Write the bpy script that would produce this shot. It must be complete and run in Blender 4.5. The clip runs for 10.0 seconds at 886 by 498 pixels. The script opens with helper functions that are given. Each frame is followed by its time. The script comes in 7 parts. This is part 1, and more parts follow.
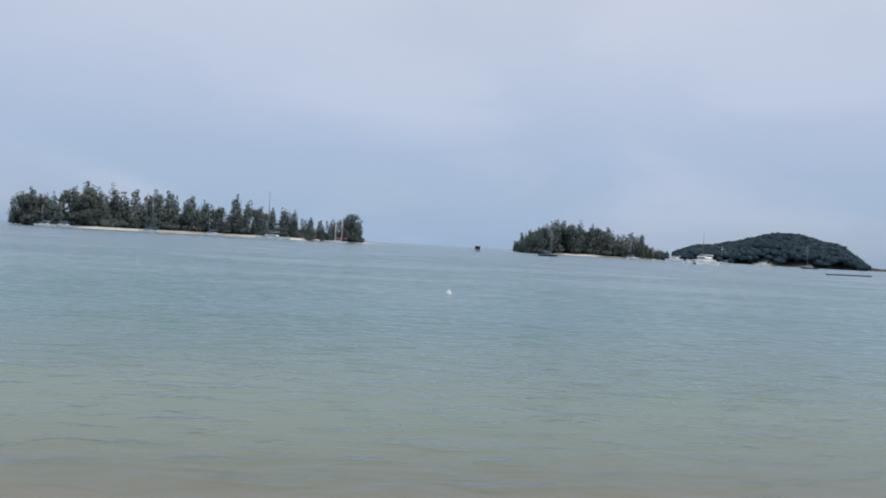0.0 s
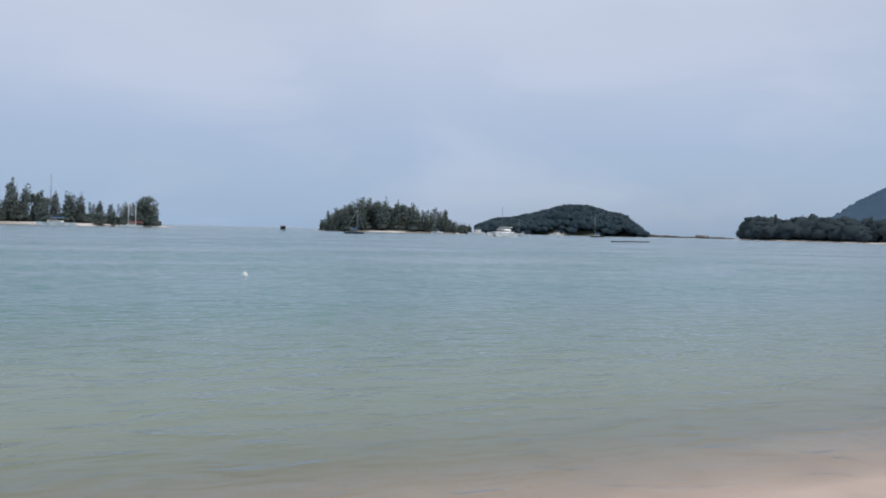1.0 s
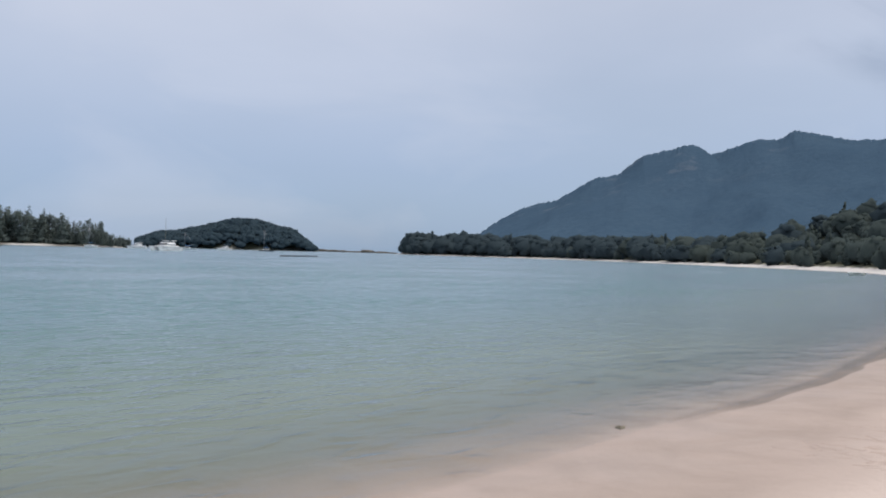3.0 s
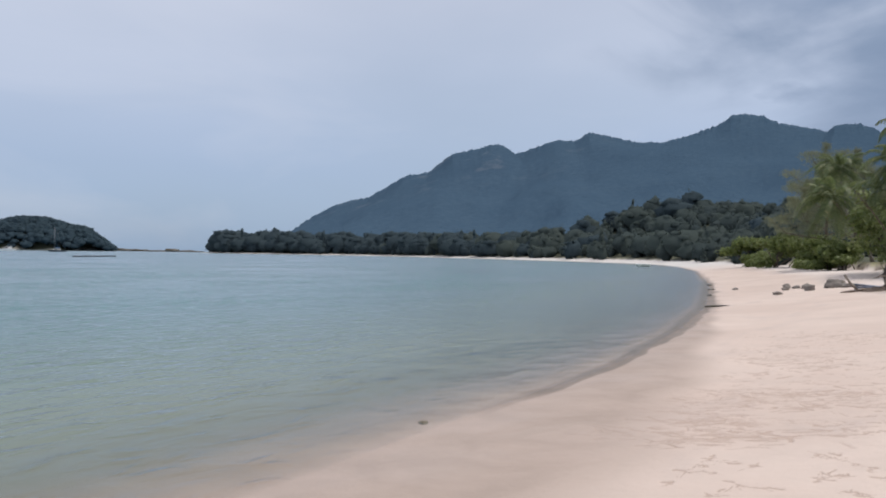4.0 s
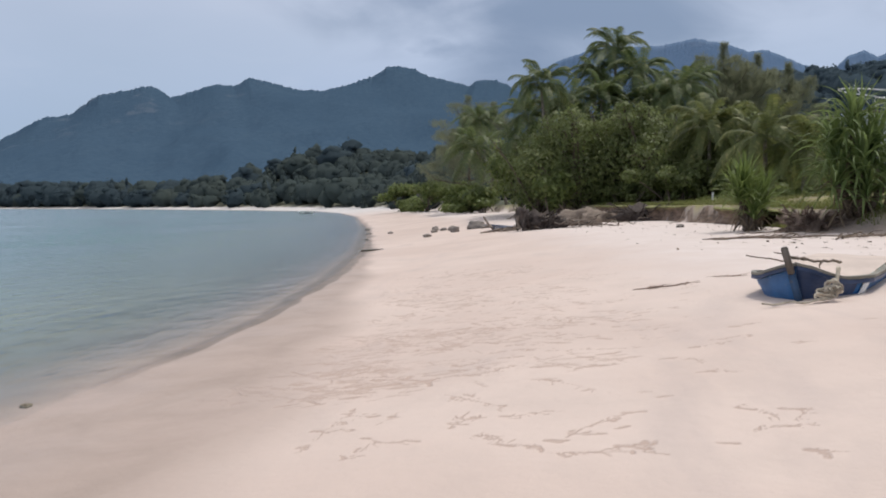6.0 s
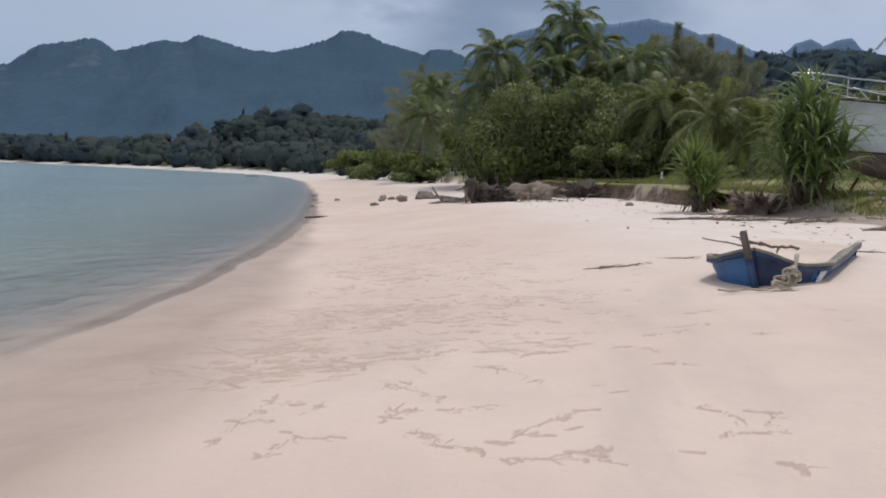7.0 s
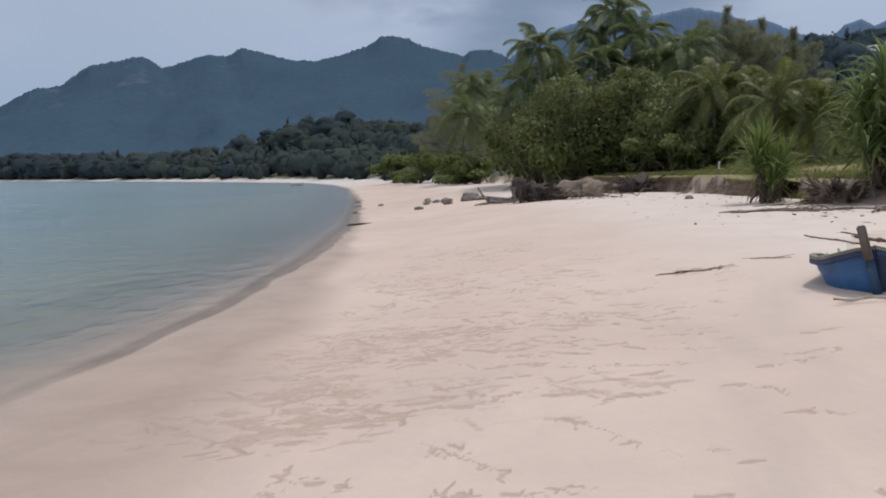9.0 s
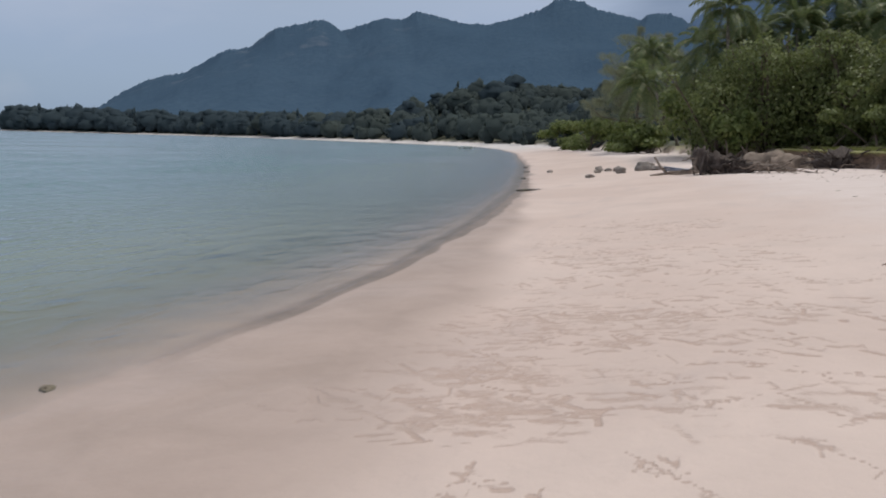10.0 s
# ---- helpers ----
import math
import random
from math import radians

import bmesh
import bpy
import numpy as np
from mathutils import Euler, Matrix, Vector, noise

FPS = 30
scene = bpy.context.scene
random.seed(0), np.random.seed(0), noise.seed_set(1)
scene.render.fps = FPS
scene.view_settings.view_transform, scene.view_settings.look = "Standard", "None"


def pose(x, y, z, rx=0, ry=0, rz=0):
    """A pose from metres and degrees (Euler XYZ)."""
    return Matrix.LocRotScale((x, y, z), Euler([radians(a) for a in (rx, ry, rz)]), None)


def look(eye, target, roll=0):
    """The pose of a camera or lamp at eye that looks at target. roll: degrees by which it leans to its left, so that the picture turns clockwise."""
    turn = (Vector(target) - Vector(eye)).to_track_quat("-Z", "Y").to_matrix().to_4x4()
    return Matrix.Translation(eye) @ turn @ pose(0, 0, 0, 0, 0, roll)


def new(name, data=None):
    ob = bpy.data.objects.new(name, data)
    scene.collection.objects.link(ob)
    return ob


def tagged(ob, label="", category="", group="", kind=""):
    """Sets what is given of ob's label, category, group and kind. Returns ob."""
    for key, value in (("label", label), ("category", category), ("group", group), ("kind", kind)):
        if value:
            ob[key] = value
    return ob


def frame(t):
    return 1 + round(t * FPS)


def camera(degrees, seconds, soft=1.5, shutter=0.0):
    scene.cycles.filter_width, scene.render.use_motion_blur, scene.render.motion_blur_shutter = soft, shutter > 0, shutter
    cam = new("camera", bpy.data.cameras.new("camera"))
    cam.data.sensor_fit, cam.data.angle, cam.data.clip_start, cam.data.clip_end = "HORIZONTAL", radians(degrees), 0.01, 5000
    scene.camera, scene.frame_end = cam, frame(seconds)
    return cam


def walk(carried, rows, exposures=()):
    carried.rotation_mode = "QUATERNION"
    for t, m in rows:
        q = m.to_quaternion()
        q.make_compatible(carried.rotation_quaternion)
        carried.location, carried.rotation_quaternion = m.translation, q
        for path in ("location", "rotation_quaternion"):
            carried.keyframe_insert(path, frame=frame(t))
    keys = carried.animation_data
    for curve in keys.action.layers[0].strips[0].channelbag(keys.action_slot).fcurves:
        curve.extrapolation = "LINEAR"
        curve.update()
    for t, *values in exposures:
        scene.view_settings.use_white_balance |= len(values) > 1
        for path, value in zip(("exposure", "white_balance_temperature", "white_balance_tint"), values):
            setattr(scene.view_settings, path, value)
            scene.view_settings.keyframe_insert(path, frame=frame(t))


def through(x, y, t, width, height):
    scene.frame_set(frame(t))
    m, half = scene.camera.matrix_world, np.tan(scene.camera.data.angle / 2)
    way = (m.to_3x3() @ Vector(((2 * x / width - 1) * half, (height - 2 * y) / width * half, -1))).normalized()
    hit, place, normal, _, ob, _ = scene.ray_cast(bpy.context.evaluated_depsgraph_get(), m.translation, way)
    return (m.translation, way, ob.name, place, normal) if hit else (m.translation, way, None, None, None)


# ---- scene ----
cam = camera(57.39, 10.0, soft=1.9)
# seconds; place in metres; heading, tilt and lean in degrees
PATH = [
    (0, -0.000, -0.000, 1.954, -7.04, -0.28, -3.30),
    (0.5, 0.204, -0.028, 1.950, -12.33, -0.47, -2.33),
    (1, 0.397, -0.056, 1.954, -20.62, -1.29, -1.43),
    (1.5, 0.549, -0.079, 1.940, -31.08, -0.87, -1.27),
    (2, 0.549, -0.079, 1.950, -38.04, 0.49, -2.50),
    (2.2, 0.549, -0.079, 1.952, -37.23, 0.66, -2.58),
    (3.3, 0.556, -0.062, 1.985, -48.90, -0.78, -1.80),
    (3.5, 0.575, -0.055, 1.988, -52.48, -1.42, -2.10),
    (4, 0.796, -0.052, 1.976, -56.86, 0.41, -0.89),
    (4.5, 0.946, -0.006, 1.989, -64.05, -0.71, -0.01),
    (5, 1.104, 0.025, 1.974, -71.96, -1.11, -0.45),
    (5.5, 1.359, -0.016, 1.975, -75.33, -1.48, 0.22),
    (6, 1.624, -0.035, 1.954, -80.28, -3.14, 0.22),
    (6.2, 1.737, -0.009, 1.963, -83.18, -3.91, -1.23),
    (7.3, 2.509, 0.016, 1.926, -83.40, -5.66, -2.47),
    (7.5, 2.649, 0.025, 1.920, -82.37, -5.79, -3.10),
    (8, 2.974, 0.086, 1.912, -83.40, -8.04, -3.44),
    (8.4, 3.274, 0.158, 1.946, -87.16, -8.69, -1.30),
    (8.5, 3.309, 0.151, 1.920, -86.41, -8.59, -1.78),
    (9, 3.704, 0.204, 1.923, -80.66, -5.16, 0.37),
    (9.5, 4.021, 0.370, 1.903, -74.74, -4.62, -1.81),
    (10, 4.298, 0.591, 1.882, -69.00, -7.68, -1.45),
]
walk(cam, [(t, pose(x, y, z, 90 + tilt, lean, turn)) for t, x, y, z, turn, tilt, lean in PATH],
     [(0, 0.0), (6.2, 0.0), (7.3, -0.19), (8.5, -0.21), (9.5, -0.23), (10, -0.27)])

# ---- light ----
world = bpy.data.worlds.new("overcast_sky")
scene.world = world
world.use_nodes = True
SUN_HEIGHT, SUN_TURN = 66.0, 128.0      # degrees; the turn is clockwise from +y


def build_sky():
    nt = world.node_tree
    nt.nodes.clear()
    N = nt.nodes.new
    out = N("ShaderNodeOutputWorld")
    sky = N("ShaderNodeTexSky")
    sky.sky_type, sky.sun_disc = "NISHITA", False
    sky.sun_elevation, sky.sun_rotation = radians(SUN_HEIGHT), radians(SUN_TURN)
    sky.dust_density, sky.altitude = 2.0, 0.0
    blue = N("ShaderNodeBackground")
    blue.inputs["Strength"].default_value = 0.10
    nt.links.new(sky.outputs["Color"], blue.inputs["Color"])
    co = N("ShaderNodeTexCoord")
    flat = N("ShaderNodeMapping")
    flat.inputs["Scale"].default_value = (1.0, 1.0, 2.6)
    nt.links.new(co.outputs["Generated"], flat.inputs["Vector"])
    big = N("ShaderNodeTexNoise")
    big.inputs["Scale"].default_value, big.inputs["Detail"].default_value = 1.7, 5.0
    big.inputs["Roughness"].default_value, big.inputs["Distortion"].default_value = 0.45, 0.3
    nt.links.new(flat.outputs["Vector"], big.inputs["Vector"])
    cover = N("ShaderNodeMapRange")
    cover.inputs["From Min"].default_value, cover.inputs["From Max"].default_value = 0.3, 0.62
    cover.inputs["To Min"].default_value, cover.inputs["To Max"].default_value = 0.72, 0.97
    nt.links.new(big.outputs["Fac"], cover.inputs["Value"])
    # cloud tone: paler aloft, bluer low down, a heavy bank over the hills
    sep = N("ShaderNodeSeparateXYZ")
    nt.links.new(co.outputs["Generated"], sep.inputs["Vector"])
    ramp = N("ShaderNodeValToRGB")
    ramp.color_ramp.elements[0].position, ramp.color_ramp.elements[0].color = 0.0, (0.353, 0.49, 0.69, 1)
    ramp.color_ramp.elements[1].position, ramp.color_ramp.elements[1].color = 0.9, (0.86, 0.86, 0.92, 1)
    e = ramp.color_ramp.elements.new(0.1)
    e.color = (0.405, 0.513, 0.705, 1)
    e = ramp.color_ramp.elements.new(0.3)
    e.color = (0.590, 0.642, 0.776, 1)
    nt.links.new(sep.outputs["Z"], ramp.inputs["Fac"])
    way = N("ShaderNodeVectorMath")
    way.operation = "DOT_PRODUCT"
    way.inputs[1].default_value = (0.915, 0.0, 0.405)
    nt.links.new(co.outputs["Generated"], way.inputs[0])
    wisp = N("ShaderNodeTexNoise")
    wisp.inputs["Scale"].default_value, wisp.inputs["Detail"].default_value = 3.2, 6.0
    wisp.inputs["Distortion"].default_value = 0.5
    nt.links.new(flat.outputs["Vector"], wisp.inputs["Vector"])
    add = N("ShaderNodeMath")
    add.operation = "MULTIPLY_ADD"
    add.inputs[1].default_value = 0.25
    nt.links.new(wisp.outputs["Fac"], add.inputs[0])
    nt.links.new(way.outputs["Value"], add.inputs[2])
    bank = N("ShaderNodeMapRange")
    bank.inputs["From Min"].default_value, bank.inputs["From Max"].default_value = 1.042, 1.13
    bank.inputs["To Min"].default_value, bank.inputs["To Max"].default_value = 0.0, 0.9
    bank.interpolation_type = "SMOOTHSTEP"
    nt.links.new(add.outputs["Value"], bank.inputs["Value"])
    dark = N("ShaderNodeMix")
    dark.data_type = "RGBA"
    dark.inputs["B"].default_value = (0.205, 0.28, 0.42, 1)
    nt.links.new(bank.outputs["Result"], dark.inputs["Factor"])
    nt.links.new(ramp.outputs["Color"], dark.inputs["A"])
    cloud = N("ShaderNodeBackground")
    cloud.inputs["Strength"].default_value = 1.0
    glow = N("ShaderNodeMix")
    glow.data_type = "RGBA"
    glow.inputs["B"].default_value = (0.62, 0.67, 0.80, 1)
    pale = N("ShaderNodeMapRange")
    pale.inputs["From Min"].default_value, pale.inputs["From Max"].default_value = 0.48, 0.68
    pale.inputs["To Min"].default_value, pale.inputs["To Max"].default_value = 0.0, 0.36
    nt.links.new(wisp.outputs["Fac"], pale.inputs["Value"])
    nt.links.new(pale.outputs["Result"], glow.inputs["Factor"])
    nt.links.new(ramp.outputs["Color"], glow.inputs["A"])
    nt.links.new(glow.outputs["Result"], dark.inputs["A"])
    # one small dark cloud that hangs before the bank
    spot = N("ShaderNodeVectorMath")
    spot.operation = "DISTANCE"
    spot.inputs[1].default_value = (0.968, 0.169, 0.186 * 2.6)
    nt.links.new(flat.outputs["Vector"], spot.inputs[0])
    frayed = N("ShaderNodeMath")
    frayed.operation = "MULTIPLY_ADD"
    frayed.inputs[1].default_value = 0.06
    shred = N("ShaderNodeTexNoise")
    shred.inputs["Scale"].default_value, shred.inputs["Detail"].default_value = 28.0, 4.0
    nt.links.new(flat.outputs["Vector"], shred.inputs["Vector"])
    nt.links.new(shred.outputs["Fac"], frayed.inputs[0])
    nt.links.new(spot.outputs["Value"], frayed.inputs[2])
    small = N("ShaderNodeMapRange")
    small.inputs["From Min"].default_value, small.inputs["From Max"].default_value = 0.028, 0.066
    small.inputs["To Min"].default_value, small.inputs["To Max"].default_value = 0.6, 0.0
    nt.links.new(frayed.outputs["Value"], small.inputs["Value"])
    fleck = N("ShaderNodeMix")
    fleck.data_type = "RGBA"
    fleck.inputs["B"].default_value = (0.205, 0.28, 0.42, 1)
    nt.links.new(small.outputs["Result"], fleck.inputs["Factor"])
    nt.links.new(dark.outputs["Result"], fleck.inputs["A"])
    nt.links.new(fleck.outputs["Result"], cloud.inputs["Color"])
    mix = N("ShaderNodeMixShader")
    nt.links.new(cover.outputs["Result"], mix.inputs["Fac"])
    nt.links.new(blue.outputs["Background"], mix.inputs[1])
    nt.links.new(cloud.outputs["Background"], mix.inputs[2])
    nt.links.new(mix.outputs["Shader"], out.inputs["Surface"])


build_sky()
sun = new("sun", bpy.data.lights.new("sun", "SUN"))
sun.data.energy, sun.data.angle, sun.data.color = 2.0, radians(7.0), (1.0, 0.95, 0.88)
sun.matrix_world = look((0, 0, 0), (-math.sin(radians(SUN_TURN)) * math.cos(radians(SUN_HEIGHT)), -math.cos(radians(SUN_TURN)) * math.cos(radians(SUN_HEIGHT)), -math.sin(radians(SUN_HEIGHT))))


# ---- materials ----
class Nodes:
    """A node material under construction."""

    def __init__(self, name):
        self.mat = bpy.data.materials.new(name)
        self.mat.use_nodes = True
        self.tree = self.mat.node_tree
        self.tree.nodes.clear()
        self.out = self.tree.nodes.new("ShaderNodeOutputMaterial")

    def add(self, kind, **values):
        node = self.tree.nodes.new("ShaderNode" + kind)
        for key, value in values.items():
            node.inputs[key.replace("_", " ")].default_value = value
        return node

    def link(self, a, b):
        self.tree.links.new(a, b)

    def math(self, op, a, b=0.0, clamp=False):
        node = self.tree.nodes.new("ShaderNodeMath")
        node.operation, node.use_clamp = op, clamp
        for k, v in enumerate((a, b)):
            if isinstance(v, (int, float)):
                node.inputs[k].default_value = v
            else:
                self.link(v, node.inputs[k])
        return node.outputs[0]

    def span(self, value, lo, hi, to_lo=0.0, to_hi=1.0, smooth=False):
        node = self.tree.nodes.new("ShaderNodeMapRange")
        node.interpolation_type = "SMOOTHSTEP" if smooth else "LINEAR"
        for k, v in zip(("From Min", "From Max", "To Min", "To Max"), (lo, hi, to_lo, to_hi)):
            node.inputs[k].default_value = v
        self.link(value, node.inputs["Value"])
        return node.outputs["Result"]

    def mix(self, fac, a, b, blend="MIX"):
        node = self.tree.nodes.new("ShaderNodeMix")
        node.data_type, node.blend_type = "RGBA", blend
        for k, v in (("Factor", fac), ("A", a), ("B", b)):
            if isinstance(v, tuple):
                node.inputs[k].default_value = (*v, 1)
            elif isinstance(v, (int, float)):
                node.inputs[k].default_value = v
            else:
                self.link(v, node.inputs[k])
        return node.outputs["Result"]

    def place(self, scale=(1, 1, 1), turn=0.0):
        geo = self.tree.nodes.new("ShaderNodeNewGeometry")
        m = self.add("Mapping", Scale=scale)
        m.inputs["Rotation"].default_value = (0, 0, radians(turn))
        self.link(geo.outputs["Position"], m.inputs["Vector"])
        return m.outputs["Vector"]

    def inside(self, scale=(1, 1, 1)):
        co = self.tree.nodes.new("ShaderNodeTexCoord")
        m = self.add("Mapping", Scale=scale)
        self.link(co.outputs["Object"], m.inputs["Vector"])
        return m.outputs["Vector"]

    def noise(self, vector, scale, detail=4.0, rough=0.55, bend=0.0):
        n = self.add("TexNoise", Scale=scale, Detail=detail, Roughness=rough, Distortion=bend)
        self.link(vector, n.inputs["Vector"])
        return n.outputs["Fac"]

    def bump(self, height, strength, distance, under=None):
        b = self.add("Bump", Strength=strength, Distance=distance)
        self.link(height, b.inputs["Height"])
        if under is not None:
            self.link(under, b.inputs["Normal"])
        return b.outputs["Normal"]

    def attribute(self, name):
        a = self.tree.nodes.new("ShaderNodeAttribute")
        a.attribute_name = name
        return a.outputs["Fac"]

    def finish(self, shader):
        self.link(shader, self.out.inputs["Surface"])
        return self.mat


def plain(name, colour, rough=0.6, metal=0.0, vary=0.25, grain=6.0, relief=0.02, stain=None, stain_amount=0.4):
    """A solid with mottling at two scales, wear and fine relief."""
    n = Nodes(name)
    v = n.inside()
    coarse, fine = n.noise(v, grain * 0.3, 3), n.noise(v, grain * 5, 5)
    dark = tuple(c * (1 - vary) for c in colour)
    light = tuple(min(1.0, c * (1 + vary)) for c in colour)
    col = n.mix(n.span(coarse, 0.35, 0.65), dark, light)
    col = n.mix(n.span(fine, 0.3, 0.7, 0, 0.5), col, tuple(c * (1 - vary * 0.8) for c in colour))
    if stain:
        col = n.mix(n.span(n.noise(v, grain * 0.9, 6, 0.7), 0.52, 0.62, 0, stain_amount), col, stain)
    p = n.add("BsdfPrincipled", Roughness=rough, Metallic=metal)
    n.link(col, p.inputs["Base Color"])
    n.link(n.bump(fine, 0.6, relief), p.inputs["Normal"])
    return n.finish(p.outputs["BSDF"])


def foliage(name, dark, light, tip=None, through=0.3, rough=0.5, stand=False):
    """Leaves: each leaf and each plant takes its own tone; in a stand every tree of it does."""
    n = Nodes(name)
    geo = n.tree.nodes.new("ShaderNodeNewGeometry")
    info = n.tree.nodes.new("ShaderNodeObjectInfo")
    r = geo.outputs["Random Per Island"]
    if stand:
        tone = n.attribute("tone")
        col = n.mix(n.math("ADD", n.math("MULTIPLY", r, 0.15), n.math("MULTIPLY", tone, 0.85)), dark, light)
    else:
        col = n.mix(r, dark, light)
    if tip:
        col = n.mix(n.span(n.math("FRACT", n.math("MULTIPLY", r, 17.3)), 0.86, 0.9), col, tip)
    patch = n.noise(n.place(), 0.03 if stand else 0.35, 3)
    col = n.mix(n.span(patch, 0.35, 0.65, 0.0, 0.35 if stand else 0.55), col, dark)
    if stand:
        col = n.mix(n.span(n.noise(n.place(), 0.9, 5, 0.65), 0.4, 0.6, 0.0, 0.3), col, tuple(c * 0.7 for c in dark))
    col = n.mix(n.span(info.outputs["Random"], 0, 1, 0, 0.3), col, light)
    p = n.add("BsdfPrincipled", Roughness=rough)
    p.inputs["Specular IOR Level"].default_value = 0.0 if rough > 0.85 else 0.28
    n.link(col, p.inputs["Base Color"])
    if stand:
        sprays = n.noise(n.place(), 0.7, 5, 0.65)
        n.link(n.bump(sprays, 0.35, 1.2), p.inputs["Normal"])
    t = n.add("BsdfTranslucent")
    n.link(n.mix(0.5, col, tuple(min(1.0, 1.35 * c) for c in light)), t.inputs["Color"])
    m = n.add("MixShader", Fac=through)
    n.link(p.outputs["BSDF"], m.inputs[1])
    n.link(t.outputs["BSDF"], m.inputs[2])
    return n.finish(m.outputs["Shader"])


def bark(name, colour, scale=8.0, stretch=(1, 1, 0.25), relief=0.03):
    n = Nodes(name)
    v = n.inside(stretch)
    a, b = n.noise(v, scale, 6, 0.65), n.noise(v, scale * 0.2, 3)
    col = n.mix(n.span(a, 0.35, 0.65), tuple(c * 0.5 for c in colour), tuple(c * 1.35 for c in colour))
    col = n.mix(n.span(b, 0.4, 0.65, 0, 0.5), col, tuple(c * 0.7 for c in colour))
    p = n.add("BsdfPrincipled", Roughness=0.85)
    n.link(col, p.inputs["Base Color"])
    n.link(n.bump(a, 0.8, relief), p.inputs["Normal"])
    return n.finish(p.outputs["BSDF"])


def ground_material():
    n = Nodes("beach_sand")
    v = n.place()
    geo = n.tree.nodes.new("ShaderNodeNewGeometry")
    sep = n.tree.nodes.new("ShaderNodeSeparateXYZ")
    n.link(geo.outputs["Position"], sep.inputs["Vector"])
    high = sep.outputs["Z"]
    grains, ripple = n.noise(v, 160, 4, 0.7), n.noise(v, 9, 5, 0.6)
    broad, mid = n.noise(v, 0.22, 3, 0.5, 0.6), n.noise(v, 1.1, 4, 0.6, 0.4)
    dry = n.mix(n.span(broad, 0.35, 0.65), (0.585, 0.462, 0.395), (0.66, 0.54, 0.468))
    dry = n.mix(n.span(mid, 0.42, 0.7, 0, 0.35), dry, (0.52, 0.43, 0.375))
    dry = n.mix(n.span(n.noise(n.place((0.5, 1.5, 1), 20), 0.55, 4, 0.55, 0.8), 0.55, 0.72, 0, 0.4), dry, (0.475, 0.395, 0.36))
    dry = n.mix(n.span(grains, 0.3, 0.7, 0, 0.18), dry, (0.40, 0.33, 0.28))
    churn = n.noise(n.place((1.6, 0.7, 1)), 24, 6, 0.62, 0.9)
    marks = n.attribute("scuff")
    worn = n.math("ADD", marks, n.math("MULTIPLY", n.math("SUBTRACT", churn, 0.5), 1.1))
    scuff = n.math("MULTIPLY", n.span(worn, 0.20, 0.55), n.span(marks, 0.03, 0.28, 0, 0.84))
    scuffed = n.mix(n.span(churn, 0.35, 0.65), (0.41, 0.302, 0.244), (0.495, 0.378, 0.312))
    dry = n.mix(scuff, dry, scuffed)
    dry = n.mix(n.attribute("powder"), dry, n.mix(n.span(mid, 0.35, 0.65), (0.63, 0.545, 0.495), (0.69, 0.61, 0.565)))
    # distant sand turns paler and greyer: haze put into its colour
    dry = n.mix(n.attribute("far_haze"), dry, n.mix(n.span(broad, 0.35, 0.65), (0.55, 0.525, 0.50), (0.62, 0.59, 0.56)))
    # damp towards the sea, with a ragged limit
    edge = n.math("ADD", high, n.math("MULTIPLY", n.math("SUBTRACT", n.noise(v, 0.6, 4, 0.55, 0.5), 0.5), 0.22))
    damp = n.attribute("damp")
    damp_col = n.mix(n.span(mid, 0.35, 0.65), (0.355, 0.28, 0.235), (0.425, 0.335, 0.285))
    col = n.mix(n.math("MULTIPLY", damp, 0.93), dry, damp_col)
    swash = n.attribute("swash")
    col = n.mix(n.math("MULTIPLY", swash, n.span(mid, 0.3, 0.6, 1.0, 0.72)), col, n.mix(n.span(ripple, 0.3, 0.7), (0.115, 0.092, 0.074), (0.205, 0.167, 0.136)))
    sward = n.attribute("sward")
    blades = n.noise(n.place((1, 1, 1)), 3.0, 6, 0.7)
    turf = n.mix(n.span(blades, 0.35, 0.65), (0.15, 0.155, 0.05), (0.31, 0.28, 0.115))
    turf = n.mix(n.span(n.noise(v, 0.9, 5, 0.65), 0.42, 0.6, 0, 0.8), turf, (0.20, 0.155, 0.11))
    col = n.mix(sward, col, turf)
    soil = n.attribute("soil")
    earth = n.mix(n.span(n.noise(n.place((1, 1, 4)), 2.2, 6, 0.65), 0.35, 0.65), (0.06, 0.042, 0.032), (0.18, 0.125, 0.09))
    col = n.mix(soil, col, earth)
    floor = n.attribute("floor")
    col = n.mix(floor, col, n.mix(n.span(blades, 0.35, 0.65), (0.060, 0.066, 0.040), (0.10, 0.105, 0.062)))
    p = n.add("BsdfPrincipled")
    n.link(col, p.inputs["Base Color"])
    n.link(n.span(n.math("MAXIMUM", swash, n.span(edge, 0.12, 0.03)), 0, 1, 0.95, 0.6), p.inputs["Roughness"])
    nrm = n.bump(ripple, 0.25, 0.05)
    nrm = n.bump(n.math("MULTIPLY", scuff, -1.0), 0.5, 0.012, nrm)
    nrm = n.bump(grains, 0.25, 0.006, nrm)
    n.link(nrm, p.inputs["Normal"])
    return n.finish(p.outputs["BSDF"])


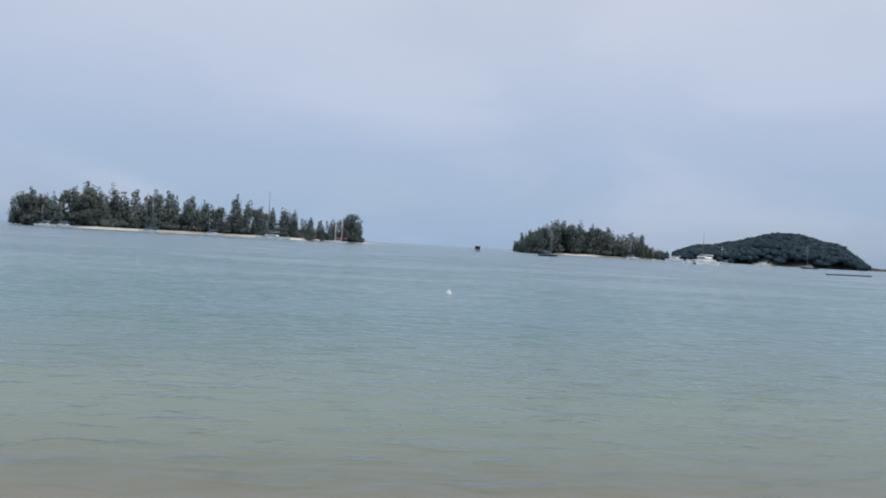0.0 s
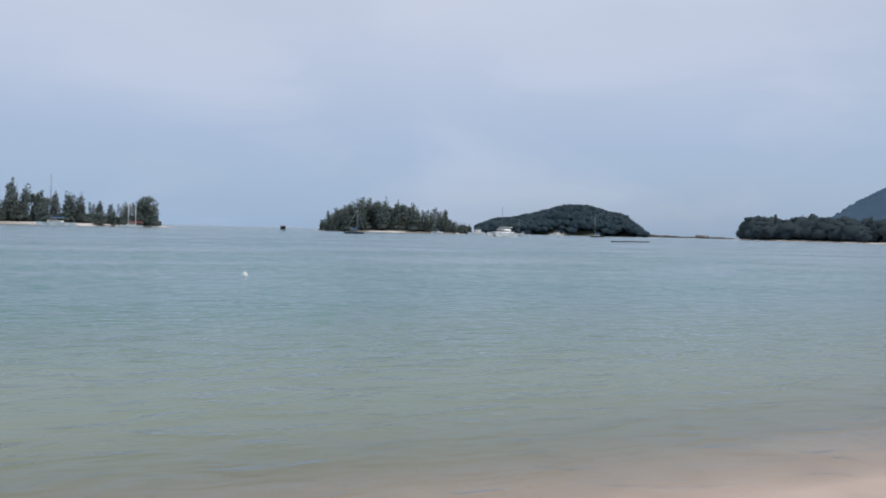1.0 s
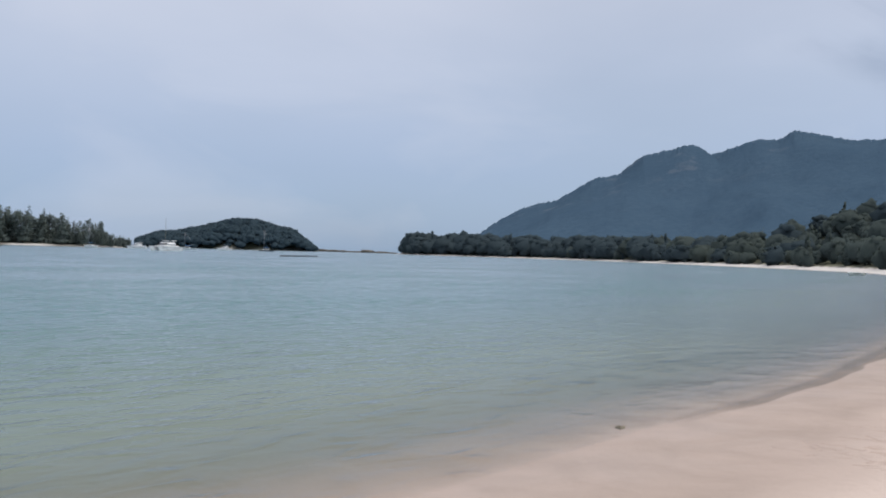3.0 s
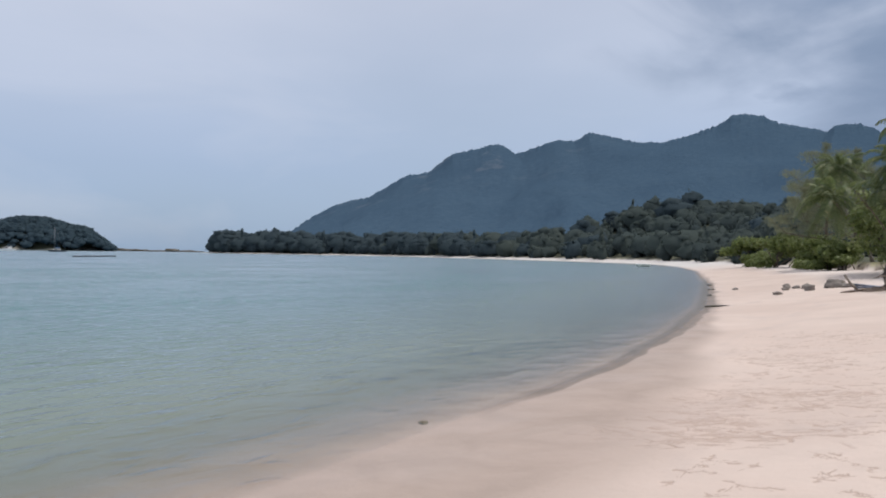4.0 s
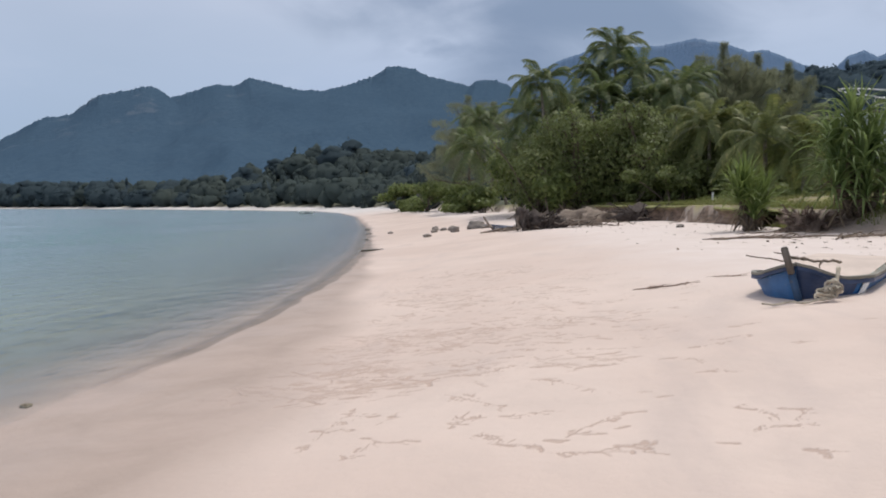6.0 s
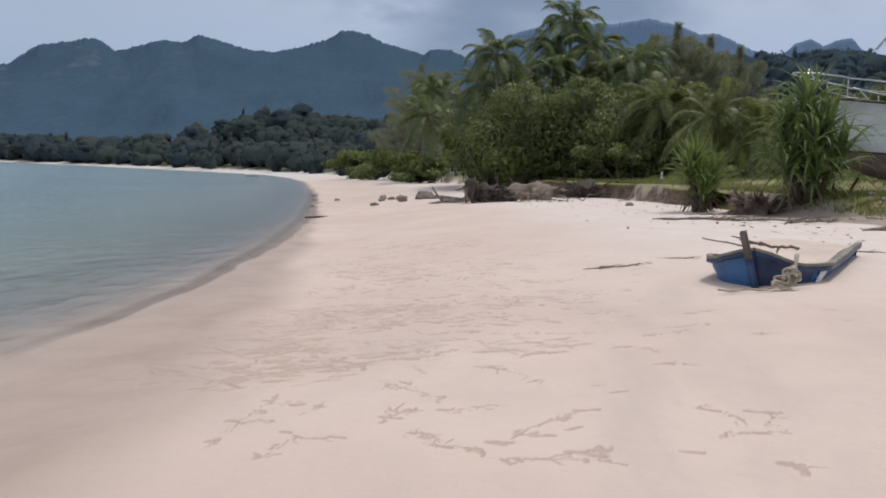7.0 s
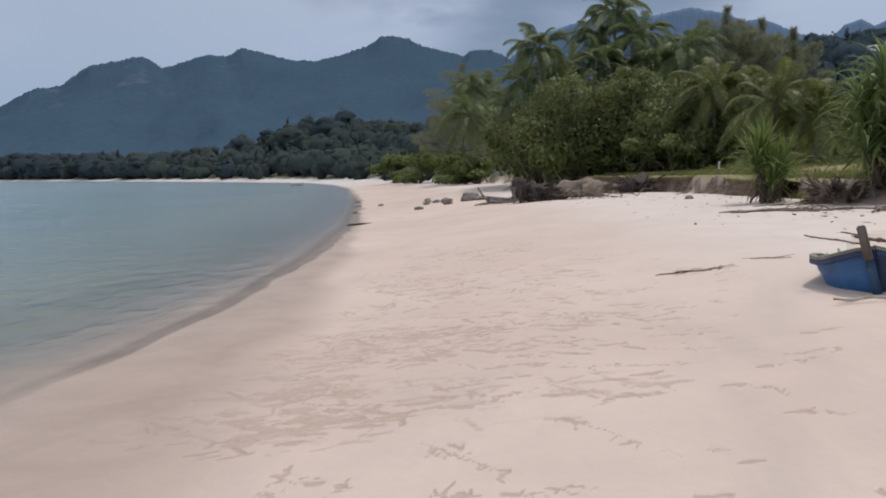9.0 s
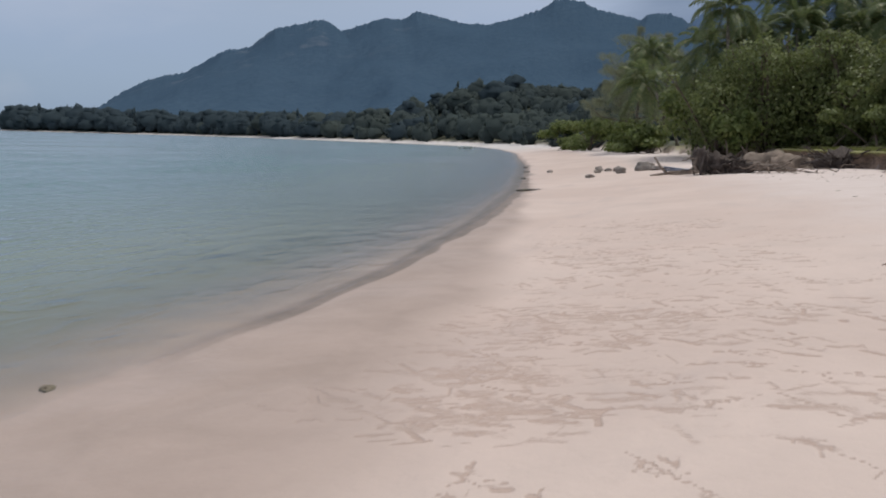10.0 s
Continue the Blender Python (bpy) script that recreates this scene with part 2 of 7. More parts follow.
def water_material():
    n = Nodes("sea_water")
    depth = n.attribute("depth")
    chop = n.noise(n.place((0.75, 1.6, 1), 6), 1.5, 2.5, 0.5, 0.6)
    swell = n.noise(n.place((0.8, 0.95, 1), -6), 0.5, 3, 0.5, 0.8)
    patch = n.noise(n.place((0.4, 1, 1)), 0.045, 4, 0.55, 0.5)
    gust = n.noise(n.place((0.35, 0.9, 1), 10), 0.12, 3, 0.5, 0.6)
    nrm = n.bump(swell, 0.5, 0.11)
    ripple = n.math("MULTIPLY", n.span(depth, 0.03, 0.6, 0.45, 1.0), n.span(gust, 0.38, 0.62, 0.35, 1.2))
    waves = n.math("ADD", n.math("MULTIPLY", chop, 0.72), n.span(chop, 0.52, 0.74, 0.0, 0.20, True))
    nrm = n.bump(n.math("MULTIPLY", waves, ripple), 1.0, 0.128, nrm)
    body = n.mix(n.span(depth, 0.12, 1.3, 0, 1, True), (0.208, 0.236, 0.173), (0.070, 0.183, 0.174))
    body = n.mix(n.span(depth, 1.2, 4.0, 0, 1, True), body, (0.058, 0.158, 0.196))
    body = n.mix(n.span(patch, 0.4, 0.65, 0, 0.5), body, (0.075, 0.165, 0.160))
    body = n.mix(n.math("MULTIPLY", n.attribute("weed"), 0.75), body, (0.030, 0.075, 0.082))
    murk = n.add("BsdfDiffuse")
    n.link(body, murk.inputs["Color"])
    n.link(nrm, murk.inputs["Normal"])
    clear = n.add("BsdfTransparent")
    n.link(n.mix(n.span(depth, 0.0, 0.25), (1.0, 1.0, 1.0), (0.88, 0.94, 0.90)), clear.inputs["Color"])
    under = n.add("MixShader")
    n.link(n.math("SUBTRACT", 1.0, n.math("POWER", 2.718, n.math("MULTIPLY", n.math("POWER", depth, 1.1), -9.0)), True), under.inputs["Fac"])
    n.link(clear.outputs["BSDF"], under.inputs[1])
    n.link(murk.outputs["BSDF"], under.inputs[2])
    gloss = n.add("BsdfGlossy", Color=(0.72, 0.76, 0.78, 1), Roughness=0.22)
    n.link(nrm, gloss.inputs["Normal"])
    fres = n.add("Fresnel", IOR=1.33)
    n.link(nrm, fres.inputs["Normal"])
    top = n.add("MixShader")
    n.link(n.math("MULTIPLY", fres.outputs["Fac"], n.span(depth, 0.0, 0.035, 0.25, 1.0)), top.inputs["Fac"])
    n.link(under.outputs["Shader"], top.inputs[1])
    n.link(gloss.outputs["BSDF"], top.inputs[2])
    return n.finish(top.outputs["Shader"])


def mountain_material(name, dark, light, rock):
    n = Nodes(name)
    v = n.place()
    crowns = n.noise(v, 0.06, 5, 0.7)
    stands = n.noise(v, 0.006, 4, 0.6)
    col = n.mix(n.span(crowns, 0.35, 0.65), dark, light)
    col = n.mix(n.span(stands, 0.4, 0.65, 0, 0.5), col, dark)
    cliff = n.math("MULTIPLY", n.span(n.noise(n.place((1, 1, 0.35)), 0.012, 6, 0.6), 0.56, 0.66), n.attribute("cliff"))
    col = n.mix(cliff, col, rock)
    p = n.add("BsdfPrincipled", Roughness=1.0)
    p.inputs["Specular IOR Level"].default_value = 0.0
    n.link(col, p.inputs["Base Color"])
    n.link(n.bump(crowns, 0.7, 7.0), p.inputs["Normal"])
    return n.finish(p.outputs["BSDF"])


def bank_material():
    n = Nodes("eroded_bank_soil")
    v = n.place((1, 1, 1.6))
    clods, layers = n.noise(v, 3.4, 7, 0.68), n.noise(n.place((0.4, 0.4, 3)), 1.6, 4)
    col = n.mix(n.span(clods, 0.35, 0.65), (0.07, 0.05, 0.038), (0.24, 0.165, 0.12))
    col = n.mix(n.span(layers, 0.45, 0.65, 0, 0.6), col, (0.30, 0.22, 0.165))
    col = n.mix(n.attribute("turf"), col, n.mix(n.span(n.noise(v, 9, 5, 0.7), 0.35, 0.65), (0.14, 0.15, 0.05), (0.30, 0.28, 0.11)))
    p = n.add("BsdfPrincipled", Roughness=0.95)
    n.link(col, p.inputs["Base Color"])
    n.link(n.bump(clods, 0.9, 0.06), p.inputs["Normal"])
    return n.finish(p.outputs["BSDF"])


M_GROUND, M_WATER, M_BANK = ground_material(), water_material(), bank_material()
# the near ridge: distance haze is painted into its blue base colours
M_HILL = mountain_material("hazed_mountain", (0.052, 0.090, 0.135), (0.066, 0.107, 0.152), (0.17, 0.19, 0.22))
# the far range carries more painted haze, so it is paler and bluer
M_FARHILL = mountain_material("hazed_far_mountain", (0.11, 0.17, 0.26), (0.13, 0.19, 0.28), (0.17, 0.22, 0.3))
# distant woods: blue-grey haze is mixed into the leaf colours
M_WOOD_FAR = foliage("hazed_headland_leaves", (0.052, 0.074, 0.088), (0.066, 0.089, 0.098), None, 0.3, 0.95, True)
M_WOOD_BACK = foliage("hazed_hill_leaves", (0.060, 0.088, 0.110), (0.074, 0.102, 0.118), None, 0.3, 0.95, True)
M_WOOD_MID = foliage("hazed_foothill_leaves", (0.062, 0.082, 0.086), (0.088, 0.108, 0.096), None, 0.3, 0.95, True)
# islet trees and scrub: leaf colours lifted and greyed to stand for haze
M_ISLE = foliage("hazed_islet_tree_leaves", (0.118, 0.150, 0.146), (0.180, 0.214, 0.194), None, 0.35, 0.9)
M_SCRUB = foliage("hazed_islet_scrub_leaves", (0.085, 0.108, 0.106), (0.120, 0.142, 0.130), None, 0.2, 0.9, True)
# the far island's leaf colours also hold aerial haze
M_ISLE_FAR = foliage("hazed_far_island_leaves", (0.046, 0.073, 0.094), (0.057, 0.084, 0.100), None, 0.2, 0.95, True)
M_PALM = foliage("palm_frond_leaves", (0.060, 0.090, 0.040), (0.165, 0.205, 0.080), (0.34, 0.31, 0.15), 0.35, 0.5)
M_PALMY = foliage("young_palm_leaves", (0.074, 0.098, 0.036), (0.195, 0.215, 0.078), (0.40, 0.36, 0.14), 0.35, 0.5)
M_BROAD = foliage("broad_leaves", (0.108, 0.140, 0.054), (0.205, 0.240, 0.086), (0.25, 0.28, 0.13), 0.42, 0.5)
M_BUSH = foliage("bush_leaves", (0.105, 0.140, 0.042), (0.20, 0.245, 0.078), (0.27, 0.29, 0.13), 0.40, 0.5)
M_NEEDLE = foliage("casuarina_needles", (0.165, 0.180, 0.115), (0.25, 0.26, 0.165), None, 0.5, 0.9)
M_PAND = foliage("pandanus_leaves", (0.068, 0.112, 0.038), (0.205, 0.265, 0.095), (0.36, 0.34, 0.15), 0.4, 0.45)
M_PANDY = foliage("yellowing_pandanus_leaves", (0.085, 0.130, 0.035), (0.225, 0.285, 0.088), (0.40, 0.38, 0.16), 0.42, 0.45)
M_DEAD = foliage("dead_pandanus_leaves", (0.10, 0.075, 0.05), (0.27, 0.21, 0.14), None, 0.15, 0.8)
M_GRASS = foliage("beach_grass_blades", (0.09, 0.12, 0.03), (0.25, 0.26, 0.09), (0.36, 0.33, 0.16), 0.35, 0.6)
M_LITTER = foliage("dry_leaf_litter", (0.10, 0.07, 0.045), (0.24, 0.17, 0.11), (0.5, 0.45, 0.38), 0.0, 0.9)
M_TRUNK = bark("grey_palm_bark", (0.24, 0.21, 0.175), 5.0, (1, 1, 1.6))
M_BARK = bark("brown_bark", (0.13, 0.10, 0.075))
M_DRIFT = bark("weathered_driftwood", (0.22, 0.175, 0.14), 10.0, (1, 1, 0.4), 0.02)
M_DARKWOOD = bark("dark_root_wood", (0.066, 0.050, 0.042), 8.0, (1, 1, 0.5), 0.03)
M_ROOTS = bark("matted_brown_roots", (0.17, 0.122, 0.095), 8.0, (1, 1, 0.5), 0.03)
M_ROCK = plain("beach_rock", (0.27, 0.235, 0.205), 0.85, 0, 0.4, 2.0, 0.05, (0.08, 0.07, 0.06))
M_WETSTONE = plain("wet_brown_stone", (0.20, 0.165, 0.11), 0.5, 0, 0.4, 9.0, 0.03, (0.12, 0.115, 0.06))
M_WETROCK = plain("wet_dark_rock", (0.075, 0.065, 0.05), 0.4, 0, 0.4, 5.0, 0.03, (0.10, 0.11, 0.05))


# ---- the lie of the land ----
# the shoreline, walked so that the land lies on its right
COAST = np.array([(-4900, -1500), (-700, -120), (-150, -8), (-30, 3.6), (5, 4.9), (9, 5.2), (13, 5.35), (17, 5.8), (24, 7.0), (35, 9.3), (50, 13.2), (65, 17.2),
                  (100, 27.5), (130, 36.5), (185, 56), (240, 80), (300, 127), (384, 212), (524, 370), (600, 520), (592, 688), (640, 760), (760, 770), (1000, 720), (4900, 1700)], float)
ISLES = [(-74, 444, 9.5, 99, 24, 1.1), (163, 525, -17.2, 56, 20, 1.1), (540, 958, -29.4, 112, 60, 31.0)]   # x, y, facing, half length, half depth, height


def polar(az, r):
    """The place at r metres in the direction az, in degrees anticlockwise from +y."""
    return -math.sin(radians(az)) * r, math.cos(radians(az)) * r


def shore_distance(x, y):
    """Metres inland of the shoreline; negative at sea."""
    best, sign = np.full(np.shape(x), 1e9), np.ones(np.shape(x))
    for (ax, ay), (bx, by) in zip(COAST[:-1], COAST[1:]):
        ux, uy = bx - ax, by - ay
        s = np.clip(((x - ax) * ux + (y - ay) * uy) / (ux * ux + uy * uy), 0, 1)
        dx, dy = x - ax - s * ux, y - ay - s * uy
        d = np.hypot(dx, dy)
        near = d < best
        best = np.where(near, d, best)
        sign = np.where(near, np.where(ux * dy - uy * dx < 0, 1.0, -1.0), sign)
    return best * sign


def berm_line(x):
    return 14.6 + 0.5 * np.sin(x * 0.42) + 0.35 * np.sin(x * 1.1 + 1.0) + 0.18 * np.sin(x * 2.9) + 0.12 * np.sin(x * 5.3 + 2)


def smooth(v, lo, hi):
    t = np.clip((v - lo) / (hi - lo), 0, 1)
    return t * t * (3 - 2 * t)


def ground_height(x, y):
    x, y = np.asarray(x, float), np.asarray(y, float)
    d = shore_distance(x, y)
    z = np.interp(d, [-900, -250, -90, -30, -12, -6, -2.2, -1, 0, 1, 2.6, 4.5, 6, 7.2, 8.5, 11, 14], [-14, -8, -3.4, -1.7, -0.85, -0.45, -0.13, -0.035, 0.006, 0.07, 0.18, 0.42, 0.57, 0.73, 0.86, 1.0, 1.15])
    bd = d - berm_line(x)
    steep = 0.45 + 2.6 * smooth(-x, -27.5, -24.5)
    z = z + (0.62 + 0.10 * smooth(x, 30, 36)) * smooth(bd / steep, 0, 1) + (0.10 + 0.36 * smooth(x, 30, 36)) * smooth(bd, 0.3, 8) + 1.2 * smooth(bd, 30, 150)
    for hx, hy, h, w in ((440, 124, 20, 52), (318, -98, 34, 85), (700, -250, 40, 200)):
        z = z + h * np.exp(-((x - hx) ** 2 + (y - hy) ** 2) / (2 * w * w)) * smooth(d, 12, 70)
    for ix, iy, face, a, b, h in ISLES:
        c, s = math.cos(radians(face)), math.sin(radians(face))
        u, v = (x - ix) * c + (y - iy) * s, -(x - ix) * s + (y - iy) * c
        q = np.sqrt((u / a) ** 2 + (v / b) ** 2) + 0.05 * np.sin(u * 0.13)
        z = np.maximum(z, np.minimum(h, 2.2 * h) * (1 - q ** 2) - 0.15 if h > 5 else h * 1.6 * (1 - q ** 4) - 0.2)
    return z


def ground(x, y):
    return float(ground_height(np.array([x]), np.array([y]))[0])
# ---- end of the land ----


# ---- mesh helpers ----
def mesh_of(name, verts, faces, flat=False):
    me = bpy.data.meshes.new(name)
    me.from_pydata([tuple(v) for v in np.asarray(verts, float).tolist()], [], [tuple(f) for f in (faces.tolist() if hasattr(faces, "tolist") else faces)])
    me.polygons.foreach_set("use_smooth", [not flat] * len(me.polygons))
    me.update()
    return me


def part(name, me, material, parent, label="", m=None):
    """One mesh object under a thing or under a part."""
    ob = new(name, me)
    if not me.materials:
        me.materials.append(material)
    ob.parent = parent
    if m is not None:
        ob.matrix_local = m
    return tagged(ob, label)


def thing(name, label, category, m=None, group="", kind="", me=None, material=None):
    ob = new(name, me)
    if me is not None and material is not None and not me.materials:
        me.materials.append(material)
    if m is not None:
        ob.matrix_world = m
    return tagged(ob, label, category, group, kind)


def tube(points, radii, sides=8, cap=True):
    """A tapered round bar along a line."""
    P, R = np.asarray(points, float), np.broadcast_to(np.asarray(radii, float), (len(points),))
    T = np.gradient(P, axis=0)
    T /= np.linalg.norm(T, axis=1)[:, None] + 1e-9
    ref = np.array([0, 0, 1.0]) if abs(T[:, 2]).mean() < 0.8 else np.array([1.0, 0, 0])
    A = np.cross(T, ref)
    A /= np.linalg.norm(A, axis=1)[:, None] + 1e-9
    B = np.cross(T, A)
    ang = np.arange(sides) * 2 * np.pi / sides
    V = (P[:, None] + R[:, None, None] * (np.cos(ang)[None, :, None] * A[:, None] + np.sin(ang)[None, :, None] * B[:, None])).reshape(-1, 3)
    F = [(i * sides + k, i * sides + (k + 1) % sides, (i + 1) * sides + (k + 1) % sides, (i + 1) * sides + k) for i in range(len(P) - 1) for k in range(sides)]
    if cap:
        F += [tuple(range(sides))[::-1], tuple(range((len(P) - 1) * sides, len(P) * sides))]
    return V, F


def wander(a, b, n, r, jitter, sag=0.0):
    q = np.linspace(0, 1, n)[:, None]
    P = np.asarray(a, float) * (1 - q) + np.asarray(b, float) * q
    P[1:-1] += r.normal(0, jitter, (n - 2, 3))
    P[:, 2] -= sag * np.sin(np.pi * q[:, 0])
    return P


def joined(pieces):
    V, F, k = [], [], 0
    for v, f in pieces:
        V.append(np.asarray(v, float))
        F += [tuple(int(i) + k for i in q) for q in f]
        k += len(v)
    return np.concatenate(V), F


def block(size, at=(0, 0, 0), bevel=0.02):
    bm = bmesh.new()
    bmesh.ops.create_cube(bm, size=1.0, matrix=Matrix.Translation(at) @ Matrix.Diagonal((*size, 1)))
    if bevel:
        bmesh.ops.bevel(bm, geom=bm.edges[:], offset=bevel, segments=2, affect="EDGES")
    v = np.array([x.co[:] for x in bm.verts])
    bm.verts.index_update()
    f = [[x.index for x in q.verts] for q in bm.faces]
    bm.free()
    return v, f


def lump(size, seed=0, detail=3, rough=0.35, freq=1.3, squash=None):
    """A rounded, uneven stone."""
    bm = bmesh.new()
    bmesh.ops.create_icosphere(bm, subdivisions=detail, radius=1.0)
    off = Vector((seed * 3.1, seed * 1.7, seed * 0.9))
    for v in bm.verts:
        n = noise.fractal(v.co * freq + off, 0.9, 2.0, 4) + 0.35 * abs(noise.noise(v.co * freq * 2 + off))
        v.co *= 1 + rough * n
        v.co = Vector((v.co.x * size[0], v.co.y * size[1], max(v.co.z, -0.55) * size[2]))
    me = bpy.data.meshes.new("lump")
    bm.to_mesh(me)
    bm.free()
    me.polygons.foreach_set("use_smooth", [detail > 2] * len(me.polygons))
    return me


def leaves(centres, size, r, wide=0.45, droop=0.0, out=None, face=None, loose=0.45):
    """Loose leaves, one kite each, as arrays; out: a way in which they point; face: a way to which their upper sides turn."""
    n = len(centres)
    d = r.normal(size=(n, 3))
    if out is not None:
        d = d * 0.8 + out * 1.2
    d[:, 2] -= droop
    if face is not None:
        f = face + loose * r.normal(size=(n, 3)) + np.array([0, 0, 0.25])
        f /= np.linalg.norm(f, axis=1)[:, None]
        d -= f * (d * f).sum(1)[:, None]
        d /= np.linalg.norm(d, axis=1)[:, None]
        s = np.cross(f, d)
    else:
        d /= np.linalg.norm(d, axis=1)[:, None]
        s = np.cross(d, r.normal(size=(n, 3)))
        s /= np.linalg.norm(s, axis=1)[:, None]
    L = (np.asarray(size) * r.uniform(0.65, 1.35, n))[:, None]
    c = np.asarray(centres)
    V = np.stack([c - d * L * 0.5, c - s * L * wide * 0.5, c + d * L * 0.5, c + s * L * wide * 0.5], 1).reshape(-1, 3)
    return V, np.arange(n * 4).reshape(n, 4)


def soft(me, N):
    """Turn the mesh's shading normals to N, one for each vertex, so that a crown shades as one volume."""
    N = np.asarray(N, float)
    N = N / np.linalg.norm(N, axis=1)[:, None]
    me.normals_split_custom_set_from_vertices(N.tolist())
    return me


def blob_points(blobs, n, r, shell=0.55):
    """Places within ellipsoids, thicker towards their outsides, and the way out."""
    B = np.asarray(blobs, float)
    vol = B[:, 3] * B[:, 4] * B[:, 5]
    k = r.choice(len(B), n, p=(vol ** 0.7) / (vol ** 0.7).sum())
    d = r.normal(size=(n, 3))
    d /= np.linalg.norm(d, axis=1)[:, None]
    rad = shell + (1 - shell) * r.random(n) ** 0.6
    wob = 1 + 0.22 * np.sin(d[:, 0] * 5 + k) * np.sin(d[:, 1] * 6 + 2 * k) + 0.12 * r.normal(size=n)
    return B[k, :3] + d * B[k, 3:] * (rad * wob)[:, None], d


# ---- ground and sea ----
CENTRE = (2.0, 0.0)


def sheet(azimuths, rings):
    a = np.radians(azimuths)
    x = CENTRE[0] - np.sin(a)[None, :] * rings[:, None]
    y = CENTRE[1] + np.cos(a)[None, :] * rings[:, None]
    nr, na = x.shape
    i = np.arange(nr * na).reshape(nr, na)
    j = np.roll(i, -1, axis=1)
    F = np.stack([i[:-1], j[:-1], j[1:], i[1:]], -1).reshape(-1, 4)
    return x.ravel(), y.ravel(), F


def growing(lo, hi, ratio):
    return lo * ratio ** np.arange(int(math.log(hi / lo) / math.log(ratio)) + 1)


def grid_mesh(name, V, F, **attributes):
    me = bpy.data.meshes.new(name)
    me.vertices.add(len(V))
    me.vertices.foreach_set("co", np.asarray(V, np.float32).ravel())
    me.loops.add(F.size)
    me.loops.foreach_set("vertex_index", F.ravel().astype(np.int32))
    me.polygons.add(len(F))
    me.polygons.foreach_set("loop_start", np.arange(0, F.size, F.shape[1], dtype=np.int32))
    me.polygons.foreach_set("use_smooth", np.ones(len(F), bool))
    for key, value in attributes.items():
        me.attributes.new(key, "FLOAT", "POINT").data.foreach_set("value", np.asarray(value, np.float32))
    me.update(calc_edges=True)
    me.validate()
    return me


# drag marks in the dry sand: from x, y to x, y
STROKES = [(7.34, 1.58, 7.36, 1.86), (7.36, 1.86, 6.93, 1.87), (7.39, 1.89, 7.6, 1.78), (7.77, 1.75, 7.72, 1.54), (8.02, 1.81, 7.74, 1.78), (6.61, 1.51, 6.95, 1.37), (6.95, 1.37, 6.93, 1.17), (7.12, 1.46, 6.94, 1.33),
           (7.43, 1.48, 7.69, 1.37), (8.24, 1.09, 7.94, 0.82), (7.94, 0.82, 7.7, 0.53), (7.94, 0.82, 8.19, 0.84), (7.19, 0.87, 7.62, 0.8), (7.34, 0.88, 7.46, 0.7), (7.42, 0.56, 7.42, 0.39), (7.42, 0.39, 7.48, 0.23),
           (6.9, 0.69, 6.96, 0.59), (6.96, 0.59, 6.79, 0.46), (6.73, 0.55, 6.67, 0.34), (6.67, 0.34, 6.61, 0.22), (8.96, 1.0, 9.0, 0.75), (9.0, 0.75, 9.26, 0.51), (9.89, 0.62, 9.77, 0.1), (8.56, 0.34, 8.51, 0.22)]
SCRAPES = [(6.77, 0.05, 6.99, -0.11), (6.99, -0.11, 7.27, -0.39), (7.3, -1.04, 7.15, -1.21), (7.15, -1.21, 6.81, -1.25), (6.7, -1.03, 6.74, -1.26), (6.74, -1.26, 6.71, -1.41), (7.1, -1.35, 7.09, -1.43), (7.09, -1.43, 6.8, -1.36),
           (6.49, -0.33, 6.53, -0.39), (6.53, -0.39, 6.32, -0.46), (6.48, 0.24, 6.42, -0.02), (6.42, -0.02, 6.4, -0.3), (7.9, -0.23, 7.89, -0.55), (9.08, -0.75, 9.0, -0.9), (9.0, -0.9, 8.8, -1.1), (8.44, -0.97, 8.39, -1.2),
           (9.01, 0.14, 8.93, -0.35), (10.85, -0.24, 10.77, -0.96), (10.31, -0.35, 10.12, -0.87), (10.4, 0.24, 10.61, -0.19), (9.81, -0.02, 9.69, -0.43), (8.56, 0.33, 8.36, 0.09), (8.36, 0.09, 8.01, -0.16), (6.31, -1.29, 6.21, -1.34)]
# footprints: x, y and half length
PRINTS = [(6.72, 0.12, 0.07), (6.8, -0.12, 0.06), (6.91, -0.3, 0.045), (7.28, -0.41, 0.06), (7.69, -0.64, 0.045), (6.47, -0.88, 0.05), (6.93, 1.1, 0.05), (6.7, 0.14, 0.06), (7.3, 0.84, 0.07), (6.69, 0.44, 0.06), (9.06, -0.78, 0.06), (8.55, 0.33, 0.05), (7.22, -1.12, 0.06)]


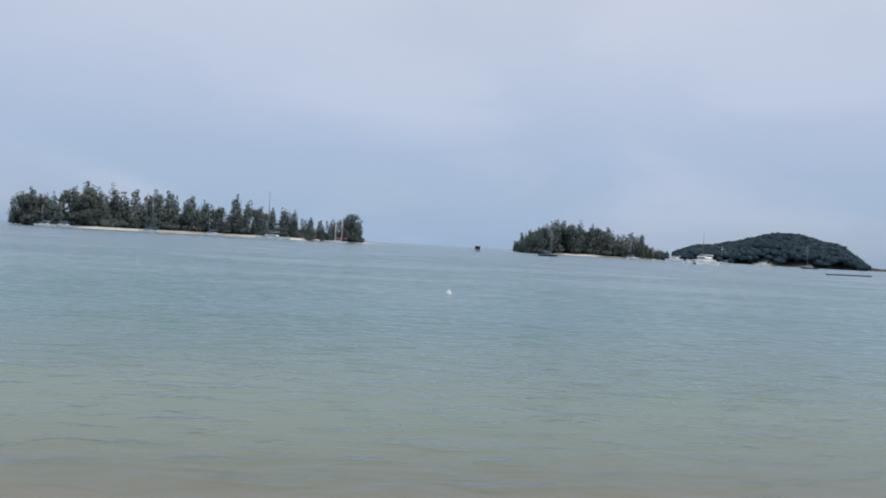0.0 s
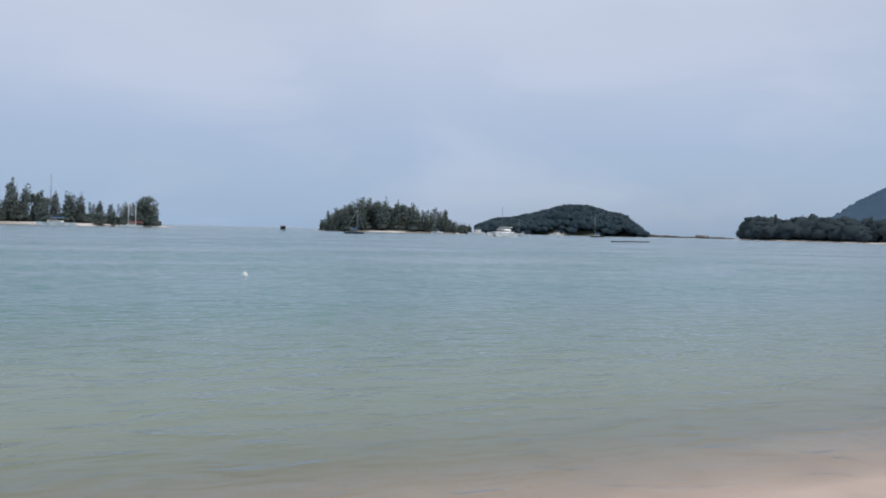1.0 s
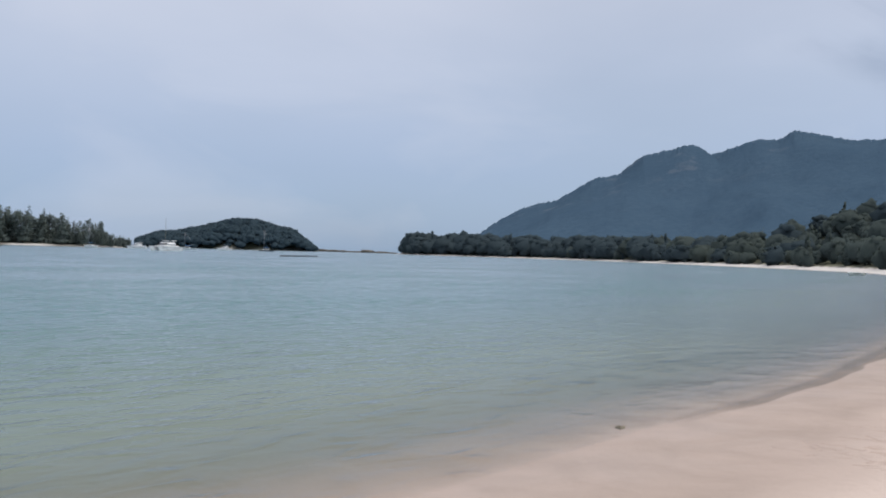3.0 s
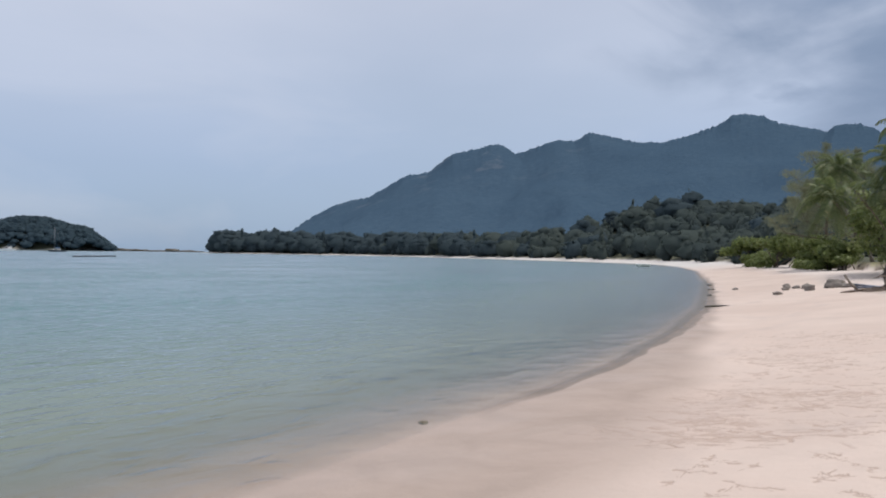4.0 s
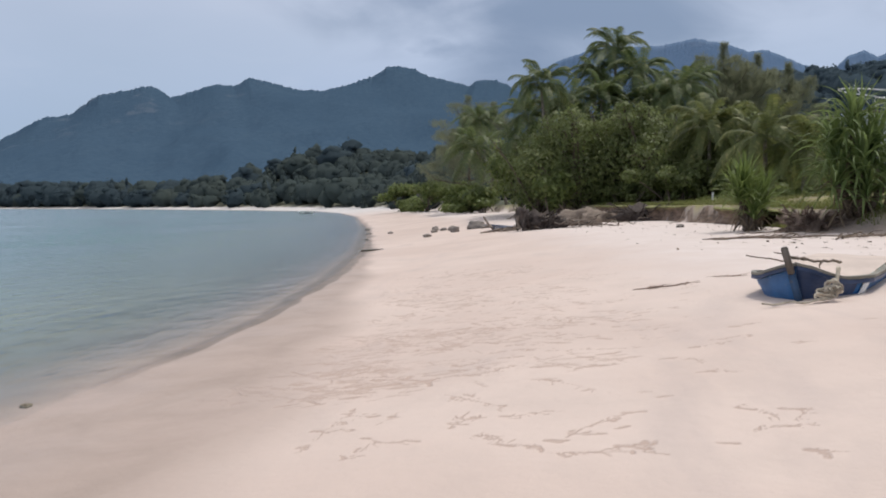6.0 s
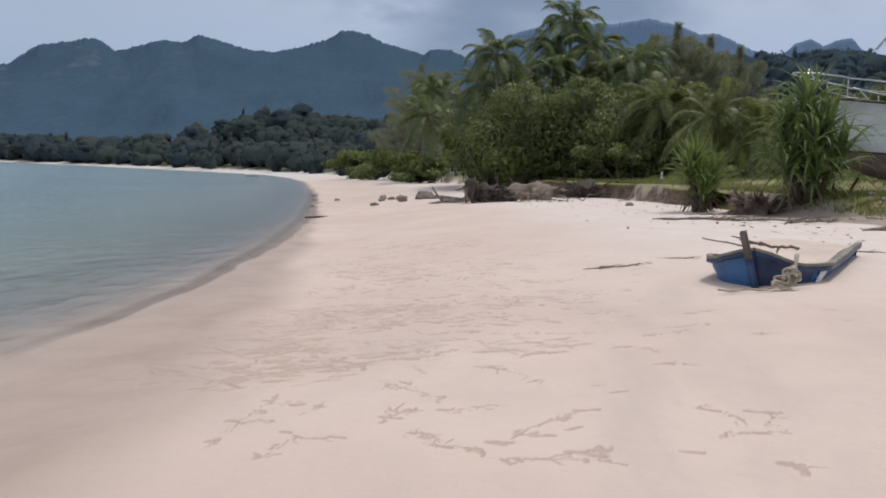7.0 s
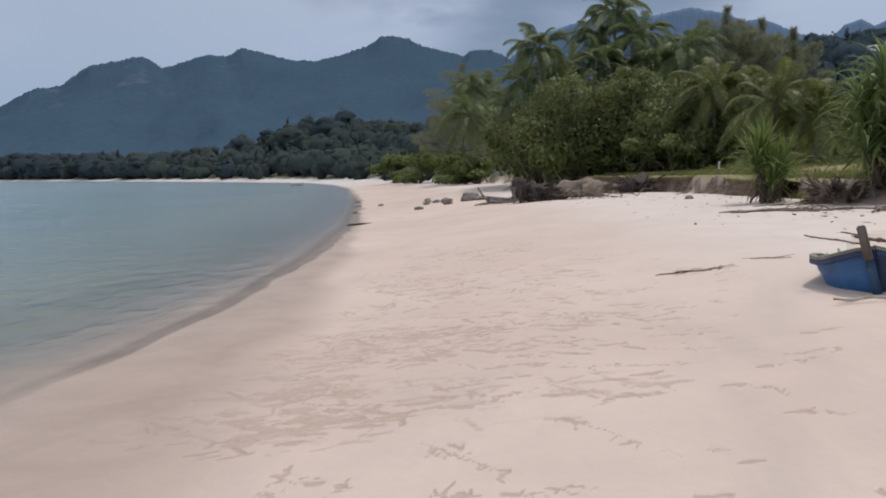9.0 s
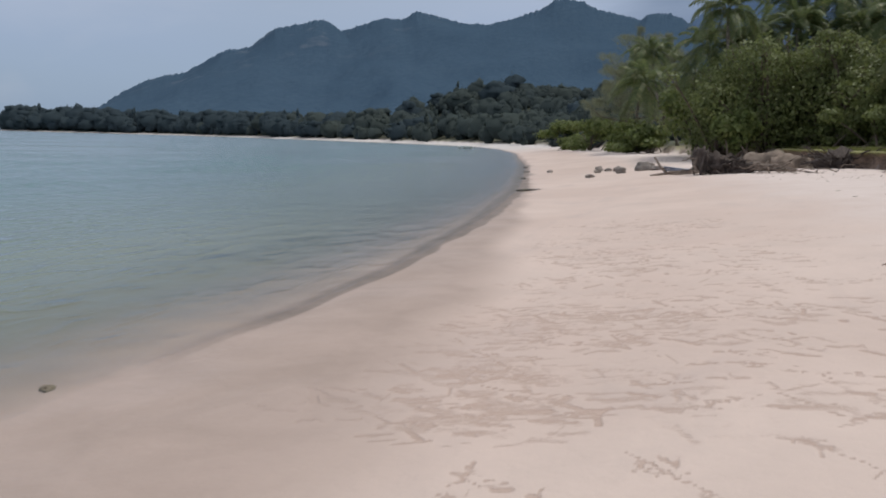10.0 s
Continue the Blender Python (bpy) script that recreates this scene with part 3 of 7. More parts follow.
def sand_marks(x, y, z):
    """How scuffed the sand is at each place, and how far it is pressed down."""
    r = np.random.default_rng(21)
    scuff, press = np.zeros(len(x)), np.zeros(len(x))
    idx = np.nonzero((x > 4.5) & (x < 32) & (y > -6) & (y < 6))[0]
    px, py = x[idx], y[idx]
    segs = []

    def scrape(ax, ay, bx, by, w):
        n = max(3, int(math.hypot(bx - ax, by - ay) / 0.09))
        t = np.linspace(0, 1, n + 1)
        cx = ax + (bx - ax) * t + np.concatenate([[0], r.normal(0, 0.02, n)])
        cy = ay + (by - ay) * t + np.concatenate([[0], r.normal(0, 0.02, n)])
        for k in range(n):
            segs.append((cx[k], cy[k], cx[k + 1], cy[k + 1], w * r.uniform(0.5, 1.7) * (1.25 - 0.8 * k / n), r.uniform(0.3, 0.68)))

    def twig(ax, ay, bx, by, w, sides):
        scrape(ax, ay, bx, by, w)
        if r.random() < 0.55:
            t, q = r.uniform(0, 1), r.normal(1.4, 0.3)
            cx, cy, m = ax + (bx - ax) * t, ay + (by - ay) * t, r.uniform(0.03, 0.08)
            segs.append((cx, cy, cx + m * math.cos(q), cy + m * math.sin(q), r.uniform(0.016, 0.034), r.uniform(0.45, 0.7)))
        a = math.atan2(by - ay, bx - ax)
        for _ in range(sides):
            t, q, m = r.uniform(0, 1), a + r.choice([-1, 1]) * r.uniform(0.25, 0.8), r.uniform(0.05, 0.16)
            cx, cy = ax + (bx - ax) * t, ay + (by - ay) * t
            scrape(cx, cy, cx + m * math.cos(q), cy + m * math.sin(q), w * r.uniform(0.6, 1.8))

    for ax, ay, bx, by in STROKES + SCRAPES:
        twig(ax, ay, bx, by, r.uniform(0.002, 0.008), r.integers(2, 6))
    for cx, cy, half in PRINTS:
        a = r.normal(1.4, 0.3)
        segs.append((cx - half * math.cos(a), cy - half * math.sin(a), cx + half * math.cos(a), cy + half * math.sin(a), 0.020, 0.6))
    # the trodden strip along the beach: clusters of scrapes, thinning out inland
    for k in range(190):
        cx = 8.6 + 13 * r.random() ** 1.15
        middle, spread = np.interp(cx, [8.6, 10, 14, 20], [2.1, 2.1, 1.9, 2.2]), np.interp(cx, [8.6, 10, 14, 20], [0.45, 0.6, 1.0, 1.1])
        cy = r.normal(middle, spread)
        if k % 6 == 0:
            cy = r.normal(0.2, 0.7)
        faint = r.uniform(0.4, 1.0)
        for _ in range(r.integers(3, 10)):
            px0, py0 = cx + r.normal(0, 0.08 + 0.014 * cx), cy + r.normal(0, 0.27)
            a, L = r.normal(1.35, 0.6), r.uniform(0.06, 0.30)
            segs.append((px0, py0, px0 + L * math.cos(a), py0 + L * math.sin(a), r.uniform(0.008, 0.030) * (0.7 + 0.03 * cx), faint * r.uniform(0.45, 0.95)))
        for _ in range(4 if cx < 12 else 2):
            px0, py0 = cx + r.normal(0, 0.12), cy + r.normal(0, 0.25)
            segs.append((px0, py0, px0 + r.normal(0, 0.05), py0 + r.normal(0.1, 0.08), r.uniform(0.03, 0.08), 0.48 * faint))
    for k in range(64):
        cx, cy = 8.8 + 8 * r.random(), r.normal(-0.2, 1.1)
        a, L = r.normal(1.5, 0.4), r.uniform(0.15, 0.5)
        twig(cx, cy, cx + L * math.cos(a), cy + L * math.sin(a), r.uniform(0.007, 0.016), r.integers(0, 4))
    for k in range(130):
        cx, cy = r.uniform(9.5, 30), r.normal(-0.6, 2.4)
        a, L = r.normal(1.45, 0.4), r.uniform(0.02, 0.22)
        segs.append((cx, cy, cx + L * math.cos(a), cy + L * math.sin(a), r.uniform(0.008, 0.02), r.uniform(0.3, 0.7)))
    wob = 0.6 + 0.8 * np.array([noise.noise((a * 14, b * 14, 0)) for a, b in zip(px, py)])
    sc, pr = np.zeros(len(idx)), np.zeros(len(idx))
    order = np.argsort(px)
    sx = px[order]
    for ax, ay, bx, by, w, s in segs:
        lo, hi = np.searchsorted(sx, min(ax, bx) - 3 * w - 0.02), np.searchsorted(sx, max(ax, bx) + 3 * w + 0.02)
        sel = order[lo:hi]
        ux, uy = bx - ax, by - ay
        q = max(ux * ux + uy * uy, 1e-6)
        t = np.clip(((px[sel] - ax) * ux + (py[sel] - ay) * uy) / q, 0, 1)
        d = np.hypot(px[sel] - ax - t * ux, py[sel] - ay - t * uy) / (w * (0.45 + 0.6 * np.clip(wob[sel], 0, 1)) + 0.005)
        v = s * (1 - smooth(d, 0.3, 1.75))
        sc[sel] = np.maximum(sc[sel], v)
        pr[sel] = np.maximum(pr[sel], v * np.minimum(w * 0.35, 0.010))
    scuff[idx], press[idx] = sc, pr
    fade = smooth(z, 0.07, 0.15)
    return scuff * fade, press * fade


def build_ground():
    az = np.concatenate([np.arange(36, -57.9, -0.5), np.arange(-58, -119.9, -0.25), np.arange(-120, -131, -0.5), np.arange(-132.5, -323.9, -2.5)])
    rings = np.concatenate([[0.001, 0.3, 0.8, 1.4, 2.0], growing(2.5, 62, 1.011), growing(63, 1300, 1.022), growing(1330, 4990, 1.07), [5000]])
    x, y, F = sheet(az, rings)
    # a closer grid where the sand is marked
    na = len(az)
    c0, c1 = np.searchsorted(-az, 62.0), np.searchsorted(-az, 117.0)
    r0, r1 = np.searchsorted(rings, 3.6), np.searchsorted(rings, 21.0)
    row, col = np.divmod(np.arange(len(F)), na)
    F = F[~((row >= r0) & (row < r1) & (col >= c0) & (col < c1))]
    fa = np.radians(np.interp(np.arange((c1 - c0) * 3 + 1) / 3, np.arange(c1 - c0 + 1), az[c0:c1 + 1]))
    fr = np.interp(np.arange((r1 - r0) * 2 + 1) / 2, np.arange(r1 - r0 + 1), rings[r0:r1 + 1])
    i = len(x) + np.arange(len(fr) * len(fa)).reshape(len(fr), len(fa))
    fine = i.copy()
    x = np.concatenate([x, (CENTRE[0] - np.sin(fa)[None, :] * fr[:, None]).ravel()])
    y = np.concatenate([y, (CENTRE[1] + np.cos(fa)[None, :] * fr[:, None]).ravel()])
    F = np.concatenate([F, np.stack([i[:-1, :-1], i[:-1, 1:], i[1:, 1:], i[1:, :-1]], -1).reshape(-1, 4)])
    z = ground_height(x, y)
    d = shore_distance(x, y)
    near = np.hypot(x - 2, y) < 70
    uneven = np.zeros(len(x))
    uneven[near] = [0.018 * noise.noise((a * 0.55, b * 0.9, 0)) + 0.007 * noise.noise((a * 2.3, b * 3.1, 4)) for a, b in zip(x[near], y[near])]
    z = z + uneven * smooth(z, 0.06, 0.4)
    scuff, press = sand_marks(x, y, z)
    edge = np.concatenate([fine[0], fine[-1], fine[:, 0], fine[:, -1]])
    press[edge] = 0
    for line, step in ((fine[0], 3), (fine[-1], 3), (fine[:, 0], 2), (fine[:, -1], 2)):
        n = np.arange(len(line))
        z[line] = np.interp(n, n[::step], z[line][::step])
    bd = d - berm_line(x)
    ragged = np.zeros(len(x))
    ragged[near] = [noise.noise((a * 0.7, b * 0.7, 9)) for a, b in zip(x[near], y[near])]
    steep = 0.45 + 2.6 * smooth(-x, -27.5, -24.5)
    early = smooth(-x, -27.5, -24.5)
    sward = smooth(bd / steep + 0.5 * ragged, 0.85 - 0.8 * early, 1.2 - 0.75 * early)
    soil = smooth(bd + 0.2 * ragged, -0.55, -0.2) * (1 - sward) * (1 - 0.3 * early)
    floor = np.maximum(smooth(bd, 10, 16), smooth(bd, -1, 2) * smooth(x, 75, 95))
    for ix, iy, face, a, b, h in ISLES:
        c, s = math.cos(radians(face)), math.sin(radians(face))
        q = np.sqrt((((x - ix) * c + (y - iy) * s) / a) ** 2 + ((-(x - ix) * s + (y - iy) * c) / b) ** 2)
        floor = np.maximum(floor, 1 - smooth(q, 0.5, 0.66)) if h < 5 else np.maximum(floor, 1 - smooth(q, 1.03, 1.06))
    # the strip that the last wave left soaked
    along = np.zeros(len(x))
    along[near] = [noise.noise((a * 0.25, 0, 3)) for a in x[near]]
    limit = np.interp(x, [0, 8, 14, 25, 45], [3.4, 3.0, 2.0, 1.0, 0.6]) + 0.5 * along + 0.25 * ragged
    damp = (1 - smooth(d, limit * 0.62, limit * 1.08)) * smooth(d, -40, -10)
    width = np.interp(x, [8, 14, 24, 34, 50, 90], [0.28, 0.30, 0.40, 0.44, 0.44, 0.4]) * (1 + 0.4 * along) + 0.12 * ragged
    inner = np.interp(x, [8, 14, 25, 45], [0.02, -0.05, -0.2, -0.3]) + 0.10 * along + 0.1 * ragged
    swash = smooth(x, 8.5, 12.5) * (1 - smooth(x, 60, 100)) * smooth(d, inner - 0.1, inner + 0.12) * (1 - smooth(d, width - 0.03, width + 0.03))
    for ix, iy, face, a, b, h in ISLES:
        swash = np.maximum(swash, (np.hypot(x - ix, y - iy) < a * 1.3) * (1 - smooth(z, 0.22, 0.42)))
    me = grid_mesh("ground", np.stack([x, y, z - press], 1), F, scuff=scuff, powder=0.85 * smooth(d + 0.8 * ragged, 5.5, 9.5) * smooth(x, 9, 17), far_haze=smooth(np.hypot(x, y), 110, 220), swash=swash, sward=sward, soil=soil, damp=damp, floor=floor)
    return thing("ground", "pale pinkish beach sand with drag marks, rising to grassy soil", "beach", kind="structure", me=me, material=M_GROUND)


def build_sea():
    az = np.concatenate([np.arange(60, -131, -0.5), np.arange(-132.5, -299.9, -2.5)])
    rings = np.concatenate([growing(2.0, 60, 1.014), growing(61, 4960, 1.04), [5000]])
    x, y, F = sheet(az, rings)
    g = ground_height(x, y)
    F = F[(g[F] < 0.25).any(axis=1)]
    used = np.unique(F)
    index = np.full(len(x), -1)
    index[used] = np.arange(len(used))
    x, y, g = x[used], y[used], g[used]
    far = np.clip(np.hypot(x - 2, y) / 40, 0, 1)
    z = 0.012 * (1 - far) * np.array([noise.noise((a * 0.35, b * 1.3, 0)) for a, b in zip(x, y)]) * smooth(-g, 0.0, 0.5)
    # a bed of sea grass off the bend of the beach
    along, across = (x - 87.5) * 0.86 + (y - 51.5) * 0.51, -(x - 87.5) * 0.51 + (y - 51.5) * 0.86
    weed = np.exp(-(along / 13) ** 2 - (across / 2.6) ** 2)
    me = grid_mesh("sea", np.stack([x, y, z + 0.015], 1), index[F], depth=np.maximum(0.015 - g, 0), weed=weed)
    return thing("water", "calm shallow turquoise sea with small ripples", "sea", kind="structure", me=me, material=M_WATER)


def build_bank():
    """The cut face of the bank: raw soil under a lip of turf."""
    xs = np.arange(27.4, 66, 0.11)
    k = np.interp(xs, COAST[:, 0], COAST[:, 1])
    slope = np.gradient(k, xs)
    nx, ny = slope / np.hypot(1, slope), -1 / np.hypot(1, slope)
    rows = [(-0.30, -0.10), (-0.12, 0.04), (-0.02, 0.18), (0.06, 0.32), (0.08, 0.46), (-0.02, 0.58), (-0.10, 0.66), (-0.02, 0.70), (0.30, 0.71), (0.9, 0.66)]
    V, turf = [], []
    for j, (o, h) in enumerate(rows):
        for x, y, ax, ay in zip(xs, k, nx, ny):
            bulge = 0.16 * noise.noise((x * 1.1, h * 2.0, 0)) + 0.08 * noise.noise((x * 3.7, h * 5, 3))
            off = float(berm_line(x)) - 0.16 + o + (bulge if j < 8 else 0)
            px, py = x + ax * off, y + ay * off
            top = 0.62 + 0.10 * float(smooth(x, 30, 36)) + 0.08 * noise.noise((x * 0.8, 0, 5))
            V.append((px, py, 1.13 + h * top / 0.7 + (0.03 * noise.noise((x * 5, j, 1)) if 0 < j < 9 else 0) - (0.06 if j == 9 else 0)))
            turf.append(smooth(h + 0.10 * noise.noise((x * 2.3, j, 7)), 0.55, 0.66))
    n = len(xs)
    i = np.arange(n * len(rows)).reshape(len(rows), n)
    F = np.stack([i[:-1, :-1], i[:-1, 1:], i[1:, 1:], i[1:, :-1]], -1).reshape(-1, 4)
    me = grid_mesh("bank", np.array(V), F, turf=turf)
    return thing("bank", "eroded brown soil bank topped by turf", "bank", kind="structure", me=me, material=M_BANK)


build_ground()
build_sea()
build_bank()


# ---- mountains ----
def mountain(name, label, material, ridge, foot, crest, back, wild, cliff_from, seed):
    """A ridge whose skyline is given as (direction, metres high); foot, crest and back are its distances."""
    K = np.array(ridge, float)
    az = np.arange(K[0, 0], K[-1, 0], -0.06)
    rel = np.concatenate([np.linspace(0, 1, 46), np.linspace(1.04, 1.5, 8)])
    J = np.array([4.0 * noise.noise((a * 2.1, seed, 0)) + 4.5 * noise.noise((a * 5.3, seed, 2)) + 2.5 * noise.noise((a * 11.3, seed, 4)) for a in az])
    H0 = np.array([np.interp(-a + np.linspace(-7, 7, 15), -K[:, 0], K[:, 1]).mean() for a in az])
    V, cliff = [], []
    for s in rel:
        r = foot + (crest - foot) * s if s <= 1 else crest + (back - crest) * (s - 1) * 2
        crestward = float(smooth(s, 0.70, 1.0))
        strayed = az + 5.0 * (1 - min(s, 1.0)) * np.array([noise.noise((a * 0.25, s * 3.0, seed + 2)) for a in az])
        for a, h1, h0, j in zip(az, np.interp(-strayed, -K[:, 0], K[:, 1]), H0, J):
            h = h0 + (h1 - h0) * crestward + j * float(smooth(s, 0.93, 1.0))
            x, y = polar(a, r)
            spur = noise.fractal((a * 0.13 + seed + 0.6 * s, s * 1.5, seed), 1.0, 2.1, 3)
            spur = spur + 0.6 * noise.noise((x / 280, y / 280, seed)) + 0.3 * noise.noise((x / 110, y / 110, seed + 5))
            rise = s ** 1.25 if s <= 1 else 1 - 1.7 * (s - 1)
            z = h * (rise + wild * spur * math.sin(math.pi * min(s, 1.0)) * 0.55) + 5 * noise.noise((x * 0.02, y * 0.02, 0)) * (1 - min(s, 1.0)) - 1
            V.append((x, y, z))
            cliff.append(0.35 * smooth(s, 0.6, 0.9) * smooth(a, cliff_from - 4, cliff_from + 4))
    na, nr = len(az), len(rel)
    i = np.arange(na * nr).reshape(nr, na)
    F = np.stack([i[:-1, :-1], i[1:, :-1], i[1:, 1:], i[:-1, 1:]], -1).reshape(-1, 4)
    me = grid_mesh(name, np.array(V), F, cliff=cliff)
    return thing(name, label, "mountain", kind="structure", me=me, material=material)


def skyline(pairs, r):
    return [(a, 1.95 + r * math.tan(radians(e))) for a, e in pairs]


mountain("backdrop_mountain", "long wooded mountain ridge behind the bay, tinted blue for haze", M_HILL,
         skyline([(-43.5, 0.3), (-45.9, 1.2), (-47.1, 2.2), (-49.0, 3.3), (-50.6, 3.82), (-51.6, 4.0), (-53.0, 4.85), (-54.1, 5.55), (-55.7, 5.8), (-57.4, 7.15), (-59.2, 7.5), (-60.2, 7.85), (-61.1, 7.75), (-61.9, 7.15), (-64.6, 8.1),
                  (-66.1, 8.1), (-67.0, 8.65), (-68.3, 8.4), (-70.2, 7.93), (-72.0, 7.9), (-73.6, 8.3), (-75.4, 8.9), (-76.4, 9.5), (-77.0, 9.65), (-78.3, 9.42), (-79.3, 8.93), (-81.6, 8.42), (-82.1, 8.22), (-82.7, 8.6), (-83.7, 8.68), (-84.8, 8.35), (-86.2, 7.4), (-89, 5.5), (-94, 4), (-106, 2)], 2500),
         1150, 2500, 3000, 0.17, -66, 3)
mountain("backdrop_peak", "far mountain range under cloud, painted pale blue for haze", M_FARHILL,
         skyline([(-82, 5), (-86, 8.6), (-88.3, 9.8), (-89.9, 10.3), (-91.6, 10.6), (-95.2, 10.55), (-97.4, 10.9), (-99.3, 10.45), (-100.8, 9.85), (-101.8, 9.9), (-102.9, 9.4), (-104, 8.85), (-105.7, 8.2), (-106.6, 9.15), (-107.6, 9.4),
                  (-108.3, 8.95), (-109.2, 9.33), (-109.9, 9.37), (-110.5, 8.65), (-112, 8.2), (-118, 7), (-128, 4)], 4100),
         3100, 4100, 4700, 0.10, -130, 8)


# ---- woods ----
def clump_ball(steps):
    bm = bmesh.new()
    bmesh.ops.create_icosphere(bm, subdivisions=steps, radius=1.0)
    bm.verts.index_update()
    v, f = np.array([x.co[:] for x in bm.verts]), np.array([[x.index for x in q.verts] for q in bm.faces])
    bm.free()
    return v, f


BALLS = clump_ball(1), clump_ball(2)


def wood_mesh(name, spots, r, leaf, count, spire, broad=0.48):
    """A far stand of trees: domed crowns and some spires that run into one another, each of uneven clumps with loose leaves at its rim.
    spots: x, y, foot height, tree height."""
    V, N, T, F, k = [], [], [], [], 0
    for x, y, z, h in spots:
        tone = r.random()
        if r.random() < spire:
            w = h * r.uniform(0.16, 0.25)
            blobs = [(x + r.normal(0, w * 0.2), y + r.normal(0, w * 0.2), z + h * t, w * (1.15 - t), w * (1.15 - t), h * 0.17) for t in (0.2, 0.42, 0.64, 0.85)]
        else:
            w = h * broad * r.uniform(0.75, 1.25)
            blobs = [(x, y, z + h * 0.45, w * 0.95, w * 0.95, h * 0.42)]
            for _ in range(4):
                a, e = r.uniform(0, 6.28), r.uniform(0.2, 1.0)
                blobs.append((x + w * 0.7 * e * math.cos(a), y + w * 0.7 * e * math.sin(a), z + h * (0.82 - 0.28 * e * e), w * r.uniform(0.3, 0.55), w * r.uniform(0.3, 0.55), h * r.uniform(0.10, 0.19)))
        for j, b in enumerate(blobs):
            bv, bf = BALLS[j == 0]
            V.append(np.array(b[:3]) + bv * (0.94 + 0.16 * r.normal(size=(len(bv), 1))) * np.array(b[3:]))
            N.append(bv * 0.75 + np.array([0, 0, 0.4]))
            F.append(bf + k)
            T.append(np.full(len(bv), tone))
            k += len(bv)
        P, out = blob_points(blobs, count, r, 0.92)
        q = leaves(P, leaf * r.uniform(0.7, 1.2), r, 0.75, 0.0, None, out, 0.7)[0]
        i = k + np.arange(count)[:, None] * 4
        V.append(q)
        N.append(np.repeat(out * 0.75 + np.array([0, 0, 0.4]), 4, axis=0))
        F += [i + np.array([0, 1, 2]), i + np.array([0, 2, 3])]
        T.append(np.full(count * 4, tone))
        k += count * 4
    return soft(grid_mesh(name, np.concatenate(V), np.concatenate(F), tone=np.concatenate(T)), np.concatenate(N))


def coast_points(lo, hi, step):
    seg = np.diff(COAST, axis=0)
    length = np.concatenate([[0], np.cumsum(np.hypot(*seg.T))])
    base = length[np.argmin(np.abs(COAST[:, 0] - 65))]
    s = np.arange(base + lo, base + hi, step)
    X, Y = np.interp(s, length, COAST[:, 0]), np.interp(s, length, COAST[:, 1])
    tx, ty = np.interp(s + 2, length, COAST[:, 0]) - X, np.interp(s + 2, length, COAST[:, 1]) - Y
    n = np.hypot(tx, ty)
    return s - base, X, Y, ty / n, -tx / n


def build_woods():
    r = np.random.default_rng(5)
    near, far, back, hill = [], [], [], []
    for row, inland in enumerate((15, 22, 31, 42, 55, 72, 95, 125, 160)):
        s, X, Y, nx, ny = coast_points(55, 1090, 7.5 + row * 1.1)
        for k in range(len(s)):
            x, y = X[k] + nx[k] * (inland + r.normal(0, 2.5)) + r.normal(0, 2), Y[k] + ny[k] * (inland + r.normal(0, 2.5)) + r.normal(0, 2)
            d = math.hypot(x, y)
            if d < 125 or (d < 190 and row > 4):
                continue
            h = np.interp(s[k], [55, 180, 300, 520, 750, 940, 1090], [6.4, 7.8, 10.2, 15, 19, 21, 16]) * r.uniform(0.5, 1.28) * (0.75 if row == 0 else 1.0)
            (far if d > 500 + 130 * r.normal() else near).append((x, y, ground(x, y) - 0.3, h))
    # hills behind
    for hx, hy, n, w, h0 in ((440, 124, 800, 66, 7.2), (318, -98, 640, 90, 10)):
        for _ in range(n):
            x, y = r.normal(hx, w * 0.75), r.normal(hy, w * 0.75)
            if shore_distance(np.array([x]), np.array([y]))[0] > 40:
                (hill if hy > 0 else back).append((x, y, ground(x, y) - 0.5, h0 * r.uniform(0.7, 1.15)))
    thing("forest", "wooded hill behind the grove, tinted dark blue for haze", "forest", kind="stuff", me=wood_mesh("hill_forest", back, r, 1.0, 90, 0.2, 0.55), material=M_WOOD_BACK)
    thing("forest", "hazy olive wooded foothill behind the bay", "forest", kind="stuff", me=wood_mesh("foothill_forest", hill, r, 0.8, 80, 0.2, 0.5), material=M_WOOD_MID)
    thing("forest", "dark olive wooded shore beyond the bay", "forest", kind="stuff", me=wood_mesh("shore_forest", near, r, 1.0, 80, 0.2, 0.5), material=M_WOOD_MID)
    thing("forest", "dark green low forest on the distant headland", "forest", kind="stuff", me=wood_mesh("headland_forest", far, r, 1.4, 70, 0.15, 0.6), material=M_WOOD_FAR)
    spots = []
    ix, iy, face, a, b, h = ISLES[2]
    c, s = math.cos(radians(face)), math.sin(radians(face))
    knots = [(-1.05, 14), (-0.9, 20), (-0.71, 23), (-0.44, 29), (-0.2, 36), (0.0, 42), (0.22, 41.5), (0.38, 37), (0.62, 30), (0.78, 17), (0.9, 3)]
    for _ in range(1250):
        u, v = r.uniform(-1.05, 0.88), r.uniform(-1, 0.25)
        x, y = ix + u * a * c - v * b * s, iy + u * a * s + v * b * c
        top, h = np.interp(u, *zip(*knots)) * (r.uniform(0.9, 1.02) + 0.10 * noise.noise((u * 5.5, 0, 2))), r.uniform(5, 10)
        front = math.sqrt(max(0.0, 1 - max(0.0, -v) ** 2))
        spots.append((x, y, max(0.2, (top - h * 0.95) * front), min(h, top)))
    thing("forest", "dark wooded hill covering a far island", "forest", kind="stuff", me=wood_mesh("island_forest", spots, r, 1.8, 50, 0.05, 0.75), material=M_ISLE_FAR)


build_woods()


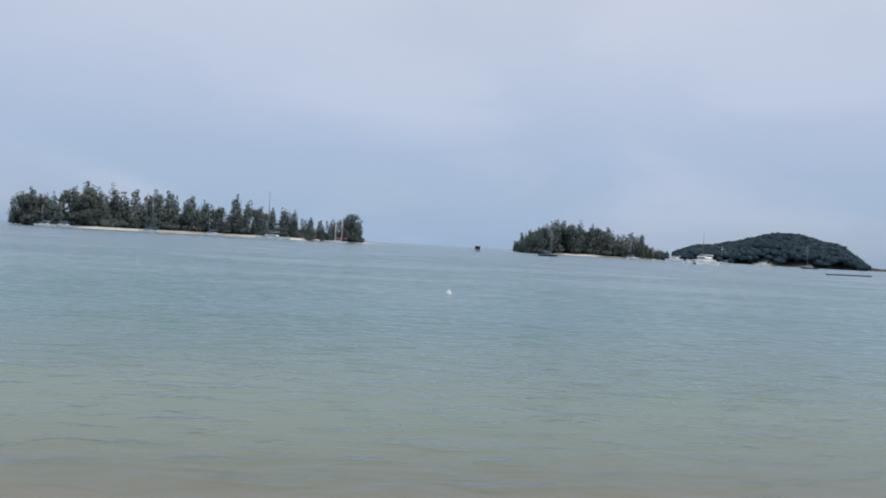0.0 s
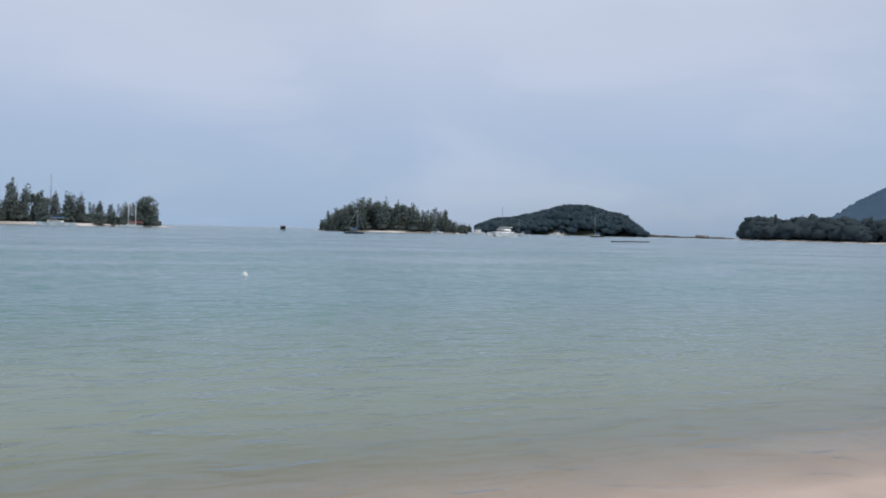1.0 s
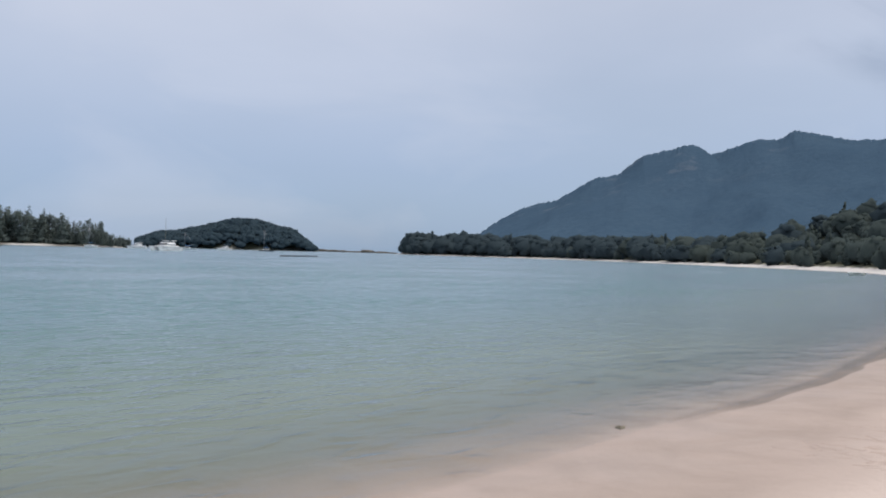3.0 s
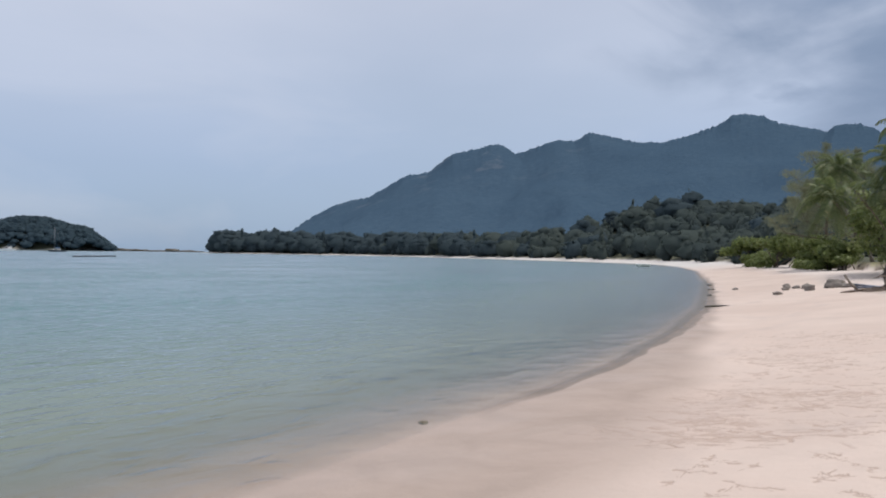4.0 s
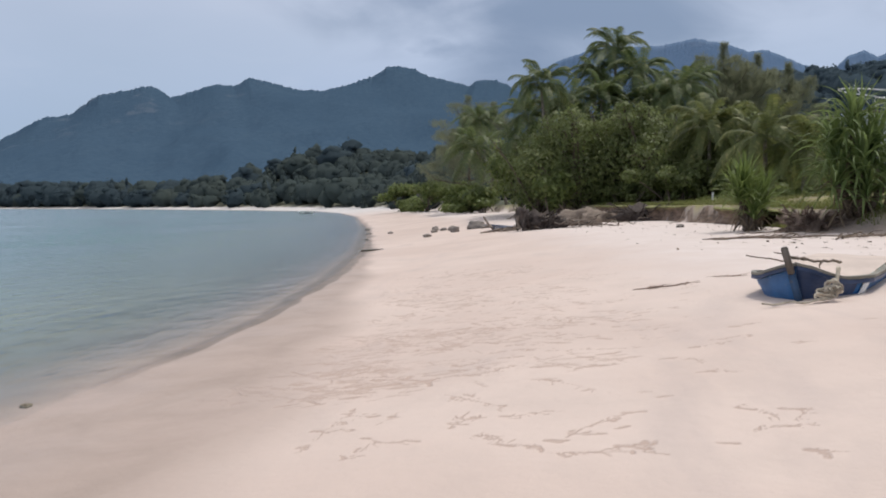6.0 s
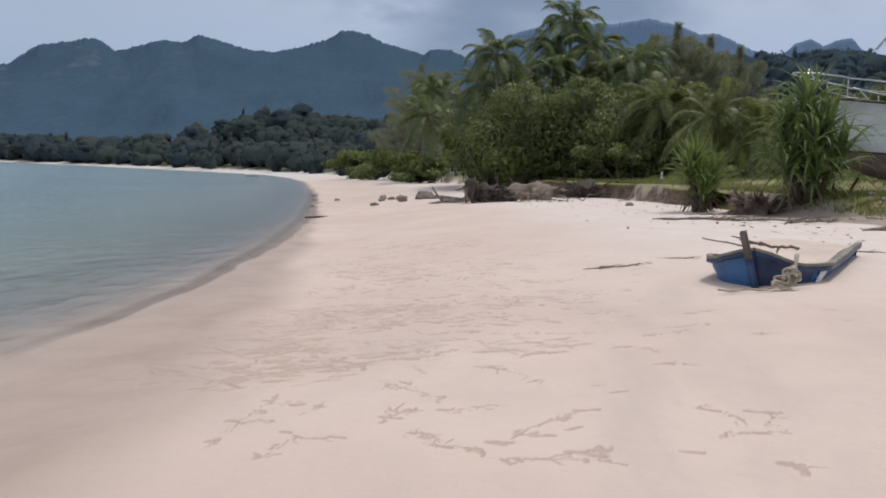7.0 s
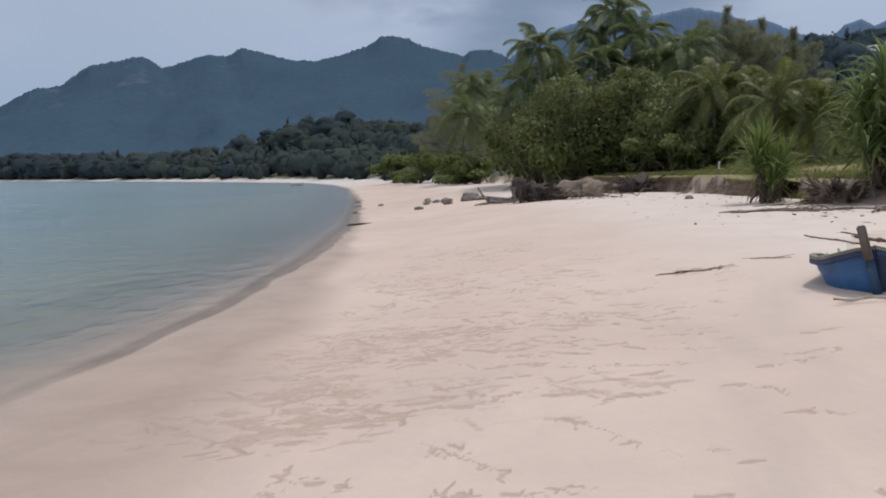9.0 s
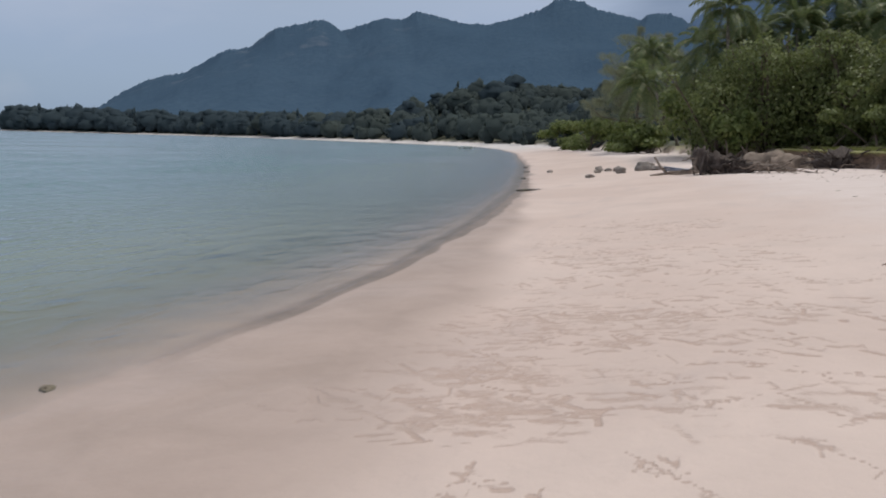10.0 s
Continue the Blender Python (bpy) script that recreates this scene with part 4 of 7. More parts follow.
# ---- trees ----
def trunk_mesh(name, pts, radii, sides=8):
    return mesh_of(name, *tube(pts, radii, sides))


def casuarina_meshes(h, w, seed, count, leaf, wide=0.05):
    """A feathery she-oak: a trunk with several rising leaders, each a plume of fine upright sprays."""
    r = np.random.default_rng(seed)
    bend = r.normal(0, 0.02 * h, 2)
    trunk = wander((0, 0, 0), (bend[0], bend[1], 0.97 * h), 9, r, 0.008 * h)
    pieces = [tube(trunk, np.linspace(h * 0.016, h * 0.002, 9), 7)]
    lines = [(trunk[2:], 0.30)]
    for k in range(15):
        t = 0.16 + 0.66 * k / 15
        a = k * 2.4 + r.normal(0, 0.4)
        foot = np.array([np.interp(t * 8, np.arange(9), trunk[:, i]) for i in range(3)])
        out, rise = w * r.uniform(0.5, 1.2) * (1.1 - t) ** 0.6, h * r.uniform(0.10, 0.22)
        tip = foot + np.array([math.cos(a) * out, math.sin(a) * out, min(rise, h * 0.99 - foot[2])])
        mid = foot * 0.45 + tip * 0.55 + np.array([math.cos(a), math.sin(a), -0.6]) * out * 0.15
        line = np.array([foot, (foot + mid) / 2, mid, (mid + tip) / 2, tip])
        pieces.append(tube(line, np.linspace(h * 0.005, h * 0.0012, 5), 4, False))
        lines.append((line, r.uniform(0.36, 0.62)))
    P, O = [], []
    for line, fat in lines:
        m = int(count * (0.16 if fat <= 0.3 else 0.84 / 15))
        q = r.uniform(0.15, 1.03, m) ** 0.8
        C = np.stack([np.interp(q * (len(line) - 1), np.arange(len(line)), line[:, i]) for i in range(3)], 1)
        a, far = r.uniform(0, 6.28, m), w * fat * (1.12 - q) ** 0.7 * r.random(m) ** 0.6
        ring = np.stack([np.cos(a), np.sin(a), 0 * a], 1)
        P.append(C + ring * far[:, None] + np.array([0, 0, 0.35]) * far[:, None])
        O.append(ring * 0.55 + np.array([0, 0, 0.85]))
    V, F = leaves(np.concatenate(P), leaf, r, wide, 0.0, np.concatenate(O))
    return mesh_of("trunk", *joined(pieces)), grid_mesh("crown", V, F)


def islet_tree_meshes(kind, seed):
    """A tree twenty metres high, seen from far off: spire, plume (several ragged leaders) or round."""
    r = np.random.default_rng(seed)
    blobs, pieces = [], [tube(wander((0, 0, 0), (r.normal(0, 0.4), r.normal(0, 0.4), 18.5), 7, r, 0.12), np.linspace(0.34, 0.07, 7), 6)]
    if kind == "spire":
        for t in np.linspace(0.10, 0.97, 11):
            w = 4.6 * (1.08 - t) ** 0.75 * r.uniform(0.8, 1.2)
            blobs.append((r.normal(0, 0.5), r.normal(0, 0.5), 20 * t, w, w, 1.5))
    elif kind == "plume":
        for _ in range(5):
            a, d, top = r.uniform(0, 6.28), r.uniform(0.8, 3.4), r.uniform(0.72, 1.0)
            for t in np.linspace(0.12, top, 7):
                w = 3.1 * (1.12 - t / top * 0.8) * r.uniform(0.7, 1.2)
                blobs.append((math.cos(a) * d * (0.5 + t) + r.normal(0, 0.3), math.sin(a) * d * (0.5 + t) + r.normal(0, 0.3), 20 * t, w, w, 1.5))
            pieces.append(tube(wander((0, 0, 2.5), (math.cos(a) * d * 1.4, math.sin(a) * d * 1.4, 18 * top), 6, r, 0.15), np.linspace(0.2, 0.05, 6), 5, False))
    else:
        for _ in range(22):
            a, t = r.uniform(0, 6.28), r.uniform(0.12, 0.9)
            d = 6.4 * math.sin(math.pi * min(1, 0.2 + 0.75 * t)) * r.uniform(0.3, 0.9)
            blobs.append((math.cos(a) * d, math.sin(a) * d, 20 * t, r.uniform(1.6, 3.0), r.uniform(1.6, 3.0), r.uniform(1.4, 2.2)))
    P, out = blob_points(blobs, 1450, r, 0.7)
    V, F = leaves(P, 1.45, r, 0.36, -1.1, None, out, 0.8)
    N = np.repeat(out * 0.8 + P * np.array([0.12, 0.12, 0]) + np.array([0, 0, 0.45]), 4, axis=0)
    return mesh_of("trunk", *joined(pieces)), soft(grid_mesh("crown", V, F), N)


def build_island_trees():
    r = np.random.default_rng(11)
    sets = [islet_tree_meshes(k, 40 + i) for i, k in enumerate(("plume", "plume", "round", "plume", "spire", "plume", "spire"))]

    def stand(isle, profile, label, group, n, depth, mat):
        ix, iy, face, a, b, _ = ISLES[isle]
        r0 = math.hypot(ix, iy)
        K = np.array(profile)
        for k in range(n):
            az = np.interp((k + r.uniform(0.1, 0.9)) / n, np.linspace(0, 1, len(K)), K[:, 0])
            x, y = polar(az, r0 + r.uniform(-depth, depth))
            top = np.interp(-az, -K[:, 0], K[:, 1]) * (1.0 + 0.16 * isle) * (0.97 + 0.06 * r.normal()) * (1.0 if k % 3 else r.uniform(0.4, 0.75))
            h = max(4.0, math.tan(radians(max(top, 0.3))) * r0)
            tr, cr = sets[r.integers(len(sets) - 2 * isle)]
            t = thing("casuarina_tree", label, "tree", pose(x, y, max(0.25, ground(x, y)) - 0.1, 0, 0, r.uniform(0, 360)) @ Matrix.Diagonal(((w := h / 20 * r.uniform(0.9, 1.35)), w, h / 20, 1)), group)
            part("trunk", tr, M_BARK, t)
            part("crown", cr, mat, t)

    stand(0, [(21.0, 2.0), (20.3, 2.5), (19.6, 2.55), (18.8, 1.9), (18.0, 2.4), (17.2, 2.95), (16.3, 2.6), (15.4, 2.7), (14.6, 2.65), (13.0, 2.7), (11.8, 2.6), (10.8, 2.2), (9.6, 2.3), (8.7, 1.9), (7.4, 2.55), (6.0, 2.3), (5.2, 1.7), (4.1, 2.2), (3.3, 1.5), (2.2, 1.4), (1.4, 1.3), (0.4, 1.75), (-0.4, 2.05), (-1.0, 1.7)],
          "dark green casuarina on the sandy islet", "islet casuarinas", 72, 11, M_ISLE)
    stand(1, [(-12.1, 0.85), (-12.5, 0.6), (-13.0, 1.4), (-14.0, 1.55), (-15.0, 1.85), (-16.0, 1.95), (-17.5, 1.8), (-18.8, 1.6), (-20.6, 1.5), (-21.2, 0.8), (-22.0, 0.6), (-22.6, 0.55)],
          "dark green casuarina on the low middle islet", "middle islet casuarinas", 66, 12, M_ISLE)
    # the broad round tree that ends the first islet, and scrub beneath them all
    x, y = polar(-0.55, 446)
    tr, cr = islet_tree_meshes("round", 61)
    t = thing("casuarina_tree", "broad rounded tree at the tip of the sandy islet", "tree", pose(x, y, 0.5) @ Matrix.Diagonal((0.78, 0.78, 0.8, 1)), "islet casuarinas")
    part("trunk", tr, M_BARK, t)
    part("crown", cr, M_ISLE, t)
    for isle, lo, hi, n, h in ((0, -0.94, 0.86, 330, 5.0), (1, -0.62, 0.9, 300, 5.0)):
        ix, iy, face, a, b, _ = ISLES[isle]
        c, s = math.cos(radians(face)), math.sin(radians(face))
        spots = []
        for _ in range(n):
            u, v = r.uniform(lo, hi), r.uniform(-0.28, 0.45)
            spots.append((ix + u * a * c - v * b * s, iy + u * a * s + v * b * c, 0.6, h * r.uniform(0.5, 1.25) * (1 - 0.45 * max(0, u - 0.5))))
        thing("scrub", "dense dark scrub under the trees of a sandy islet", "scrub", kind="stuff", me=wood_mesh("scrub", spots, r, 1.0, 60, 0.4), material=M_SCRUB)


build_island_trees()


def frond_mesh(L, rise, fall, seed, pairs=42):
    """A coconut frond: an arching rib with hanging leaflets on both sides."""
    r = np.random.default_rng(seed)
    s = np.linspace(0, 1, 12)
    rib = np.stack([L * (s - 0.16 * s ** 2.5), 0.05 * L * np.sin(s * 2 + seed), L * (rise * s - fall * s ** 2)], 1)
    V, F = tube(rib, np.linspace(0.035, 0.006, 12), 4, False)
    pieces = [(V, F)]
    T = np.gradient(rib, axis=0)
    T /= np.linalg.norm(T, axis=1)[:, None]
    lv, lf = [], []
    for k in range(pairs):
        t = 0.16 + 0.83 * k / (pairs - 1)
        p = np.array([np.interp(t, s, rib[:, i]) for i in range(3)])
        d = np.array([np.interp(t, s, T[:, i]) for i in range(3)])
        side = np.cross(d, [0, 0, 1.0])
        side /= np.linalg.norm(side)
        ln = L * 0.245 * math.sin(math.pi * (0.16 + 0.78 * t)) * r.uniform(0.8, 1.1)
        for sg in (1, -1):
            hang = r.uniform(0.45, 1.25)
            mid = p + ln * 0.5 * (side * sg * 0.85 + d * 0.42 + np.array([0, 0, -0.18 * hang]))
            tip = p + ln * (side * sg * 0.72 + d * 0.55 + np.array([0, 0, -0.6 * hang]))
            w = d * 0.032 * L / 4
            i = len(lv)
            lv += [p - w, p + w, mid + w * 1.2, mid - w * 1.2, tip]
            lf += [(i, i + 1, i + 2, i + 3), (i + 3, i + 2, i + 4)]
    pieces.append((np.array(lv), lf))
    return mesh_of("frond", *joined(pieces), flat=True)


FRONDS = [frond_mesh(3.3, 1.45, 0.95, 1), frond_mesh(4.0, 1.05, 1.05, 2), frond_mesh(4.3, 0.65, 1.05, 3), frond_mesh(4.2, 0.2, 0.95, 4), frond_mesh(3.8, -0.5, 0.7, 5)]
YOUNG = [me.copy() for me in FRONDS]
NUT = lump((0.13, 0.13, 0.16), 5, 2, 0.08)
NUT.materials.append(plain("coconut_husk", (0.16, 0.17, 0.05), 0.6))


def coconut_palm(x, y, h, lean_az, lean, seed, label, scale=1.0, nuts=5, count=36):
    r = np.random.default_rng(seed)
    z0 = ground(x, y)
    t = thing("coconut_palm", label, "palm tree", pose(x, y, z0 - 0.1), "coconut palms")
    lx, ly = polar(lean_az, lean)
    q = np.linspace(0, 1, 14)
    P = np.stack([lx * q ** 1.4, ly * q ** 1.4, h * q], 1)
    rad = np.interp(q, [0, 0.06, 0.2, 1], [0.26, 0.17, 0.14, 0.095]) * (1 + 0.05 * np.sin(q * 90))
    part("trunk", trunk_mesh("trunk", P, rad, 10), M_TRUNK, t)
    top = Vector(P[-1])
    for k in range(count):
        u = k / (count - 1)
        me = (YOUNG if h < 6 else FRONDS)[min(4, int(u ** 1.3 * 5))]
        sc = scale * r.uniform(0.8, 1.08)
        part("frond", me, M_PALMY if h < 6 else M_PALM, t, m=Matrix.Translation(top) @ pose(0, 0, 0, r.normal(0, 11), r.normal(0, 12), k * 137.5 + r.normal(0, 10)) @ Matrix.Diagonal((sc, sc, sc, 1)))
    for k in range(nuts):
        part("coconut", NUT, M_PALM, t, m=Matrix.Translation(top + Vector((0.22 * math.cos(k * 1.3), 0.22 * math.sin(k * 1.3), -0.28 - 0.06 * (k % 2)))))
    return t


def broadleaf_tree(x, y, blobs, seed, label, count, leaf, material, name="broadleaf_tree", wide=0.6, stems=3):
    """A spreading tree: forked trunk, limbs to every clump of its crown, and loose leaves."""
    r = np.random.default_rng(seed)
    z0 = ground(x, y)
    t = thing(name, label, "bush" if "bush" in name or name == "shrub" else "tree", pose(x, y, z0 - 0.05))
    pieces = []
    for k, b in enumerate(blobs):
        base = np.array([r.normal(0, 0.15 * stems), r.normal(0, 0.15 * stems), 0])
        end = np.array(b[:3])
        midp = (base + end) / 2 + np.array([r.normal(0, 0.25), r.normal(0, 0.25), 0.15 * end[2]])
        q = np.linspace(0, 1, 7)[:, None]
        P = base * (1 - q) ** 2 + 2 * midp * q * (1 - q) + end * q * q
        pieces.append(tube(P, np.linspace(0.045 + 0.012 * end[2], 0.02, 7), 6))
        for _ in range(3):
            tip = end + r.normal(size=3) * np.array(b[3:]) * 0.6
            pieces.append(tube([end * 0.85 + base * 0.15, (end + tip) / 2 + r.normal(0, 0.1, 3), tip], [0.025, 0.017, 0.008], 4, False))
    part("trunk", mesh_of("trunk", *joined(pieces)), M_BARK, t)
    P, out = blob_points(blobs, count, r, 0.7)
    keep = P[:, 2] > 0.08
    V, F = leaves(P[keep], leaf, r, wide, 0.25, None, out[keep])
    N = np.repeat(out[keep] * 0.8 + np.array([0, 0, 0.3]) + 0.45 * r.normal(size=(keep.sum(), 3)), 4, axis=0)
    part("crown", soft(grid_mesh("crown", V, F), N), material, t)
    return t


def near_trees():
    r = np.random.default_rng(31)
    # the big spreading trees over the bank
    for az, dist, top, w, seed in ((-87.4, 59, 6.3, 2.9, 1), (-90.0, 57, 6.9, 3.3, 2), (-92.6, 57, 6.6, 3.1, 3), (-95.0, 56, 6.0, 2.7, 4), (-97.3, 56, 4.4, 2.4, 15)):
        x, y = polar(az, dist)
        blobs = [(r.normal(0, w * 0.55), r.normal(0, w * 0.55), top * r.uniform(0.16, 0.86), w * r.uniform(0.32, 0.55), w * r.uniform(0.32, 0.55), top * r.uniform(0.12, 0.2)) for _ in range(13)]
        blobs += [(0, 0, top * 0.74, w * 0.55, w * 0.55, top * 0.2), (0, 0, top * 0.4, w * 0.85, w * 0.85, top * 0.3)]
        blobs += [(r.normal(0, w * 0.75), r.normal(0, w * 0.6), top * r.uniform(0.7, 1.02), w * r.uniform(0.12, 0.24), w * r.uniform(0.12, 0.24), top * r.uniform(0.05, 0.1)) for _ in range(9)]
        broadleaf_tree(x, y, blobs, seed, "dark glossy broadleaf tree leaning over the eroded bank", 10500, 0.20, M_BROAD)
    # lighter bushes at its foot and at the edge of the sand
    for az, dist, h, w, seed, mat in ((-88.4, 53.5, 3.1, 1.5, 5, M_BUSH), (-79.4, 118, 4.6, 4.6, 6, M_BUSH), (-81.9, 98, 3.4, 3.4, 7, M_BUSH), (-83.2, 88, 2.8, 2.6, 8, M_BUSH), (-77.9, 135, 4.6, 4.6, 9, M_BUSH)):
        x, y = polar(az, dist)
        blobs = [(r.normal(0, w * 0.5), r.normal(0, w * 0.45), h * r.uniform(0.40 if seed == 5 else 0.10, 0.8), w * r.uniform(0.3, 0.5), w * r.uniform(0.3, 0.5), h * r.uniform(0.14, 0.26)) for _ in range(9)]
        broadleaf_tree(x, y, blobs, seed, "low bright green bush at the sand's edge", 4500, 0.20 + dist * 0.0018, mat, "beach_bush", 0.65, 4)
    # shrubs that close the foot of the grove
    for k in range(15):
        az = -86.4 - k * 0.86 + r.normal(0, 0.2)
        h = r.uniform(1.3, 2.9)
        dist = r.uniform(50.5, 56) - 0.25 * max(0, -az - 92)
        x, y = polar(az, dist)
        while shore_distance(np.array([x]), np.array([y]))[0] - berm_line(x) < 2.0:
            dist += 1.0
            x, y = polar(az, dist)
        w = h * 0.62
        blobs = [(r.normal(0, w * 0.5), r.normal(0, w * 0.5), h * r.uniform(0.15, 0.8), w * r.uniform(0.3, 0.5), w * r.uniform(0.3, 0.5), h * r.uniform(0.12, 0.24)) for _ in range(8)]
        broadleaf_tree(x, y, blobs, 40 + k, "leafy green shrub under the trees on the bank", 1900, 0.2, M_BUSH if k == 3 else M_BROAD, "shrub", 0.6, 3)
    x, y = 25.4, -11.35
    broadleaf_tree(x, y, [(r.normal(0, 0.4), r.normal(0, 0.45), r.uniform(0.6, 1.5), 0.5, 0.5, 0.35) for _ in range(9)], 77, "fresh green bush growing beside the beached yacht", 1500, 0.20, M_BUSH, "beach_bush", 0.6, 3)
    # the dark mass of trees behind
    for k in range(24):
        az = -86.3 - k * 1.42
        dist = r.uniform(72, 94) if k % 2 else r.uniform(66, 80)
        if az < -104:
            dist -= 8
        x, y = polar(az, dist)
        h = r.uniform(5.0, 7.6) * dist / 70
        w = h * 0.5
        blobs = [(r.normal(0, w * 0.5), r.normal(0, w * 0.5), h * r.uniform(0.2, 0.85), w * r.uniform(0.35, 0.6), w * r.uniform(0.35, 0.6), h * r.uniform(0.13, 0.2)) for _ in range(11)]
        broadleaf_tree(x, y, blobs, 100 + k, "dense dark green tree in the grove behind the beach", 3000, 0.36, M_BROAD if k % 3 else M_BUSH)
    # coconut palms: direction, distance, height of the heart, lean direction, lean, size
    for az, dist, h, la, ln, sc, seed in ((-92.2, 69, 13.8, -90, 0.4, 0.84, 1), (-94.0, 66, 11.4, -60, 0.6, 0.8, 2), (-90.9, 71, 12.4, -90, 0.5, 0.72, 13), (-87.7, 62, 11.2, 30, 0.5, 0.74, 3), (-86.8, 65, 9.2, 20, 0.5, 0.74, 14), (-84.9, 90, 7.6, 40, 4.2, 1.0, 4), (-83.9, 96, 11.2, 40, 2.0, 0.92, 12),
                                          (-96.2, 62, 9.2, -90, 0.5, 0.84, 5), (-97.3, 73, 11.4, -90, 0.6, 0.75, 15), (-100.4, 55, 4.4, 10, 0.6, 0.8, 6), (-101.6, 46, 3.5, 60, 0.3, 0.72, 7), (-103.8, 45, 2.6, -120, 0.3, 0.75, 8), (-98.2, 54, 4.8, 80, 0.5, 0.85, 9), (-115.0, 52, 11.5, 10, 0.6, 1.0, 10), (-89.4, 66, 9.6, 50, 0.5, 0.8, 11), (-88.4, 67, 9.0, -60, 0.5, 0.75, 16), (-91.6, 64, 9.4, 40, 0.5, 0.75, 17), (-92.9, 64, 8.6, -100, 0.5, 0.75, 18), (-94.9, 64, 8.8, 60, 0.5, 0.75, 19), (-85.9, 70, 7.6, 30, 0.5, 0.75, 20)):
        x, y = polar(az, dist)
        coconut_palm(x, y, h - (1.5 if h > 6 else 0.4), la, ln, seed, "young coconut palm with yellowing fronds" if h < 6 else "tall coconut palm with drooping green fronds", sc, 0 if h < 6 else 5, 34 if h > 9.5 else 28)
    # casuarinas with thin grey-green sprays
    for az, dist, h, w, seed in ((-82.3, 112, 15.2, 6.5, 1), (-81.2, 120, 12.0, 5.0, 8), (-84.0, 104, 13.0, 5.5, 2), (-99.2, 78, 13.9, 4.2, 3), (-101.2, 82, 13.4, 4.2, 4), (-103.0, 84, 12.6, 3.8, 5), (-100.3, 80, 12.4, 4.4, 7), (-95.2, 84, 12.5, 3.5, 6)):
        x, y = polar(az, dist)
        t = thing("casuarina_tree", "tall wispy grey-green casuarina above the grove", "tree", pose(x, y, ground(x, y) - 0.1))
        tr, cr = casuarina_meshes(h, w, 70 + seed, 9000, 0.75, 0.052)
        part("trunk", tr, M_BARK, t)
        part("crown", cr, M_NEEDLE, t)


near_trees()


# ---- the blue rowing boat and what lies round it ----
def paint(name, colour, worn, rough=0.45, amount=0.5, scale=5.0):
    """Old paint: faded, scratched through to what lies under it."""
    n = Nodes(name)
    v = n.inside((1, 1, 2.2))
    fade, chips = n.noise(v, scale * 0.35, 4), n.noise(v, scale * 2.4, 7, 0.7)
    col = n.mix(n.span(fade, 0.35, 0.68), tuple(c * 0.72 for c in colour), tuple(min(1, c * 1.35 + 0.012) for c in colour))
    col = n.mix(n.span(chips, 0.60, 0.68, 0, amount), col, worn)
    p = n.add("BsdfPrincipled", Roughness=rough)
    n.link(col, p.inputs["Base Color"])
    n.link(n.bump(chips, 0.4, 0.01), p.inputs["Normal"])
    return n.finish(p.outputs["BSDF"])


M_BLUE = paint("faded_blue_paint", (0.012, 0.100, 0.265), (0.10, 0.19, 0.27), 0.5, 0.35)
M_NAVY = paint("dark_blue_paint", (0.012, 0.035, 0.10), (0.10, 0.12, 0.15))
M_RAIL = paint("grey_green_worn_wood", (0.20, 0.19, 0.155), (0.10, 0.09, 0.075), 0.8, 0.7)
M_INNER = paint("pale_turquoise_paint", (0.42, 0.55, 0.52), (0.35, 0.33, 0.28), 0.6)
M_WHITE = paint("chalky_white_paint", (0.70, 0.72, 0.72), (0.35, 0.33, 0.3), 0.5, 0.35)
M_STEM = bark("weathered_stem_timber", (0.15, 0.13, 0.11), 10.0, (1, 1, 0.3), 0.01)
M_STEMBLUE = paint("worn_stem_paint", (0.018, 0.055, 0.12), (0.11, 0.10, 0.09), 0.7, 0.75)
M_TWIG = bark("bleached_twig", (0.34, 0.25, 0.20), 14.0, (1, 1, 0.4), 0.01)
M_ROPE = plain("bleached_rope", (0.46, 0.405, 0.32), 0.9, 0, 0.35, 30.0, 0.01)
M_STICK = bark("dry_stick_bark", (0.20, 0.15, 0.11), 14.0, (1, 1, 0.4), 0.01)


def strip_between(A, B, thick=0.0):
    """A band between two lines of equal length."""
    A, B = np.asarray(A, float), np.asarray(B, float)
    n = len(A)
    V = np.concatenate([A, B])
    F = [(i, i + 1, n + i + 1, n + i) for i in range(n - 1)]
    return V, F


def solid(me, thickness):
    ob_bm = bmesh.new()
    ob_bm.from_mesh(me)
    bmesh.ops.recalc_face_normals(ob_bm, faces=ob_bm.faces[:])
    bmesh.ops.delete(ob_bm, geom=[v for v in ob_bm.verts if not v.link_faces], context="VERTS")
    bmesh.ops.solidify(ob_bm, geom=ob_bm.faces[:], thickness=thickness)
    ob_bm.to_mesh(me)
    ob_bm.free()
    return me


def half_outline(n=15):
    """The boat's side seen from above, from the stem back: along, half beam, height of the rail."""
    s = np.linspace(0, 1, n)
    along = 3.15 * s
    beam = 0.70 * np.clip(np.sin(np.clip(along / 0.75, 0, 1) * math.pi / 2) ** 0.75, 0, 1) * (1 - 0.16 * smooth(along, 2.0, 3.15))
    rail = 0.47 - 0.13 * smooth(along, 0, 0.75) + 0.10 * smooth(along, 1.4, 3.15)
    return along, beam, rail


